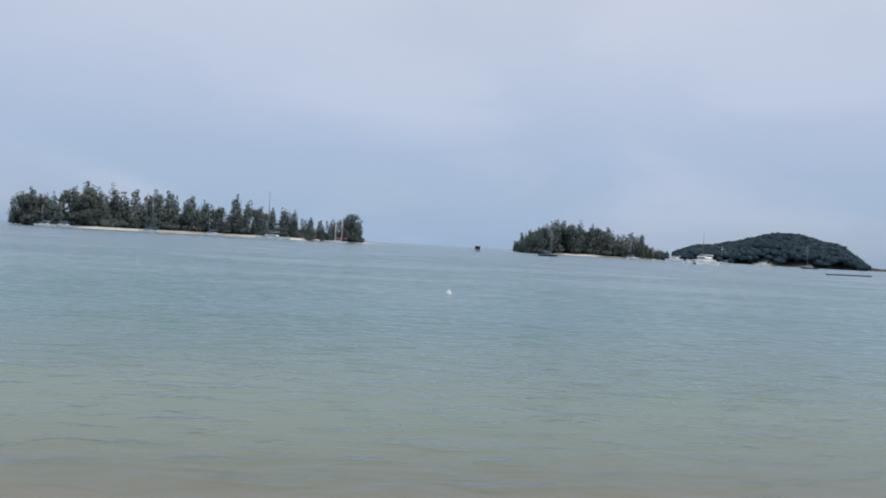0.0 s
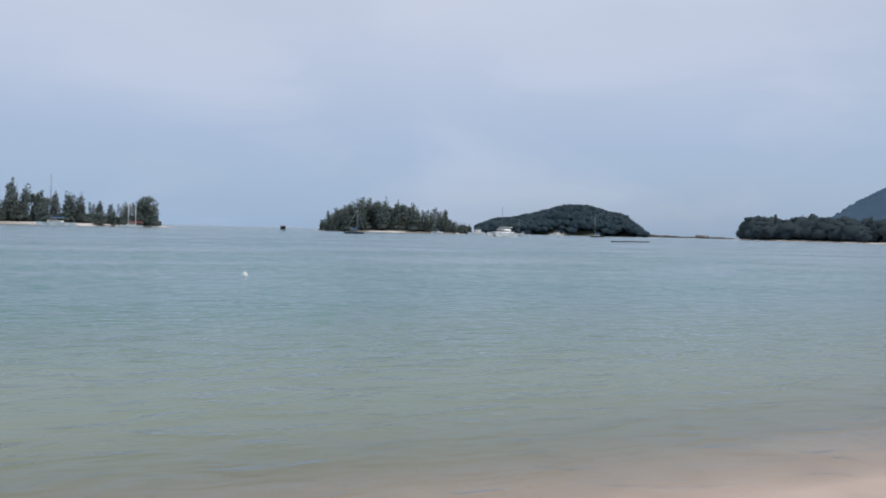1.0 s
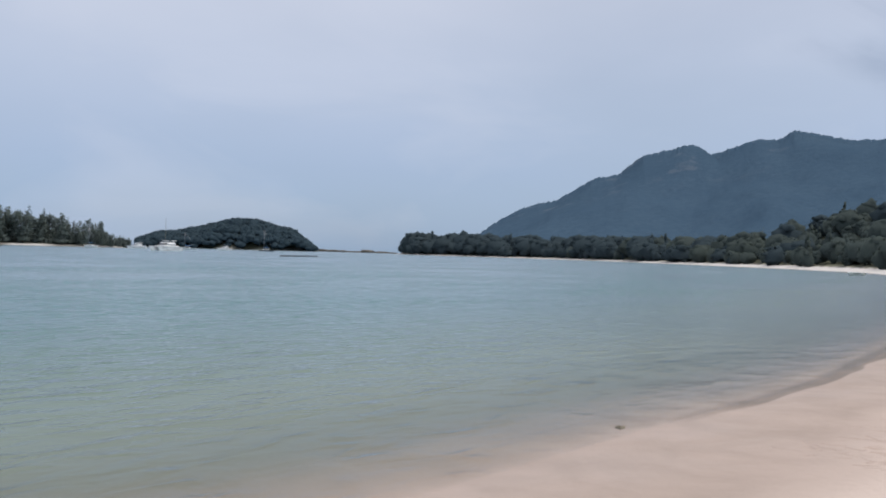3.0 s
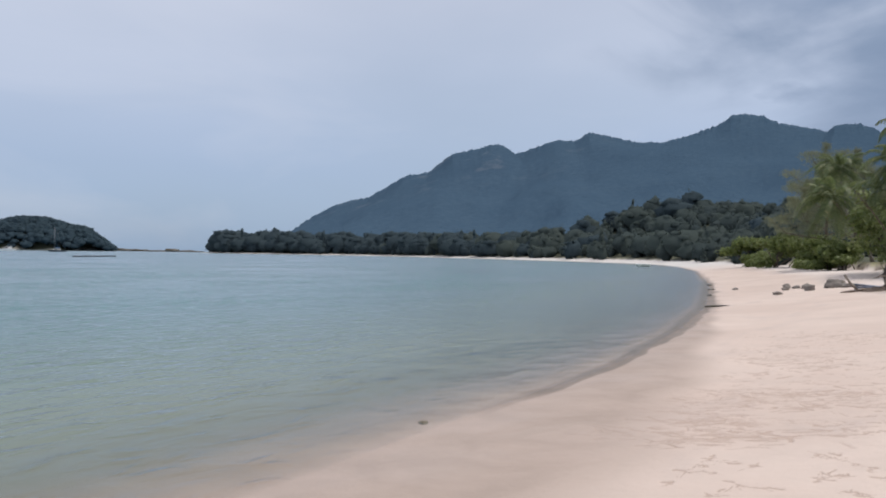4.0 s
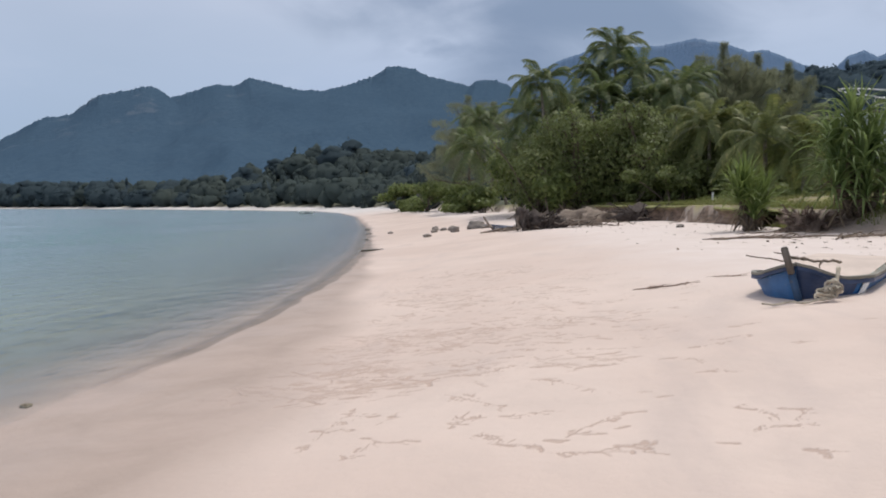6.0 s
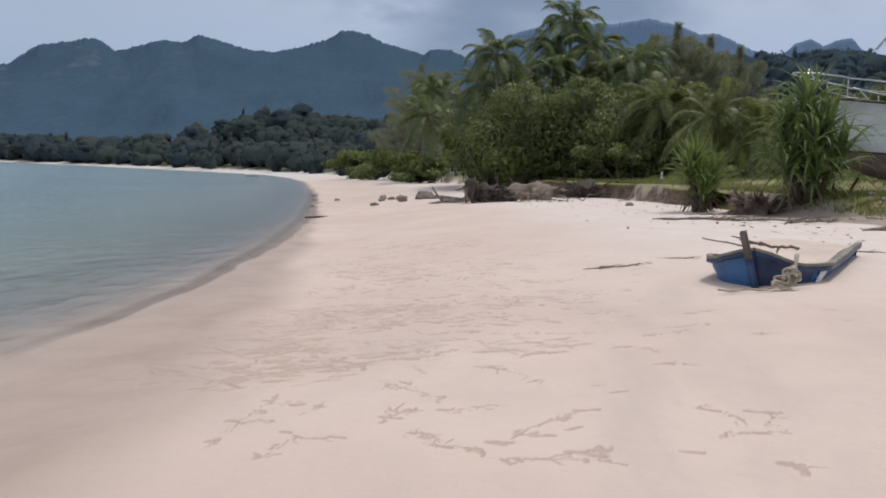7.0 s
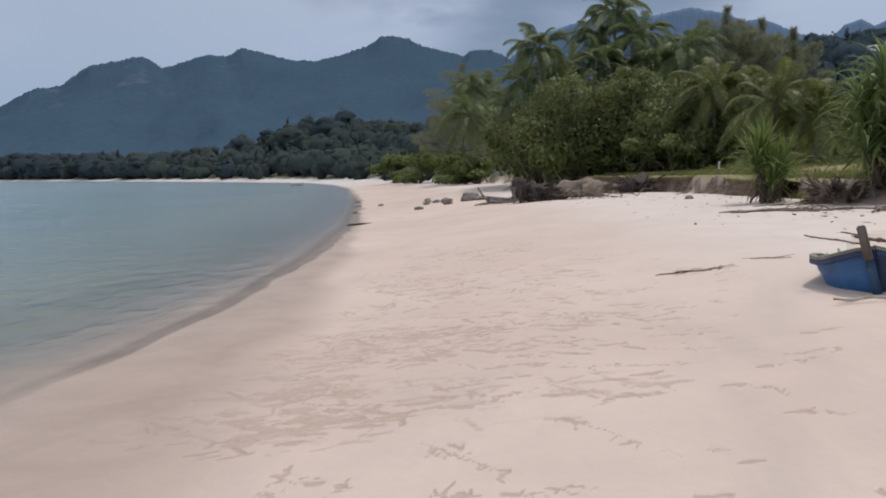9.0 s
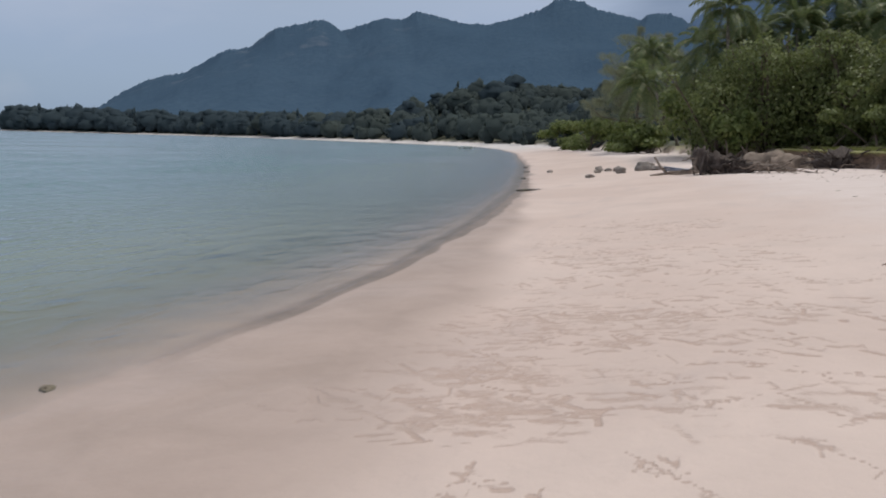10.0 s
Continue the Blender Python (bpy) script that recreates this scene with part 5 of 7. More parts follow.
def rail_board(line, half_width, half_height):
    """A flat board laid along a line, square in section."""
    P = np.asarray(line, float)
    T = np.gradient(P, axis=0)
    side = np.stack([-T[:, 1], T[:, 0], 0 * T[:, 0]], 1)
    side /= np.linalg.norm(side, axis=1)[:, None] + 1e-9
    up = np.array([0, 0, half_height])
    V = np.concatenate([P - side * half_width - up, P + side * half_width - up, P + side * half_width + up, P - side * half_width + up])
    n = len(P)
    F = [(k * n + i, k * n + i + 1, (k + 1) % 4 * n + i + 1, (k + 1) % 4 * n + i) for k in range(4) for i in range(n - 1)]
    return V, F + [(0, n, 2 * n, 3 * n), (n - 1, 4 * n - 1, 3 * n - 1, 2 * n - 1)]


def rowing_boat():
    gx, gy = 11.75, -2.53
    t = thing("rowing_boat", "faded blue wooden rowing boat lying half sunk in the sand", "boat", pose(gx, gy, ground(gx, gy) - 0.07, 1.0, 0, -27.3))
    s = np.concatenate([np.linspace(0, 0.24, 10), np.linspace(0.28, 1, 12)])
    A, Bm, R = (np.interp(s, np.linspace(0, 1, 15), q) for q in half_outline())
    A = A * 1.25
    Bm = np.interp(A, [0, 0.10, 0.32, 0.60, 0.72, 4.0], [0, 0.15, 0.41, 0.645, 0.69, 0.64])
    sides = {}
    for sg, label in ((1, "faded blue planked side"), (-1, "dark blue planked side with white paint")):
        if sg > 0:
            R = 0.51 - 0.20 * smooth(A, -0.1, 0.55) - 0.22 * smooth(A, 0.9, 2.0)
        else:
            R = 0.51 - 0.17 * smooth(A, -0.05, 0.40) + 0.015 * smooth(A, 0.4, 0.7) + 0.08 * smooth(A, 1.0, 3.9)
        rows = []
        for k, f in enumerate((0.0, 0.2, 0.4, 0.6, 0.8, 1.0)):
            flare = 0.72 + 0.28 * f ** 0.8 + (0.006 if k % 2 else -0.006)
            rows.append(np.stack([A + 0.10 * (1 - f) * (1 - smooth(A, 0, 0.6)), sg * Bm * flare, R * f], 1))
        V = np.concatenate(rows)
        n = len(A)
        F = [(r * n + i, r * n + i + 1, (r + 1) * n + i + 1, (r + 1) * n + i) for r in range(5) for i in range(n - 1)]
        cut = int(np.searchsorted(A, 0.44)) if sg < 0 else 0
        me = solid(mesh_of("side", V, [q for q in F if q[0] % n >= cut]), 0.022)
        sides[sg] = part("side", me, M_BLUE, t, label)
        if cut:
            part("bow_planking", solid(mesh_of("bow_planking", V, [q for q in F if q[0] % n < cut]), 0.022), M_NAVY, t, "scuffed navy bow planking")
        lining = np.concatenate([q * np.array([1, 0.955, 1]) - np.array([0, sg * 0.012, 0]) for q in rows[2:]])
        F = [(r * n + i, r * n + i + 1, (r + 1) * n + i + 1, (r + 1) * n + i) for r in range(3) for i in range(2, n - 1)]
        part("lining", solid(mesh_of("lining", lining, F), 0.008), M_INNER, t, "pale turquoise inner planking")
        top = rows[-1] + np.array([0, -sg * 0.004, 0.012])
        part("gunwale", mesh_of("gunwale", *rail_board(top, 0.034, 0.017), flat=True), M_RAIL, t, "worn grey-green wooden rail")
        part("rubbing_strake", mesh_of("rubbing_strake", *rail_board(rows[-1] + np.array([0, sg * 0.014, -0.035]), 0.014, 0.022), flat=True), M_NAVY, t, "dark blue rubbing strake")
        inner = np.stack([A, sg * (Bm * 0.97 - 0.035), R - 0.05], 1)[3:]
        part("inwale", mesh_of("inwale", *tube(inner, 0.018, 5)), M_INNER, t, "pale turquoise inner rail")
    # bottom boards, stem, transom, thwarts, breasthook
    base = np.stack([A + 0.14 * (1 - smooth(A, 0, 0.6)), Bm * 0.58, R * 0 + 0.02], 1)
    V, F = strip_between(base, base * np.array([1, -1, 1]))
    part("bottom", solid(mesh_of("bottom", V, F), 0.02), M_INNER, t, "sand-strewn pale bottom boards")
    part("stem", mesh_of("stem", *block((0.06, 0.075, 0.34), (0, 0, 0.22), 0.012)), M_STEM, t, "weathered upright stem post", pose(-0.03, 0.025, 0.345, -13, -14, 0))
    part("stem", mesh_of("stem", *block((0.064, 0.079, 0.44), (0, 0, -0.17), 0.012)), M_STEMBLUE, t, "lower stem in worn dark blue paint", pose(-0.03, 0.025, 0.345, -13, -14, 0))
    part("transom", mesh_of("transom", *block((0.03, 1.24, 0.40), (3.9, 0, 0.2), 0.008)), M_NAVY, t)
    for a in (0.62,):
        w = 2 * float(np.interp(a, A, Bm)) * 0.84
        part("thwart", mesh_of("thwart", *block((0.2, w, 0.028), (a, 0, 0.30), 0.008)), M_INNER, t, "pale plank seat")
    for a in (0.55, 0.95, 1.5, 2.0, 2.6):
        w = float(np.interp(a, A, Bm))
        for sg in (1, -1):
            q = np.linspace(0, 1, 5)
            P = np.stack([a + 0 * q, sg * (w * (0.68 + 0.28 * q) - 0.06), 0.04 + q * (float(np.interp(a, A, R)) - 0.05)], 1)
            part("rib", mesh_of("rib", *tube(P, 0.016, 5)), M_INNER, t)
    # a patch of old white paint at the shoulder
    aa = np.linspace(0.60, 0.72, 4)
    bb = np.interp(aa, A, Bm)
    V, F = strip_between(np.stack([aa, -bb * 0.83 - 0.022, 0 * aa + 0.08], 1), np.stack([aa, -bb * 0.985 - 0.02, np.interp(aa, A, R) - 0.02], 1))
    part("paint_patch", solid(mesh_of("paint_patch", V, F), 0.006), M_WHITE, sides[-1], "flaking white paint patch")
    # the sand that has drifted into it
    bm = bmesh.new()
    nx, ny = 22, 12
    grid = [[bm.verts.new((0.45 + 3.4 * i / nx, (j / ny * 2 - 1) * 0.7 * float(np.interp(0.45 + 3.4 * i / nx, A, Bm)) * (1.02 + 0.26 * smooth(i / nx, 0.0, 0.7)),
                           0.12 + 0.30 * smooth(i / nx, 0.0, 0.6) + 0.015 * noise.noise((i * 0.4, j * 0.4, 0)))) for j in range(ny + 1)] for i in range(nx + 1)]
    for i in range(nx):
        for j in range(ny):
            bm.faces.new((grid[i][j], grid[i + 1][j], grid[i + 1][j + 1], grid[i][j + 1]))
    me = bpy.data.meshes.new("drifted_sand")
    bm.to_mesh(me)
    bm.free()
    solid(me, 0.04)
    me.materials.append(plain("drifted_dry_sand", (0.60, 0.50, 0.43), 0.95, 0, 0.12, 6, 0.01))
    part("drifted_sand", me, M_GROUND, t, "dry sand blown into the hull")
    return t


def branch(name, label, category, m, L, rad, seed, forks, jitter, material, group=""):
    """A bare branch along x, forking."""
    r = np.random.default_rng(seed)
    t = thing(name, label, category, m, group)
    main = wander((0, 0, rad), (L, 0, rad), 14, r, jitter * L * 0.35)
    main[:, 2] = np.abs(main[:, 2] - rad) * 0.5 + rad * 0.7
    stem = part("stem", mesh_of("stem", *tube(main, rad * np.interp(np.linspace(0, 1, 14), [0, 0.1, 0.25, 0.7, 1], [0.3, 0.85, 1, 0.65, 0.15]) * r.uniform(0.8, 1.2, 14), 7)), material, t)
    for k in range(forks):
        i = r.integers(3, 11)
        side = r.choice([-1, 1])
        ln = L * r.uniform(0.15, 0.35)
        end = main[i] + np.array([ln * 0.8, side * ln * 0.5, abs(r.normal(0, 0.1)) * ln])
        part("twig", mesh_of("twig", *tube(wander(main[i], end, 6, r, 0.02 * L * 0.5), np.linspace(rad * 0.6, rad * 0.2, 6), 5)), material, stem)
    return t


def lay(x, y, turn, L, sink=0.01):
    """A pose along the ground for a thing of length L."""
    a = radians(turn)
    z0, z1 = ground(x, y), ground(x + L * math.cos(a), y + L * math.sin(a))
    return pose(x, y, z0 - sink, 0, -math.degrees(math.atan2(z1 - z0, L)), turn)


def boat_clutter():
    r = np.random.default_rng(3)
    # bare sticks thrust into the bow, and a forked branch across it
    def dry_branch(label, line, rad, forks):
        t = thing("stick", label, "stick", pose(*line[0]), "sticks in the boat")
        P = np.asarray(line, float) - np.asarray(line[0], float)
        q = np.linspace(0, len(P) - 1, 5 * len(P))
        P = np.stack([np.interp(q, np.arange(len(P)), P[:, i]) for i in range(3)], 1) + r.normal(0, rad * 0.35, (len(q), 3))
        stem = part("stem", mesh_of("stem", *tube(P, np.linspace(rad * 0.75, rad, len(q)) * r.uniform(0.85, 1.15, len(q)), 7)), M_STICK, t)
        for i, dx, dy, dz in forks:
            part("twig", mesh_of("twig", *tube(wander(P[i], P[i] + np.array([dx, dy, dz]), 6, r, 0.008), np.linspace(rad * 0.8, rad * 0.35, 6), 5)), M_STICK, stem)

    dry_branch("thin bare stick standing out over the boat's rail", [(12.55, -2.12, 1.285), (12.28, -2.32, 1.265), (12.0, -2.5, 1.245)], 0.011, [])
    dry_branch("forked grey branch lying across the boat's bow", [(12.45, -2.58, 1.29), (12.25, -2.80, 1.245), (12.30, -3.02, 1.235), (12.34, -3.22, 1.235)], 0.019, [(7, 0.02, 0.32, 0.05), (4, 0.05, 0.30, 0.07), (11, -0.12, 0.05, -0.06)])
    # rope: made fast to the rail, hanging down to a heap on the sand
    z = ground(11.5, -2.85)
    t = thing("rope", "heap of bleached rope hanging from the boat's bow", "rope", pose(11.46, -2.86, z))
    loops = []
    for k in range(10):
        a = np.linspace(0, 2 * np.pi, 20)
        w, hgt = r.uniform(0.045, 0.095), r.uniform(0.02, 0.07)
        up = k / 9
        c = np.array([0.0 + 0.10 * up + r.normal(0, 0.025), 0.05 - 0.13 * up + r.normal(0, 0.03), 0.035 + hgt + 0.10 * up])
        ax = r.normal(1.4, 0.5)
        loops.append(np.stack([c[0] + math.cos(ax) * w * np.cos(a) + 0.015 * np.sin(3 * a + k), c[1] + math.sin(ax) * w * np.cos(a) + 0.012 * np.cos(2 * a), c[2] + hgt * np.sin(a) + 0.012 * np.sin(2 * a + k)], 1))
    part("coil", mesh_of("coil", *tube(np.concatenate(loops), 0.0145, 6)), M_ROPE, t, "tangled rope hank")
    q = np.linspace(0, 1, 12)
    for k in range(4):
        P = np.stack([0.06 + (0.26 + 0.01 * k) * q, -0.06 - (0.085 + 0.012 * k) * q, 0.13 + 0.24 * q + 0.012 * np.sin(q * 7 + 2 * k)], 1)
        part("hanging_strand", mesh_of("hanging_strand", *tube(P, 0.013, 6)), M_ROPE, t)
    P = np.stack([-0.02 - 0.10 * q - 0.03 * np.sin(q * 5), 0.08 + 0.70 * q, 0.022 + 0.012 * np.sin(q * 14) - 0.055 * q], 1)
    part("loose_end", mesh_of("loose_end", *tube(P, 0.012, 6)), M_ROPE, t)


rowing_boat()
boat_clutter()


# ---- screw pines ----
def strap_leaf(L, wide, lift, bend, seed):
    """A long keeled leaf that arches over."""
    r = np.random.default_rng(seed)
    n = 9
    s = np.linspace(0, 1, n)
    ang = lift - bend * s ** 1.6
    x, z = np.concatenate([[0], np.cumsum(np.cos(ang[:-1]))]) * L / n, np.concatenate([[0], np.cumsum(np.sin(ang[:-1]))]) * L / n
    w = wide * np.sin(np.pi * (0.2 + 0.8 * s)) ** 0.5 * (1 - s ** 4 * 0.8)
    yb = 0.04 * L * np.sin(s * 2 + seed)
    V = np.concatenate([np.stack([x, yb - w / 2, z + w * 0.22], 1), np.stack([x, yb, z], 1), np.stack([x, yb + w / 2, z + w * 0.22], 1)])
    F = [(k * n + i, k * n + i + 1, (k + 1) * n + i + 1, (k + 1) * n + i) for k in range(2) for i in range(n - 1)]
    return mesh_of("leaf", V, F)


def pandanus(x, y, heads, seed, size, label, skirt, material=M_PAND, upright=False):
    r = np.random.default_rng(seed)
    t = thing("pandanus", label, "screw pine", pose(x, y, ground(x, y) - 0.08), "screw pines")
    kinds = [strap_leaf(1.4, 0.066, 1.45, 0.5, 1), strap_leaf(1.6, 0.075, 1.3, 1.6, 2), strap_leaf(1.7, 0.078, 1.05, 2.15, 3), strap_leaf(1.65, 0.075, 0.65, 2.05, 4), strap_leaf(1.5, 0.07, -0.05, 1.4, 5)]
    if upright:
        kinds = [strap_leaf(1.5, 0.062, 1.52, 0.25, 1), strap_leaf(1.6, 0.066, 1.42, 0.75, 2), strap_leaf(1.6, 0.07, 1.3, 1.35, 3), strap_leaf(1.5, 0.07, 1.05, 1.7, 4), strap_leaf(1.4, 0.066, 0.55, 1.7, 5)]
    dead = [strap_leaf(1.1, 0.06, -0.5, 0.9, 6), strap_leaf(0.9, 0.06, -0.2, 1.3, 7)]
    for me in kinds:
        me.materials.append(material)
    for me in dead:
        me.materials.append(M_DEAD)
    for hx, hy, hz, n, sc in heads:
        stem = part("stem", mesh_of("stem", *tube(wander((hx * 0.25, hy * 0.25, 0), (hx, hy, hz), 6, r, 0.03), np.linspace(0.09, 0.06, 6) * size, 7)), M_BARK, t)
        for k in range(n):
            u = (k + 0.5) / n
            me = kinds[min(4, int(u * 5))]
            q = sc * r.uniform(0.8, 1.15)
            part("leaf", me, material, stem, m=pose(hx, hy, hz + 0.12 - 0.25 * u, 0, 0, k * 137.5 + r.normal(0, 8)) @ pose(0, 0, 0, r.normal(0, 9), r.normal(0, 9), 0) @ Matrix.Diagonal((q, q, q, 1)))
        for k in range(skirt):
            part("dead_leaf", dead[k % 2], M_DEAD, stem, m=pose(hx, hy, max(0.35, hz * 0.75) - 0.04 * k * size, 0, 0, r.uniform(0, 360)) @ pose(0, 0, 0, r.normal(0, 12), 0, 0) @ Matrix.Diagonal((sc * 0.8, sc * 0.8, sc * 0.8, 1)))
    for k in range(9):
        a = r.uniform(0, 2 * np.pi)
        part("prop_root", mesh_of("prop_root", *tube(wander((0.1 * math.cos(a), 0.1 * math.sin(a), 0.55 * size), (0.5 * math.cos(a), 0.5 * math.sin(a), 0.0), 5, r, 0.02), np.linspace(0.035, 0.03, 5), 5)), M_BARK, t)
    return t


pandanus(28.4, -5.25, [(0.0, 0.15, 1.2, 96, 0.95), (0.1, -0.38, 0.8, 84, 0.92), (-0.15, 0.38, 1.05, 84, 0.92), (-0.3, -0.1, 0.55, 70, 0.85)], 1, 1.0, "bright green screw pine with arching strap leaves at the bank", 12, M_PANDY, True)
pandanus(26.3, -7.7, [(0.0, 0.55, 1.7, 80, 1.15), (0.1, -0.45, 1.85, 80, 1.2), (-0.1, 0.15, 2.5, 80, 1.1), (-0.2, -0.75, 1.0, 70, 1.15), (-0.35, 0.6, 0.9, 70, 1.1), (-0.4, 0.0, 1.4, 72, 1.15), (-0.6, -0.1, 0.6, 56, 1.0)], 2, 1.3, "large dense screw pine with long drooping leaves before the yacht", 14)


def root_mass(x, y, size, seed, label, material):
    """A torn-out clump: an earthy core with matted roots."""
    r = np.random.default_rng(seed)
    t = thing("root_clump", label, "driftwood", pose(x, y, ground(x, y) - 0.05, 0, 0, r.uniform(0, 40)))
    core = lump((size[0] * 0.36, size[1] * 0.36, size[2] * 0.5), seed, 3, 0.8, 2.4)
    part("core", core, material, t, "earthy dark core")
    for k in range(70):
        a, e = r.uniform(0, 2 * np.pi), r.uniform(-0.1, 1.0)
        P0 = np.array([math.cos(a) * size[0] * 0.2, math.sin(a) * size[1] * 0.2, size[2] * 0.3])
        P1 = np.array([math.cos(a) * size[0] * 0.62, math.sin(a) * size[1] * 0.62, size[2] * max(0.02, e * 0.85)])
        part("root", mesh_of("root", *tube(wander(P0, P1, 7, r, 0.05), np.linspace(0.045, 0.014, 7), 5)), material, t)
    return t


root_mass(26.7, -6.65, (1.4, 1.7, 0.95), 5, "brown matted root clump beside the screw pines", M_ROOTS)
root_mass(42.4, -2.9, (2.2, 2.9, 1.2), 6, "dark undercut root clump on the eroded bank", M_DARKWOOD)


def uprooted_stump():
    """The root plate of a fallen tree, standing on edge, with its trunk behind."""
    r = np.random.default_rng(9)
    x, y = 38.6, 1.75
    t = thing("uprooted_stump", "uprooted tree stump with a tangle of grey-brown roots", "driftwood", pose(x, y, ground(x, y) - 0.08, 0, 0, -8))
    for k, (cy, cz, sx, sy, sz) in enumerate(((0.85, 0.42, 0.3, 0.3, 0.62), (0.2, 0.38, 0.34, 0.55, 0.42), (-0.7, 0.25, 0.3, 0.5, 0.26))):
        part("root_plate", lump((sx, sy, sz), 12 + k, 3, 0.85, 2.6), M_DARKWOOD, t, "dark earthy root plate", pose(0, cy, cz))
    part("trunk", mesh_of("trunk", *tube(wander((0.1, 0.4, 0.4), (0.9, -2.6, 0.25), 9, r, 0.07), np.linspace(0.26, 0.12, 9), 10)), M_DRIFT, t)
    for k in range(64):
        P0 = np.array([r.normal(0, 0.18), r.uniform(-0.9, 1.1), r.uniform(0.1, 0.75)])
        a = r.uniform(0, 2 * np.pi)
        P1 = P0 + np.array([r.normal(-0.2, 0.3), math.cos(a) * r.uniform(0.3, 1.0) - 0.1, math.sin(a) * r.uniform(0.1, 0.5)])
        P1[2] = np.clip(P1[2], 0.04, 1.15)
        part("root", mesh_of("root", *tube(wander(P0, P1, 7, r, 0.07), np.linspace(0.06, 0.014, 7), 5)), M_DRIFT if k % 4 == 0 else M_DARKWOOD, t)
    for k in range(9):
        P0 = np.array([r.normal(-0.25, 0.12), 0.95 - 0.12 * k + r.normal(0, 0.05), 0.05])
        P1 = np.array([r.normal(-0.1, 0.15), 1.15 - 0.42 * k + r.normal(0, 0.2), 1.08 - 0.085 * k])
        if k % 2:
            P0, P1 = P0 + np.array([0, -0.9, 0]), P1 + np.array([0, 0.35, -0.1])
        part("root", mesh_of("root", *tube(wander(P0, P1, 8, r, 0.05), np.linspace(0.10, 0.035, 8), 7)), M_DARKWOOD if k % 3 else M_DRIFT, t, "thick splayed root")
    for k in range(14):
        P0 = np.array([r.normal(0, 0.3), r.uniform(-3.2, -0.2), 0.3])
        P1 = P0 + np.array([r.normal(0, 0.5), r.normal(-0.8, 0.6), r.uniform(-0.2, 0.6)])
        P1[2] = max(P1[2], 0.06)
        part("branch", mesh_of("branch", *tube(wander(P0, P1, 7, r, 0.06), np.linspace(0.04, 0.012, 7), 5)), M_DRIFT, t)


uprooted_stump()


def driftwood_and_rocks():
    r = np.random.default_rng(14)
    # bleached planks and branches by the stump
    for x, y, turn, L, rad, seed in ((40.0, 4.75, -60, 1.8, 0.05, 1), (40.6, 4.2, -80, 2.1, 0.07, 2), (39.7, 3.9, -105, 1.5, 0.04, 3), (42.2, 3.2, -85, 2.6, 0.08, 4), (43.0, -0.6, -95, 2.4, 0.06, 5), (42.3, 0.6, -70, 2.2, 0.05, 6)):
        branch("driftwood_branch", "bleached grey driftwood branch by the uprooted stump", "driftwood", lay(x, y, turn, L, -0.02), L, rad, seed, 4, 0.06, M_DRIFT, "driftwood branches")
    t = thing("boat_wreck", "broken bow of a small boat with grey-blue planks", "wreck", pose(40.9, 4.15, ground(40.9, 4.15) - 0.02, 0, 0, -92))
    part("stem", mesh_of("stem", *tube([(-0.55, 0, 0.75), (-0.25, 0, 0.3), (0.05, 0, 0.05)], [0.05, 0.06, 0.05], 6)), M_DRIFT, t, "pale curved stem")
    for k, (h, L, tilt) in enumerate(((0.10, 1.7, 2), (0.20, 1.5, -3), (0.32, 1.2, 5))):
        part("plank", mesh_of("plank", *block((L, 0.035, 0.09), (L / 2 - 0.1, 0, 0), 0.008)), M_WRECK, t, "faded grey-blue plank", pose(-0.05, 0.05 * k, h, 8 * k, tilt, 6 * k - 4))
    for k, (x, y, sx, sy, sz) in enumerate(((43.4, 0.3, 0.5, 0.9, 0.5), (43.0, -0.9, 0.5, 0.75, 0.42), (44.2, -0.2, 0.6, 1.0, 0.55))):
        thing("soil_clod", "tan clod of eroded bank soil under the trees", "soil", pose(x, y, ground(x, y) + sz * 0.3, 0, 0, 30 * k), "soil clods", me=lump((sx, sy, sz), 90 + k, 3, 0.5, 1.3), material=M_CLOD)
    # the long branch along the wrack line
    branch("driftwood_branch", "long thin brown branch lying along the wrack line", "driftwood", lay(24.7, -3.3, -116, 4.6), 4.6, 0.032, 31, 5, 0.035, M_STICK)
    branch("driftwood_branch", "tangled brown branch below the large screw pine", "driftwood", lay(22.1, -6.0, -27, 1.7), 1.7, 0.032, 32, 9, 0.12, M_STICK)
    branch("driftwood_log", "weathered brown log half sunk in the sand", "driftwood", lay(20.1, -6.95, -96, 2.2, 0.03), 2.2, 0.055, 33, 3, 0.08, M_DRIFT)
    # a low ridge of debris on the open sand
    branch("driftwood_branch", "thin dark stick with caught debris on open sand", "driftwood", lay(14.47, -0.82, -89, 1.05, 0.006), 1.05, 0.015, 35, 6, 0.04, M_TWIG)
    branch("driftwood_branch", "short pale twig half buried in the sand", "driftwood", lay(15.2, -2.0, -114, 0.68, 0.006), 0.68, 0.010, 36, 4, 0.05, M_TWIG)
    branch("driftwood_branch", "short brown twig lying behind the rowing boat", "driftwood", lay(15.6, -5.0, -120, 0.6, 0.004), 0.6, 0.012, 37, 3, 0.05, M_STICK)
    branch("driftwood_branch", "thin forked branch at the foot of the bank", "driftwood", lay(26.6, -4.5, -100, 2.2, 0.0), 2.2, 0.022, 38, 6, 0.05, M_STICK)
    branch("driftwood_branch", "crooked branch washed up along the wrack line", "driftwood", lay(24.2, -3.5, -80, 2.5, 0.0), 2.5, 0.024, 39, 6, 0.06, M_STICK)
    branch("driftwood_branch", "tangle of brown branches below the large screw pine", "driftwood", lay(22.3, -6.3, -70, 1.2, -0.02), 1.2, 0.03, 40, 9, 0.14, M_STICK)
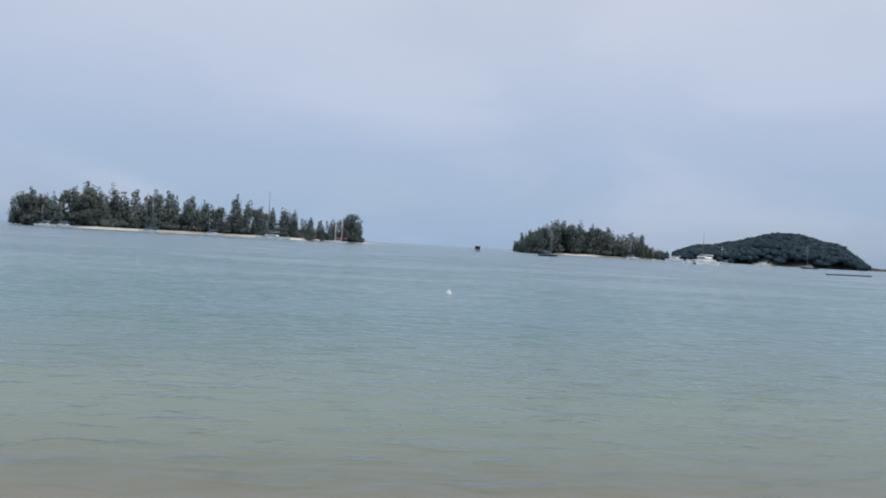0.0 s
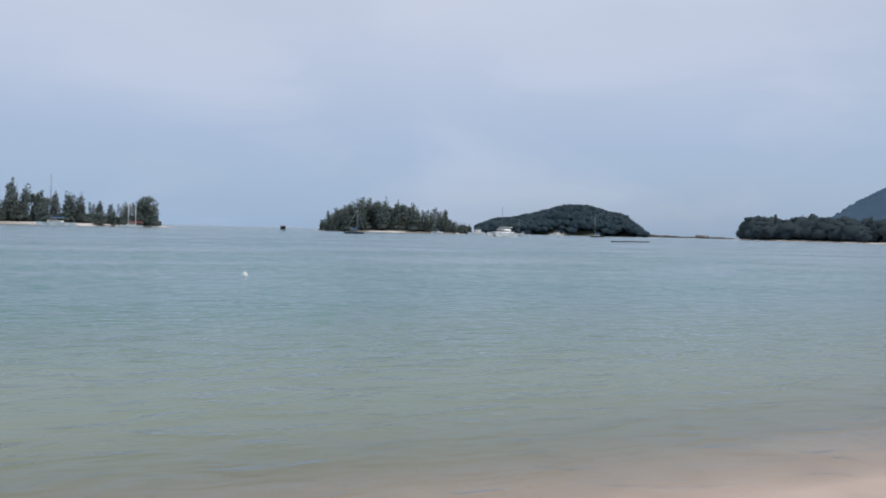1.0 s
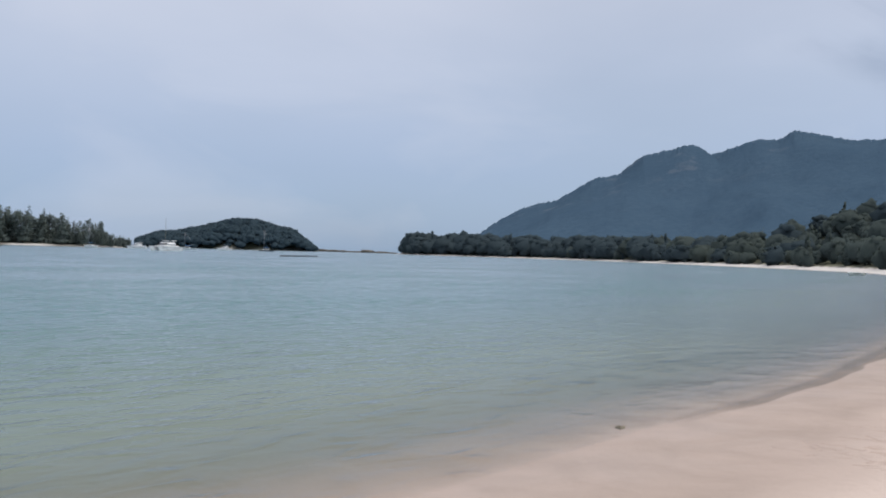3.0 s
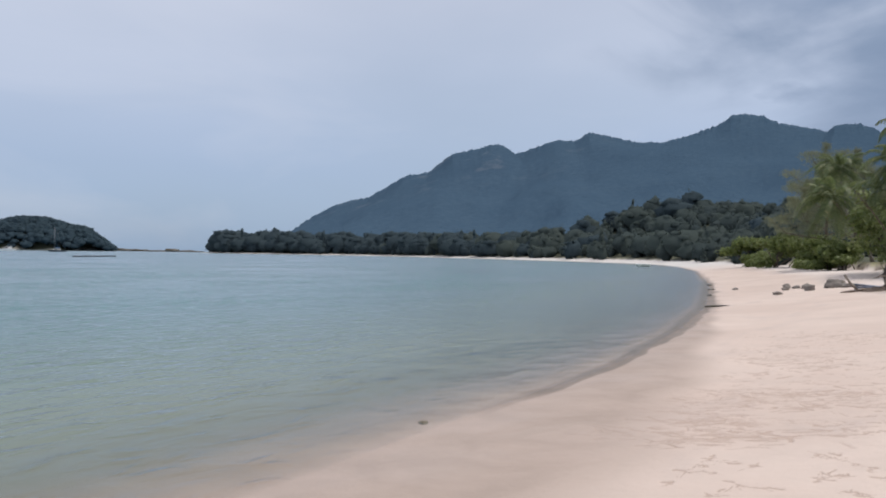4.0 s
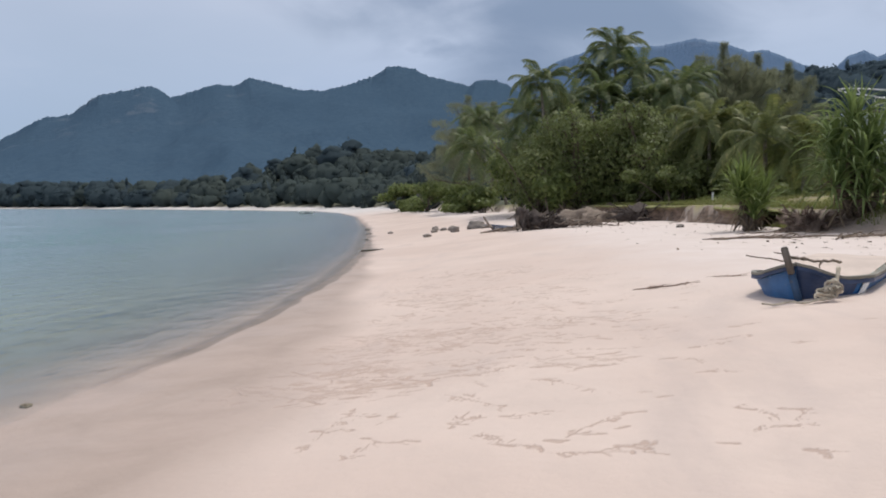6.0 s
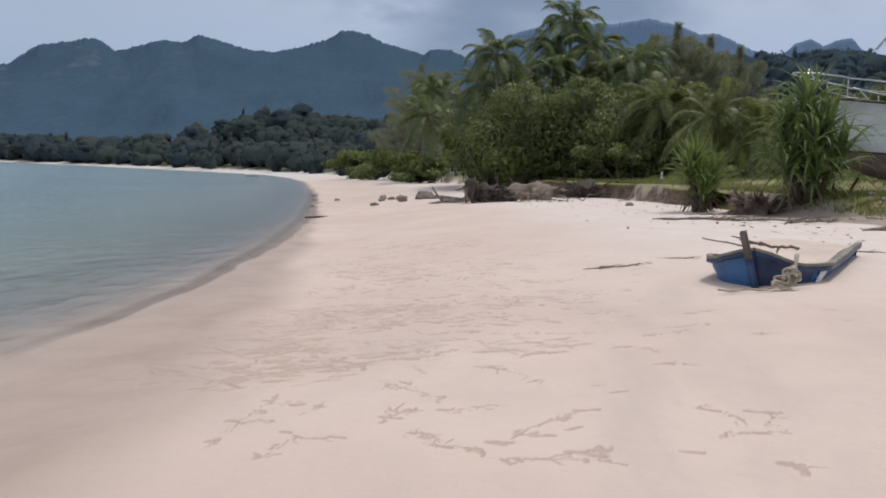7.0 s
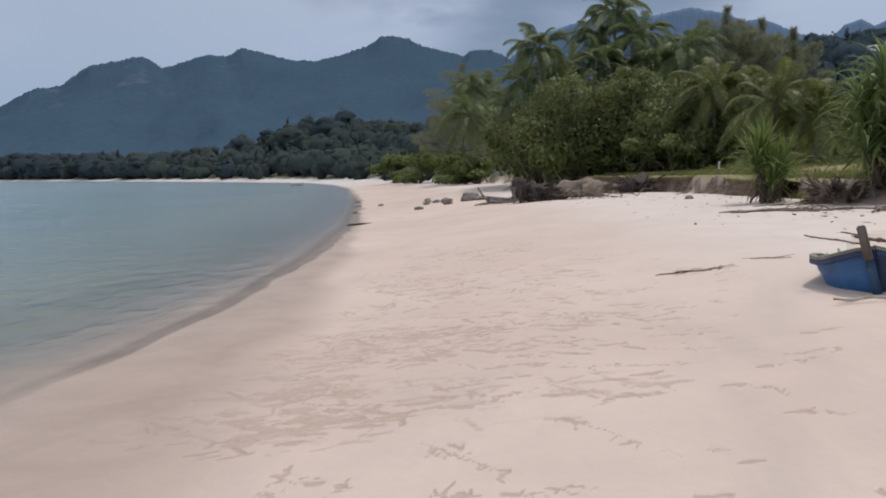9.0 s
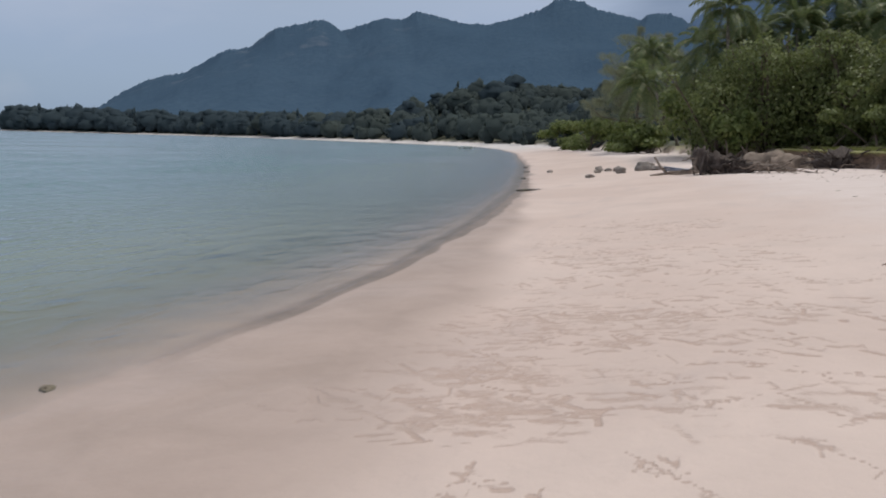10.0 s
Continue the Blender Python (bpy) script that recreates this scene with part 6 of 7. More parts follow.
    # pale broken bits between the stump and the bank
    for k in range(26):
        x, y = (r.uniform(42.0, 43.4), r.uniform(0.6, 2.2)) if k % 2 else (r.uniform(42.6, 43.6), r.uniform(-1.9, -0.9))
        z = r.uniform(0.04, 0.11)
        thing("stone", "pale broken stone among driftwood below the bank", "stone", pose(x, y, ground(x, y) + z * 0.3, 0, 0, r.uniform(0, 360)), "stones by the stump", me=lump((z, z * r.uniform(0.8, 1.8), z * 0.7), 200 + k, 2, 0.5, 1.4), material=M_RUBBLE)
    # grey rocks
    for x, y, sx, sy, sz, seed in ((46.6, 5.8, 0.45, 0.5, 0.36, 1), (45.0, 6.75, 0.22, 0.26, 0.24, 2), (33.2, -3.7, 0.14, 0.2, 0.1, 11), (41.8, -3.7, 0.16, 0.32, 0.12, 12), (47.5, 7.3, 0.2, 0.24, 0.2, 3), (48.2, 7.9, 0.16, 0.2, 0.14, 4), (47.2, 8.3, 0.15, 0.18, 0.11, 5), (43.0, 7.9, 0.2, 0.26, 0.14, 6), (46.0, 5.0, 0.35, 0.6, 0.16, 7), (52.0, 12.0, 0.14, 0.2, 0.1, 8), (49.5, 8.6, 0.18, 0.2, 0.12, 9), (52.5, 9.2, 0.2, 0.2, 0.12, 10)):
        thing("rock", "grey-brown weathered rock lying on pale sand", "rock", pose(x, y, ground(x, y) + sz * 0.35, 0, 0, seed * 40), "beach rocks", me=lump((sx, sy, sz * 0.85), seed, 3, 0.5, 1.3), material=M_ROCK)
    # the wet stone at the water's edge and the log and weed along it
    thing("rock", "small dark wet stone at the water's edge", "rock", pose(8.62, 5.30, -0.002, 0, 0, 20), me=lump((0.058, 0.055, 0.034), 31, 3, 0.6, 1.8), material=M_WETSTONE)
    branch("driftwood_log", "black waterlogged log at the water's edge", "driftwood", lay(33.9, 8.95, -62, 1.0, -0.01), 1.0, 0.045, 41, 1, 0.03, M_WETROCK)
    for k in range(3):
        x = 44.5 + k * 8.2 + r.normal(0, 0.9)
        y = float(np.interp(x, COAST[:, 0], COAST[:, 1])) - 0.25 + r.normal(0, 0.15)
        thing("rock", "low dark weedy rock along the waterline", "rock", pose(x, y, 0.03, 0, 0, r.uniform(0, 180)), "waterline rocks", me=lump((r.uniform(0.15, 0.3), r.uniform(0.10, 0.2), r.uniform(0.05, 0.09)), 50 + k, 2, 0.5, 1.5), material=M_WETROCK)
    # pale rubble on the slope under the yacht
    for k in range(110):
        x, y = r.uniform(22.6, 26.0) + (0.8 if k % 4 == 0 else 0), r.uniform(-12.5, -8.2)
        s = r.uniform(0.02, 0.075)
        thing("stone", "pale rubble stone on the grassy slope", "stone", pose(x, y, ground(x, y) + s * 0.2, 0, 0, r.uniform(0, 360)), "rubble stones", me=lump((s, s * r.uniform(0.7, 1.3), s * 0.7), 70 + k, 2, 0.4, 1.4), material=M_RUBBLE)
    for k, (x, y, s) in enumerate(((24.3, -9.8, 0.15), (24.9, -10.9, 0.18), (25.6, -9.3, 0.12))):
        thing("rock", "brown boulder on the slope below the yacht", "rock", pose(x, y, ground(x, y) + s * 0.2, 0, 0, 50 * k), "slope boulders", me=lump((s, s * 1.3, s * 0.8), 130 + k, 3, 0.4), material=M_ROCK)


M_CLOD = plain("eroded_tan_soil", (0.27, 0.215, 0.168), 0.95, 0, 0.4, 3, 0.05, (0.09, 0.065, 0.05))
M_WRECK = paint("faded_grey_blue_planks", (0.20, 0.22, 0.28), (0.3, 0.28, 0.26), 0.8, 0.6)
M_RUBBLE = plain("pale_rubble", (0.46, 0.40, 0.32), 0.9, 0, 0.35, 8, 0.02, (0.15, 0.13, 0.1))
driftwood_and_rocks()


# ---- boats ----
def hull_rows(L, B, sheer, keel, cuts, n=22, stern=0.75, full=0.45):
    """Cross sections of a round-bilged hull, bow at +x, with rows along every painted edge; also each row's band."""
    s = np.linspace(0, 1, n)
    X = L * (0.5 - s)
    beam = B / 2 * np.clip(np.sin(np.pi * np.clip(s * 0.62 + 0.02, 0, 1)) ** 0.85, 0.01, 1)
    beam = beam * (1 - (1 - stern) * smooth(s, 0.65, 1.0))
    top = sheer * (1 + 0.22 * (1 - s) ** 2 + 0.05 * s ** 2)
    bot = keel * np.sin(np.pi * np.clip(0.06 + 0.9 * s, 0, 1)) ** 0.5
    rake = 0.10 * L * (1 - smooth(s, 0, 0.35))
    marks = [0 * s] + [np.clip((c - bot) / (top - bot), 0.01 * (j + 1), 0.9) for j, c in enumerate(cuts)] + [0 * s + 1]
    levels, band = [marks[0]], []
    for j in range(len(marks) - 1):
        steps = 2 if 0 < j < len(marks) - 2 else 5
        for k in range(1, steps + 1):
            levels.append(marks[j] + (marks[j + 1] - marks[j]) * k / steps)
            band.append(j)
    V = [np.stack([X - rake * (1 - f), beam * f ** full, bot + (top - bot) * f], 1) for f in levels]
    return V, band, top, X, beam


def hull_meshes(L, B, sheer, keel, cuts, stern=0.75, full=0.45):
    """The shell in bands of paint, both sides joined by the transom."""
    V, band, top, X, beam = hull_rows(L, B, sheer, keel, cuts, stern=stern, full=full)
    n, rows = len(X), len(V)
    P = np.concatenate([np.concatenate(V), np.concatenate(V) * np.array([1, -1, 1])])
    groups = {}
    for k in range(rows - 1):
        F = groups.setdefault(band[k], [])
        for side in (0, rows * n):
            for i in range(n - 1):
                q = (side + k * n + i, side + k * n + i + 1, side + (k + 1) * n + i + 1, side + (k + 1) * n + i)
                F.append(q if side else q[::-1])
        a, b = k * n + n - 1, (k + 1) * n + n - 1
        F.append((a, b, b + rows * n, a + rows * n))
    out = []
    for g in sorted(groups):
        used = sorted({i for q in groups[g] for i in q})
        m = {u: i for i, u in enumerate(used)}
        out.append(mesh_of("hull", P[used], [tuple(m[i] for i in q) for q in groups[g]]))
    Vd, Fd = strip_between(np.stack([X, beam * 0.985, top - 0.03], 1), np.stack([X, -beam * 0.985, top - 0.03], 1))
    return out, mesh_of("deck", Vd, Fd), X, beam, top


M_GEL = paint("weathered_white_gelcoat", (0.58, 0.62, 0.64), (0.40, 0.41, 0.41), 0.4, 0.3, 1.5)
M_HULLWHITE = paint("clean_white_gelcoat", (0.80, 0.81, 0.82), (0.66, 0.66, 0.65), 0.35, 0.2, 1.0)
M_BOOT = paint("black_boot_stripe", (0.02, 0.025, 0.03), (0.08, 0.08, 0.08), 0.5)
M_ANTIF = paint("faded_red_antifouling", (0.21, 0.145, 0.14), (0.26, 0.22, 0.21), 0.8, 0.6, 2.0)
M_TOE = paint("brown_wooden_toe_rail", (0.07, 0.045, 0.035), (0.12, 0.10, 0.08), 0.6)
M_STEEL = plain("stainless_tube", (0.62, 0.63, 0.64), 0.3, 0.9, 0.1, 10, 0.002)
M_GLASSY = plain("dark_cabin_window", (0.02, 0.025, 0.03), 0.1, 0, 0.2, 3, 0.001)
M_RED = paint("faded_red_canvas", (0.32, 0.06, 0.05), (0.35, 0.2, 0.15), 0.8)
M_MAST = plain("grey_alloy_mast", (0.17, 0.18, 0.20), 0.5, 0.3, 0.15, 4, 0.002)
M_HULLDARK = paint("dark_hull_paint", (0.03, 0.04, 0.055), (0.1, 0.1, 0.1), 0.5)


def beached_yacht():
    """A sailing yacht laid up on the grass, broadside to the beach, bow towards the sea."""
    cx, cy = 29.5, -13.45
    z0 = ground(28.5, -12.5)
    t = thing("beached_yacht", "weathered white sailing yacht laid up on the grass", "yacht", pose(cx, cy, 2.94, 1.5, -2.2, 106))
    hull, deck, X, beam, top = hull_meshes(11.8, 3.3, 1.25, -0.85, (-0.03, 0.03), 0.8)
    for me, mat, label in zip(hull, (M_ANTIF, M_BOOT, M_GEL), ("faded red-brown antifouled bottom", "black boot stripe", "weathered white topsides")):
        part("hull", me, mat, t, label)
    part("deck", solid(deck, 0.03), M_GEL, t)
    for sg in (1, -1):
        part("toe_rail", mesh_of("toe_rail", *tube(np.stack([X, sg * beam, top + 0.03], 1), 0.045, 6)), M_TOE, t, "brown wooden toe rail")
    # keel down to the ground, with props
    kz = z0 - 3.0
    part("keel", mesh_of("keel", *block((3.4, 0.3, 0.5), (0.2, 0, min(kz + 0.2, -0.75)), 0.05)), M_ANTIF, t)
    part("rudder", mesh_of("rudder", *block((0.5, 0.09, 1.1), (-4.8, 0, -0.75), 0.03)), M_ANTIF, t)
    for a in (-2.6, 2.4):
        for sg in (1, -1):
            part("prop", mesh_of("prop", *tube([(a, sg * 2.0, kz), (a, sg * 1.2, -0.1)], 0.05, 6)), M_DARKWOOD, t, "wooden shoring prop")
    # cabin
    s = np.linspace(0, 1, 12)
    cabx = 3.0 - 6.2 * s
    half = 0.95 * np.sin(np.pi * (0.22 + 0.6 * s)) ** 0.5
    ch = 0.85 * smooth(s, 0, 0.2) + 0.02
    rows = [np.stack([cabx, half, 0 * s + 1.32], 1), np.stack([cabx, half * 0.86, 1.32 + ch], 1), np.stack([cabx, half * 0.5, 1.40 + ch], 1), np.stack([cabx, half * 0, 1.43 + ch], 1)]
    rows += [r_ * np.array([1, -1, 1]) for r_ in rows[2::-1]]
    n = 12
    V = np.concatenate(rows)
    F = [(k * n + i, k * n + i + 1, (k + 1) * n + i + 1, (k + 1) * n + i) for k in range(6) for i in range(n - 1)] + [tuple(k * n + n - 1 for k in range(7))]
    cabin = part("cabin", mesh_of("cabin", V, F), M_WHITE, t, "white cabin trunk")
    for a in (1.0, 0.0, -1.2):
        for sg in (1, -1):
            part("window", mesh_of("window", *block((0.62, 0.03, 0.2), (a, sg * 0.91, 1.64), 0.01)), M_GLASSY, cabin, "dark cabin window")
    # rails: pulpit, stanchions, two life lines a side
    def edge(a):
        return float(np.interp(-a, -X, beam)) - 0.06, float(np.interp(-a, -X, top))
    posts = [4.6, 2.4, 0.2, -2.2, -4.8]
    for sg in (1, -1):
        for a in posts:
            b, z = edge(a)
            part("stanchion", mesh_of("stanchion", *tube([(a, sg * b, z), (a, sg * b, z + 0.66)], 0.012, 6)), M_STEEL, t)
        b, z = edge(3.2)
        part("stanchion", mesh_of("stanchion", *tube([(3.2, sg * b, z + 0.64), (2.3, sg * (b + 0.1), z)], 0.016, 6)), M_STEEL, t, "slanting brace of the rail")
        for h in (0.36, 0.66):
            P = np.array([(a, sg * edge(a)[0], edge(a)[1] + h) for a in posts])
            part("guard_rail", mesh_of("guard_rail", *tube(P, 0.021 if h > 0.5 else 0.012, 6)), M_STEEL, t, "white tubular guard rail")
    b, z = edge(4.6)
    a = np.linspace(-1, 1, 13)
    P = np.stack([4.6 + 1.5 * np.cos(a * math.pi / 2), b * np.sin(a * math.pi / 2), z + 0.68 + 0.06 * np.cos(a * math.pi / 2)], 1)
    part("pulpit", mesh_of("pulpit", *tube(P, 0.024, 7)), M_STEEL, t, "bow pulpit rail")
    for sg in (1, -1):
        part("stanchion", mesh_of("stanchion", *tube([(5.75, sg * 0.2, 1.6 + 0.72), (5.2, sg * 0.3, 1.6)], 0.016, 6)), M_STEEL, t)
    return t


beached_yacht()


def anchored_sailboat(az, dist, heading, L, mast, label, hull_mat, masts=1, cabin=True, canvas=None, lean=0.0):
    x, y = polar(az, dist)
    t = thing("sailboat", label, "sailboat", pose(x, y, 0.0, lean, 0, heading), "anchored sailboats")
    hull, deck, X, beam, top = hull_meshes(L, L * 0.3, L * 0.085, -L * 0.04, (0.02,), 0.8, 0.16)
    for me, mat, lab in zip(hull, (M_ANTIF, hull_mat), ("bottom paint", "")):
        part("hull", me, mat, t, lab)
    part("deck", solid(deck, 0.04), M_WHITE, t)
    z = L * 0.085
    if cabin:
        house = part("cabin", mesh_of("cabin", *block((L * 0.38, L * 0.17, L * 0.06), (0, 0, z + L * 0.025), L * 0.015)), M_WHITE, t, "low white cabin")
        part("window", mesh_of("window", *block((L * 0.26, L * 0.174, L * 0.02), (0, 0, z + L * 0.035), 0.01)), M_GLASSY, house, "dark window band")
    for k in range(masts):
        a = L * (0.12 - 0.32 * k)
        h = mast * (1 - 0.12 * k)
        spar = part("mast", mesh_of("mast", *tube([(a, 0, z), (a, 0, h)], [0.17, 0.12], 7)), M_MAST if canvas is None else M_WHITE, t, "tall bare mast")
        part("boom", mesh_of("boom", *tube([(a, 0, z + L * 0.12), (a - L * 0.34, 0, z + L * 0.125)], 0.1, 6)), M_STEEL, spar)
        part("furled_sail", mesh_of("furled_sail", *tube(wander((a - 0.1, 0, z + L * 0.14), (a - L * 0.33, 0, z + L * 0.145), 8, np.random.default_rng(k), 0.05), 0.2, 7)), canvas or M_BLUE, spar, "furled sail under its cover")
        for tip in ((L * 0.49, 0, z * 1.2), (-L * 0.48, 0, z), (a, beam.max(), z), (a, -beam.max(), z)):
            part("stay", mesh_of("stay", *tube([(a, 0, h * 0.97), tip], 0.02, 3)), M_STEEL, spar)
    return t


anchored_sailboat(4.9, 372, 172, 16, 21.5, "white sloop with a tall mast at anchor off the islet", M_HULLWHITE)
anchored_sailboat(13.0, 415, 165, 10, 19.0, "pale ketch at anchor before the wooded islet", M_HULLWHITE, 2)
anchored_sailboat(0.4, 405, 200, 10.5, 11.5, "small white two-masted schooner with red sail covers", M_HULLWHITE, 2, True, M_RED)
anchored_sailboat(19.2, 425, 170, 11, 10.5, "small white sloop near the islet's beach", M_HULLWHITE)
anchored_sailboat(18.1, 425, 175, 12, 12.5, "small white yacht with a bare mast", M_HULLWHITE)
anchored_sailboat(8.9, 420, 178, 12, 9.0, "low white cruising yacht by the islet's beach", M_HULLWHITE)
anchored_sailboat(-14.5, 302, 10, 8, 9.5, "small dark-hulled sloop at anchor", M_HULLDARK, 1, False)
anchored_sailboat(-20.2, 470, 100, 11, 11.5, "white sloop moored beside the middle islet", M_HULLWHITE)
anchored_sailboat(-26.2, 520, 160, 11, 11.0, "white yacht at anchor before the wooded island", M_HULLWHITE)
anchored_sailboat(-31.4, 610, 170, 12, 16.0, "dark-hulled yacht before the wooded island", M_HULLDARK)


def motor_yacht(az, dist, heading, L, label, mast=0.0):
    x, y = polar(az, dist)
    t = thing("motor_yacht", label, "motor boat", pose(x, y, 0, 0, 0, heading), "motor boats")
    for sg in (1, -1):
        hull, deck, X, beam, top = hull_meshes(L, L * 0.14, L * 0.12, -L * 0.04, (0.02,), 0.9, 0.16)
        for me, mat in zip(hull, (M_BOOT, M_HULLWHITE)):
            part("hull", me, mat, t, "white catamaran hull" if mat is M_HULLWHITE else "dark waterline", pose(0, sg * L * 0.17, 0))
    part("bridge_deck", mesh_of("bridge_deck", *block((L * 0.62, L * 0.46, L * 0.06), (-L * 0.06, 0, L * 0.135), L * 0.02)), M_HULLWHITE, t)
    saloon = part("saloon", mesh_of("saloon", *block((L * 0.4, L * 0.36, L * 0.11), (-L * 0.08, 0, L * 0.21), L * 0.03)), M_HULLWHITE, t, "white saloon")
    part("window", mesh_of("window", *block((L * 0.405, L * 0.34, L * 0.04), (-L * 0.08, 0, L * 0.22), 0.02)), M_GLASSY, saloon, "dark window band")
    part("canopy", mesh_of("canopy", *block((L * 0.34, L * 0.32, L * 0.02), (-L * 0.16, 0, L * 0.31), L * 0.008)), M_HULLWHITE, t)
    if mast:
        part("mast", mesh_of("mast", *tube([(0, 0, L * 0.2), (0, 0, mast)], [0.09, 0.06], 6)), M_RAIL, t)
    return t


motor_yacht(-24.85, 345, 200, 13, "white catamaran at anchor in the bay", 13.0)
motor_yacht(-28.6, 620, 175, 10, "small white motor boat before the wooded island")
motor_yacht(-23.0, 520, 165, 11, "white launch moored off the middle islet")


def cargo_launch():
    """The squat dark launch that lies in the gap between the islets."""
    x, y = polar(-9.5, 370)
    t = thing("ferry_launch", "squat covered launch with pale hull and dark cabin", "boat", pose(x, y, 0, 0, 0, 80))
    hull, deck, X, beam, top = hull_meshes(7.5, 2.8, 0.8, -0.3, (0.02,), 0.9)
    for me, mat in zip(hull, (M_BOOT, M_GEL)):
        part("hull", me, mat, t)
    part("deck", solid(deck, 0.04), M_RAIL, t)
    part("roof", mesh_of("roof", *block((4.2, 2.7, 0.22), (-0.4, 0, 2.35), 0.06)), M_RED, t, "dark reddish canopy roof")
    for a in (-2.2, 1.4):
        for sg in (1, -1):
            part("post", mesh_of("post", *tube([(a, sg * 1.05, 0.7), (a, sg * 1.05, 2.3)], 0.07, 6)), M_DARKWOOD, t)
    part("wheelhouse", mesh_of("wheelhouse", *block((2.2, 2.0, 1.5), (-0.6, 0, 1.45), 0.08)), M_HULLDARK, t)
    return t


cargo_launch()


def small_floats():
    x, y = 4.3, 32.06
    t = thing("buoy", "small white float on the calm sea", "buoy", pose(x, y, 0.03))
    part("float", lump((0.11, 0.11, 0.13), 3, 3, 0.05), M_WHITE, t)
    part("eye", mesh_of("eye", *tube([(0.03 * math.cos(a), 0, 0.16 + 0.03 * math.sin(a)) for a in np.linspace(0, 6.28, 12)], 0.008, 5)), M_STEEL, t)
    a, b = np.array([119.0, 187.0]), np.array([141.5, 202.0])
    t = thing("floating_boom", "low dark line of mooring floats on the water", "float line", pose(*a, 0.0))
    L = float(np.linalg.norm(b - a))
    turn = math.degrees(math.atan2(*(b - a)[::-1]))
    for k in range(18):
        me = mesh_of("float", *tube([(-0.7, 0, 0.03), (-0.62, 0, 0.13), (0.62, 0, 0.13), (0.7, 0, 0.03)], [0.08, 0.24, 0.24, 0.08], 9)) if k == 0 else me
        part("float", me, M_HULLDARK, t, m=pose(*((b - a) * (k + 0.5) / 18), 0.0, 0, 0, turn + (k % 3 - 1) * 3))
    # two white dinghies drawn up where the beach curves away
    for x, y, turn in ((171, 60.5, 30), (176.5, 61.2, 75)):
        t = thing("dinghy", "small white dinghy at the far waterline", "boat", pose(x, y, 0.06, 0, 0, turn), "far dinghies")
        hull, deck, *_ = hull_meshes(3.2, 1.4, 0.5, -0.1, (), 0.9)
        part("hull", hull[0], M_WHITE, t)
        part("deck", solid(deck, 0.03), M_WHITE, t)
        part("thwart", mesh_of("thwart", *block((0.3, 1.0, 0.04), (0, 0, 0.5), 0.01)), M_RAIL, t)
    x, y = polar(-98.4, 46.5)
    t = thing("marker_post", "short white marker post on the grass", "post", pose(x, y, ground(x, y) - 0.02, 2, 0, 0))
    part("post", mesh_of("post", *block((0.09, 0.09, 0.55), (0, 0, 0.27), 0.01)), M_WHITE, t)
    part("cap", mesh_of("cap", *block((0.12, 0.12, 0.04), (0, 0, 0.56), 0.01)), M_WHITE, t)
    # low rocks awash between the wooded island and the headland
    r = np.random.default_rng(8)
    for k, (az, w, h) in enumerate(((-35.4, 20, 3.6), (-36.3, 15, 2.8), (-37.4, 22, 2.0), (-38.3, 12, 4.6), (-39.4, 18, 2.2), (-40.0, 10, 1.6))):
        x, y = polar(az, 1350)
        thing("islet_rock", "low dark rock awash off the headland", "rock", pose(x, y, 0.3, 0, 0, az), "awash rocks", me=lump((w, 6, h), 160 + k, 3, 0.45, 1.6), material=M_WETROCK)


small_floats()


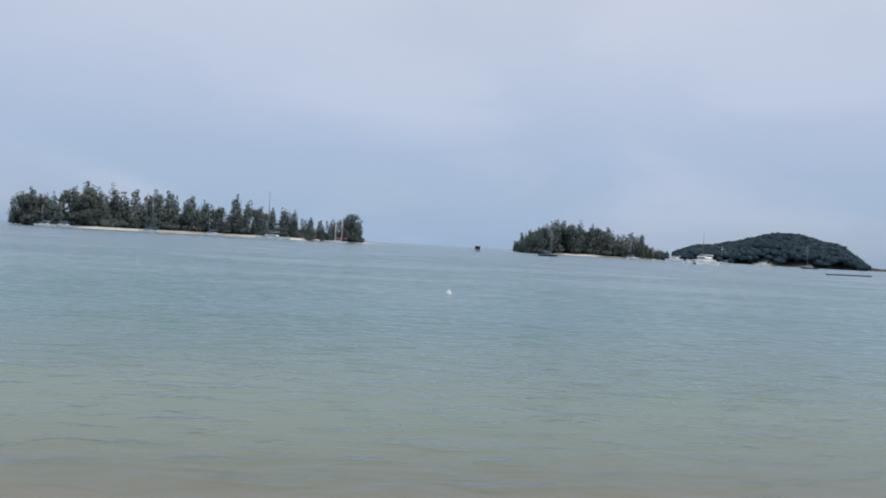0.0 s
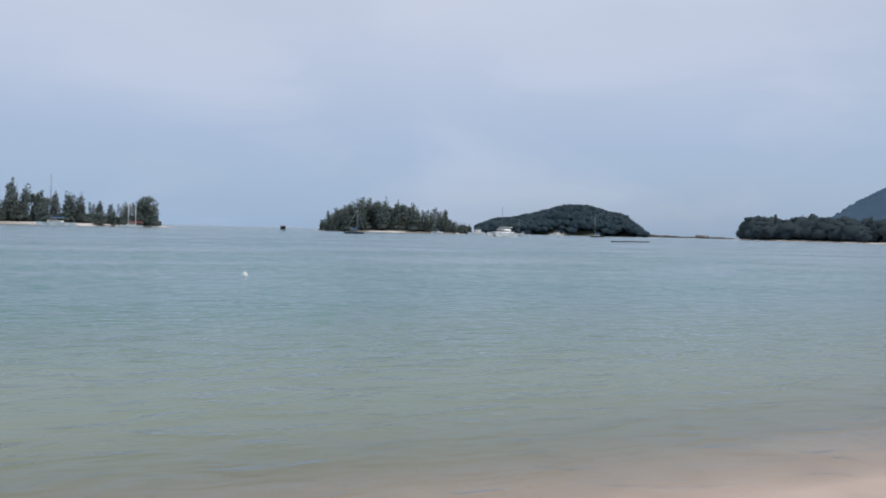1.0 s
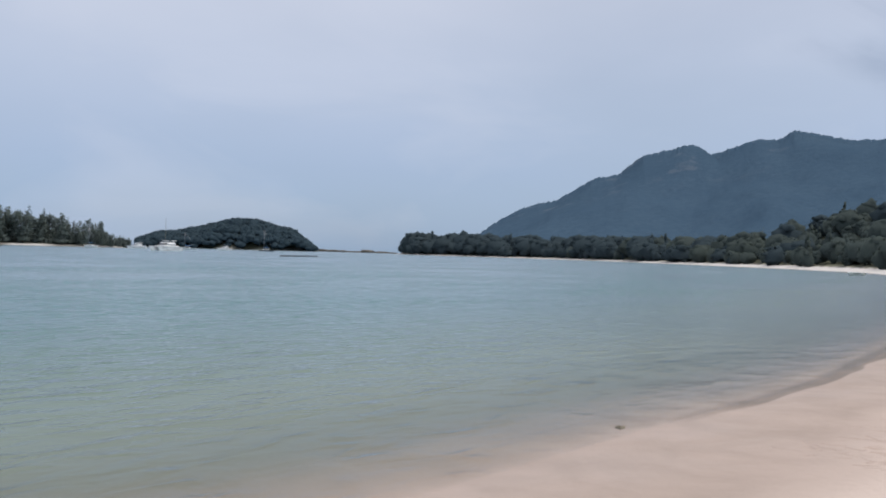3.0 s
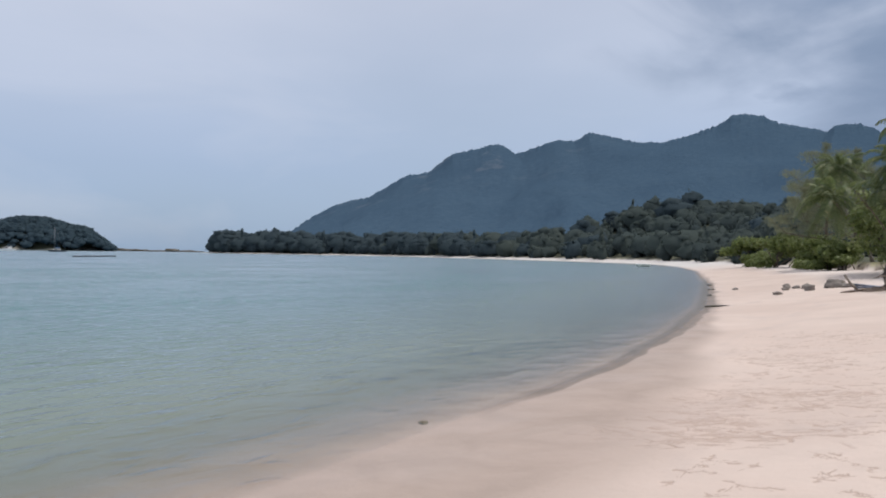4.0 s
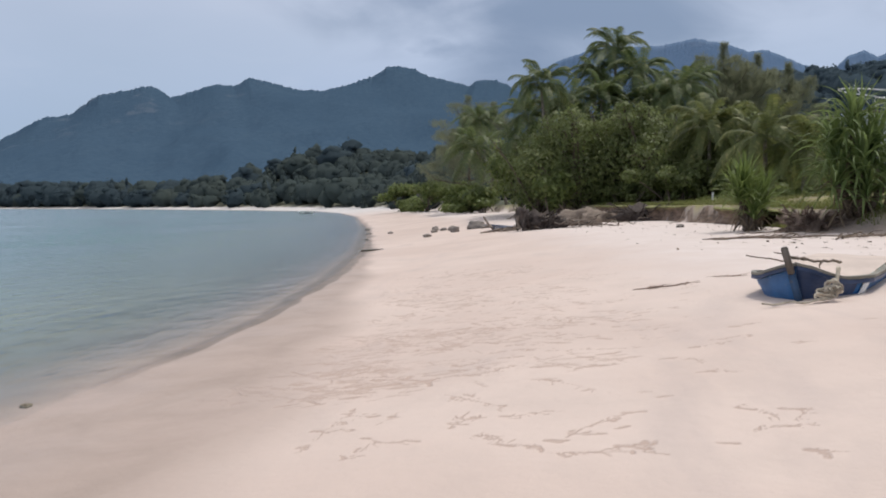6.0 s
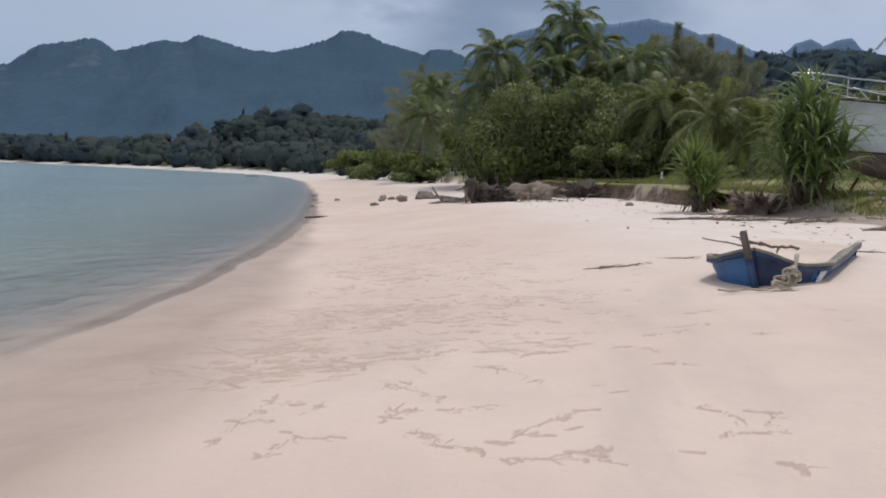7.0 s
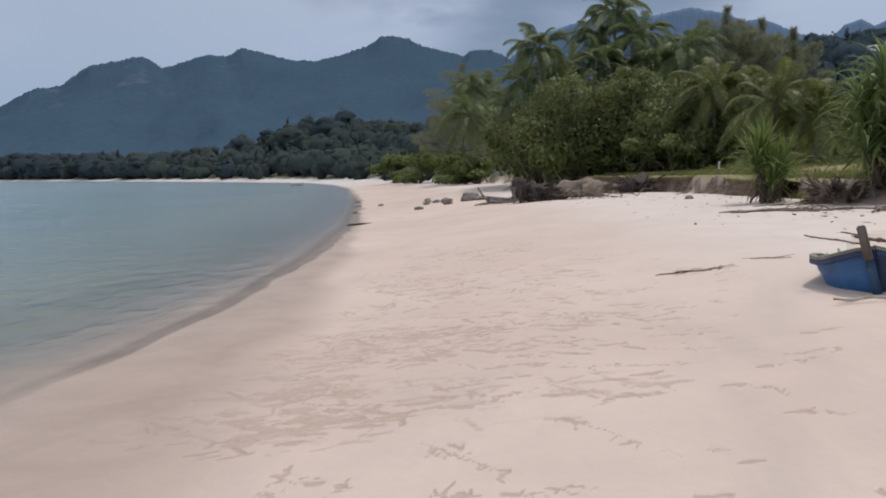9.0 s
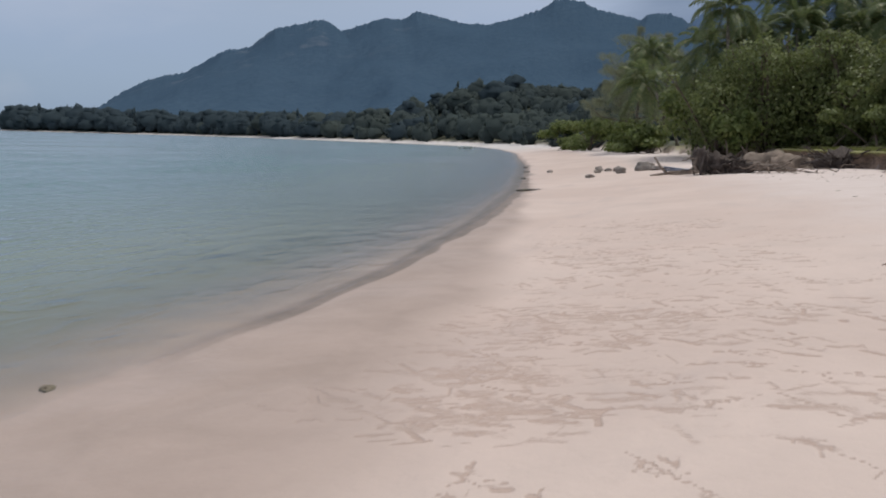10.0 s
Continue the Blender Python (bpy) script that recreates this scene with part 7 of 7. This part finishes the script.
# ---- loose stuff ----
def grass_and_litter():
    r = np.random.default_rng(17)
    # tufts along the top of the bank and over the slope
    x = np.concatenate([r.uniform(22, 75, 60000), r.uniform(22, 48, 60000)])
    off = np.concatenate([r.exponential(3.0, 60000), r.exponential(2.2, 60000)])
    s, X, Y, nx, ny = coast_points(-62, 40, 0.5)
    k = np.clip(np.searchsorted(X, x), 0, len(X) - 1)
    px = X[k] + nx[k] * (berm_line(x) + 0.35 + off)
    py = Y[k] + ny[k] * (berm_line(x) + 0.35 + off)
    keep = np.array([noise.noise((a * 0.6, b * 0.6, 2)) > -0.22 for a, b in zip(px, py)]) & (px > 21)
    sx, sy = r.uniform(21.5, 29.5, 15000), r.uniform(-14, -5, 15000)
    sbd = shore_distance(sx, sy) - berm_line(sx)
    rough = (sbd > 0.9) & (sbd < 8)
    px, py = np.concatenate([px[keep][:40000], sx[rough]]), np.concatenate([py[keep][:40000], sy[rough]])
    pz = ground_height(px, py)
    n = len(px)
    h = r.uniform(0.05, 0.20, n)
    a = r.uniform(0, 2 * np.pi, n)
    w = 0.012
    lean = r.normal(0, 0.35, (n, 2)) * h[:, None]
    base = np.stack([px, py, pz - 0.01], 1)
    side = np.stack([np.cos(a) * w, np.sin(a) * w, 0 * a], 1)
    tip = base + np.stack([lean[:, 0], lean[:, 1], h], 1)
    V = np.stack([base - side, base + side, tip + side * 0.2, tip - side * 0.2], 1).reshape(-1, 3)
    thing("grass", "short yellow-green grass along the top of the bank", "grass", kind="stuff", me=grid_mesh("grass", V, np.arange(4 * n).reshape(n, 4)), material=M_GRASS)
    # low growth under the trees
    m = 26000
    k = r.integers(0, len(X), m)
    off = berm_line(X[k]) + 5.0 + r.gamma(2.0, 3.2, m)
    ux, uy = X[k] + nx[k] * off + r.normal(0, 0.5, m), Y[k] + ny[k] * off + r.normal(0, 0.5, m)
    tall = np.array([0.75 + 0.75 * noise.noise((p * 0.35, q * 0.35, 6)) for p, q in zip(ux, uy)]) * np.clip((off - berm_line(X[k]) - 4) / 5, 0.15, 1)
    keep = (ux > 33) & (tall > 0.1)
    P = np.stack([ux, uy, ground_height(ux, uy) + tall * r.random(m) ** 0.7], 1)[keep]
    V, F = leaves(P, 0.26, r, 0.5, -0.2)
    thing("undergrowth", "low tangled green undergrowth beneath the beach trees", "undergrowth", kind="stuff", me=grid_mesh("undergrowth", V, F), material=M_BROAD)
    # dry leaves and twigs in the wrack line
    m = 560
    wx = r.uniform(14, 62, m)
    k = np.clip(np.searchsorted(X, wx), 0, len(X) - 1)
    off = np.where(r.random(m) < 0.65, r.normal(12.9, 0.9, m), r.normal(10.6, 1.0, m)) - np.where(wx > 34, 0.8, 0)
    px, py = X[k] + nx[k] * off, Y[k] + ny[k] * off
    pz = ground_height(px, py) + 0.012
    d = np.stack([np.cos(t_ := r.uniform(0, 6.28, m)), np.sin(t_), r.normal(0, 0.15, m)], 1)
    sz = r.uniform(0.03, 0.10, m)[:, None]
    sd = np.stack([-d[:, 1], d[:, 0], r.normal(0, 0.3, m)], 1) * r.uniform(0.15, 0.5, m)[:, None]
    c = np.stack([px, py, pz], 1)
    V = np.stack([c - d * sz, c + sd * sz, c + d * sz, c - sd * sz], 1).reshape(-1, 3)
    thing("leaf_litter", "dry brown leaves and twigs scattered on the upper beach", "leaf litter", kind="stuff", me=grid_mesh("leaf_litter", V, np.arange(4 * m).reshape(m, 4)), material=M_LITTER)


grass_and_litter()
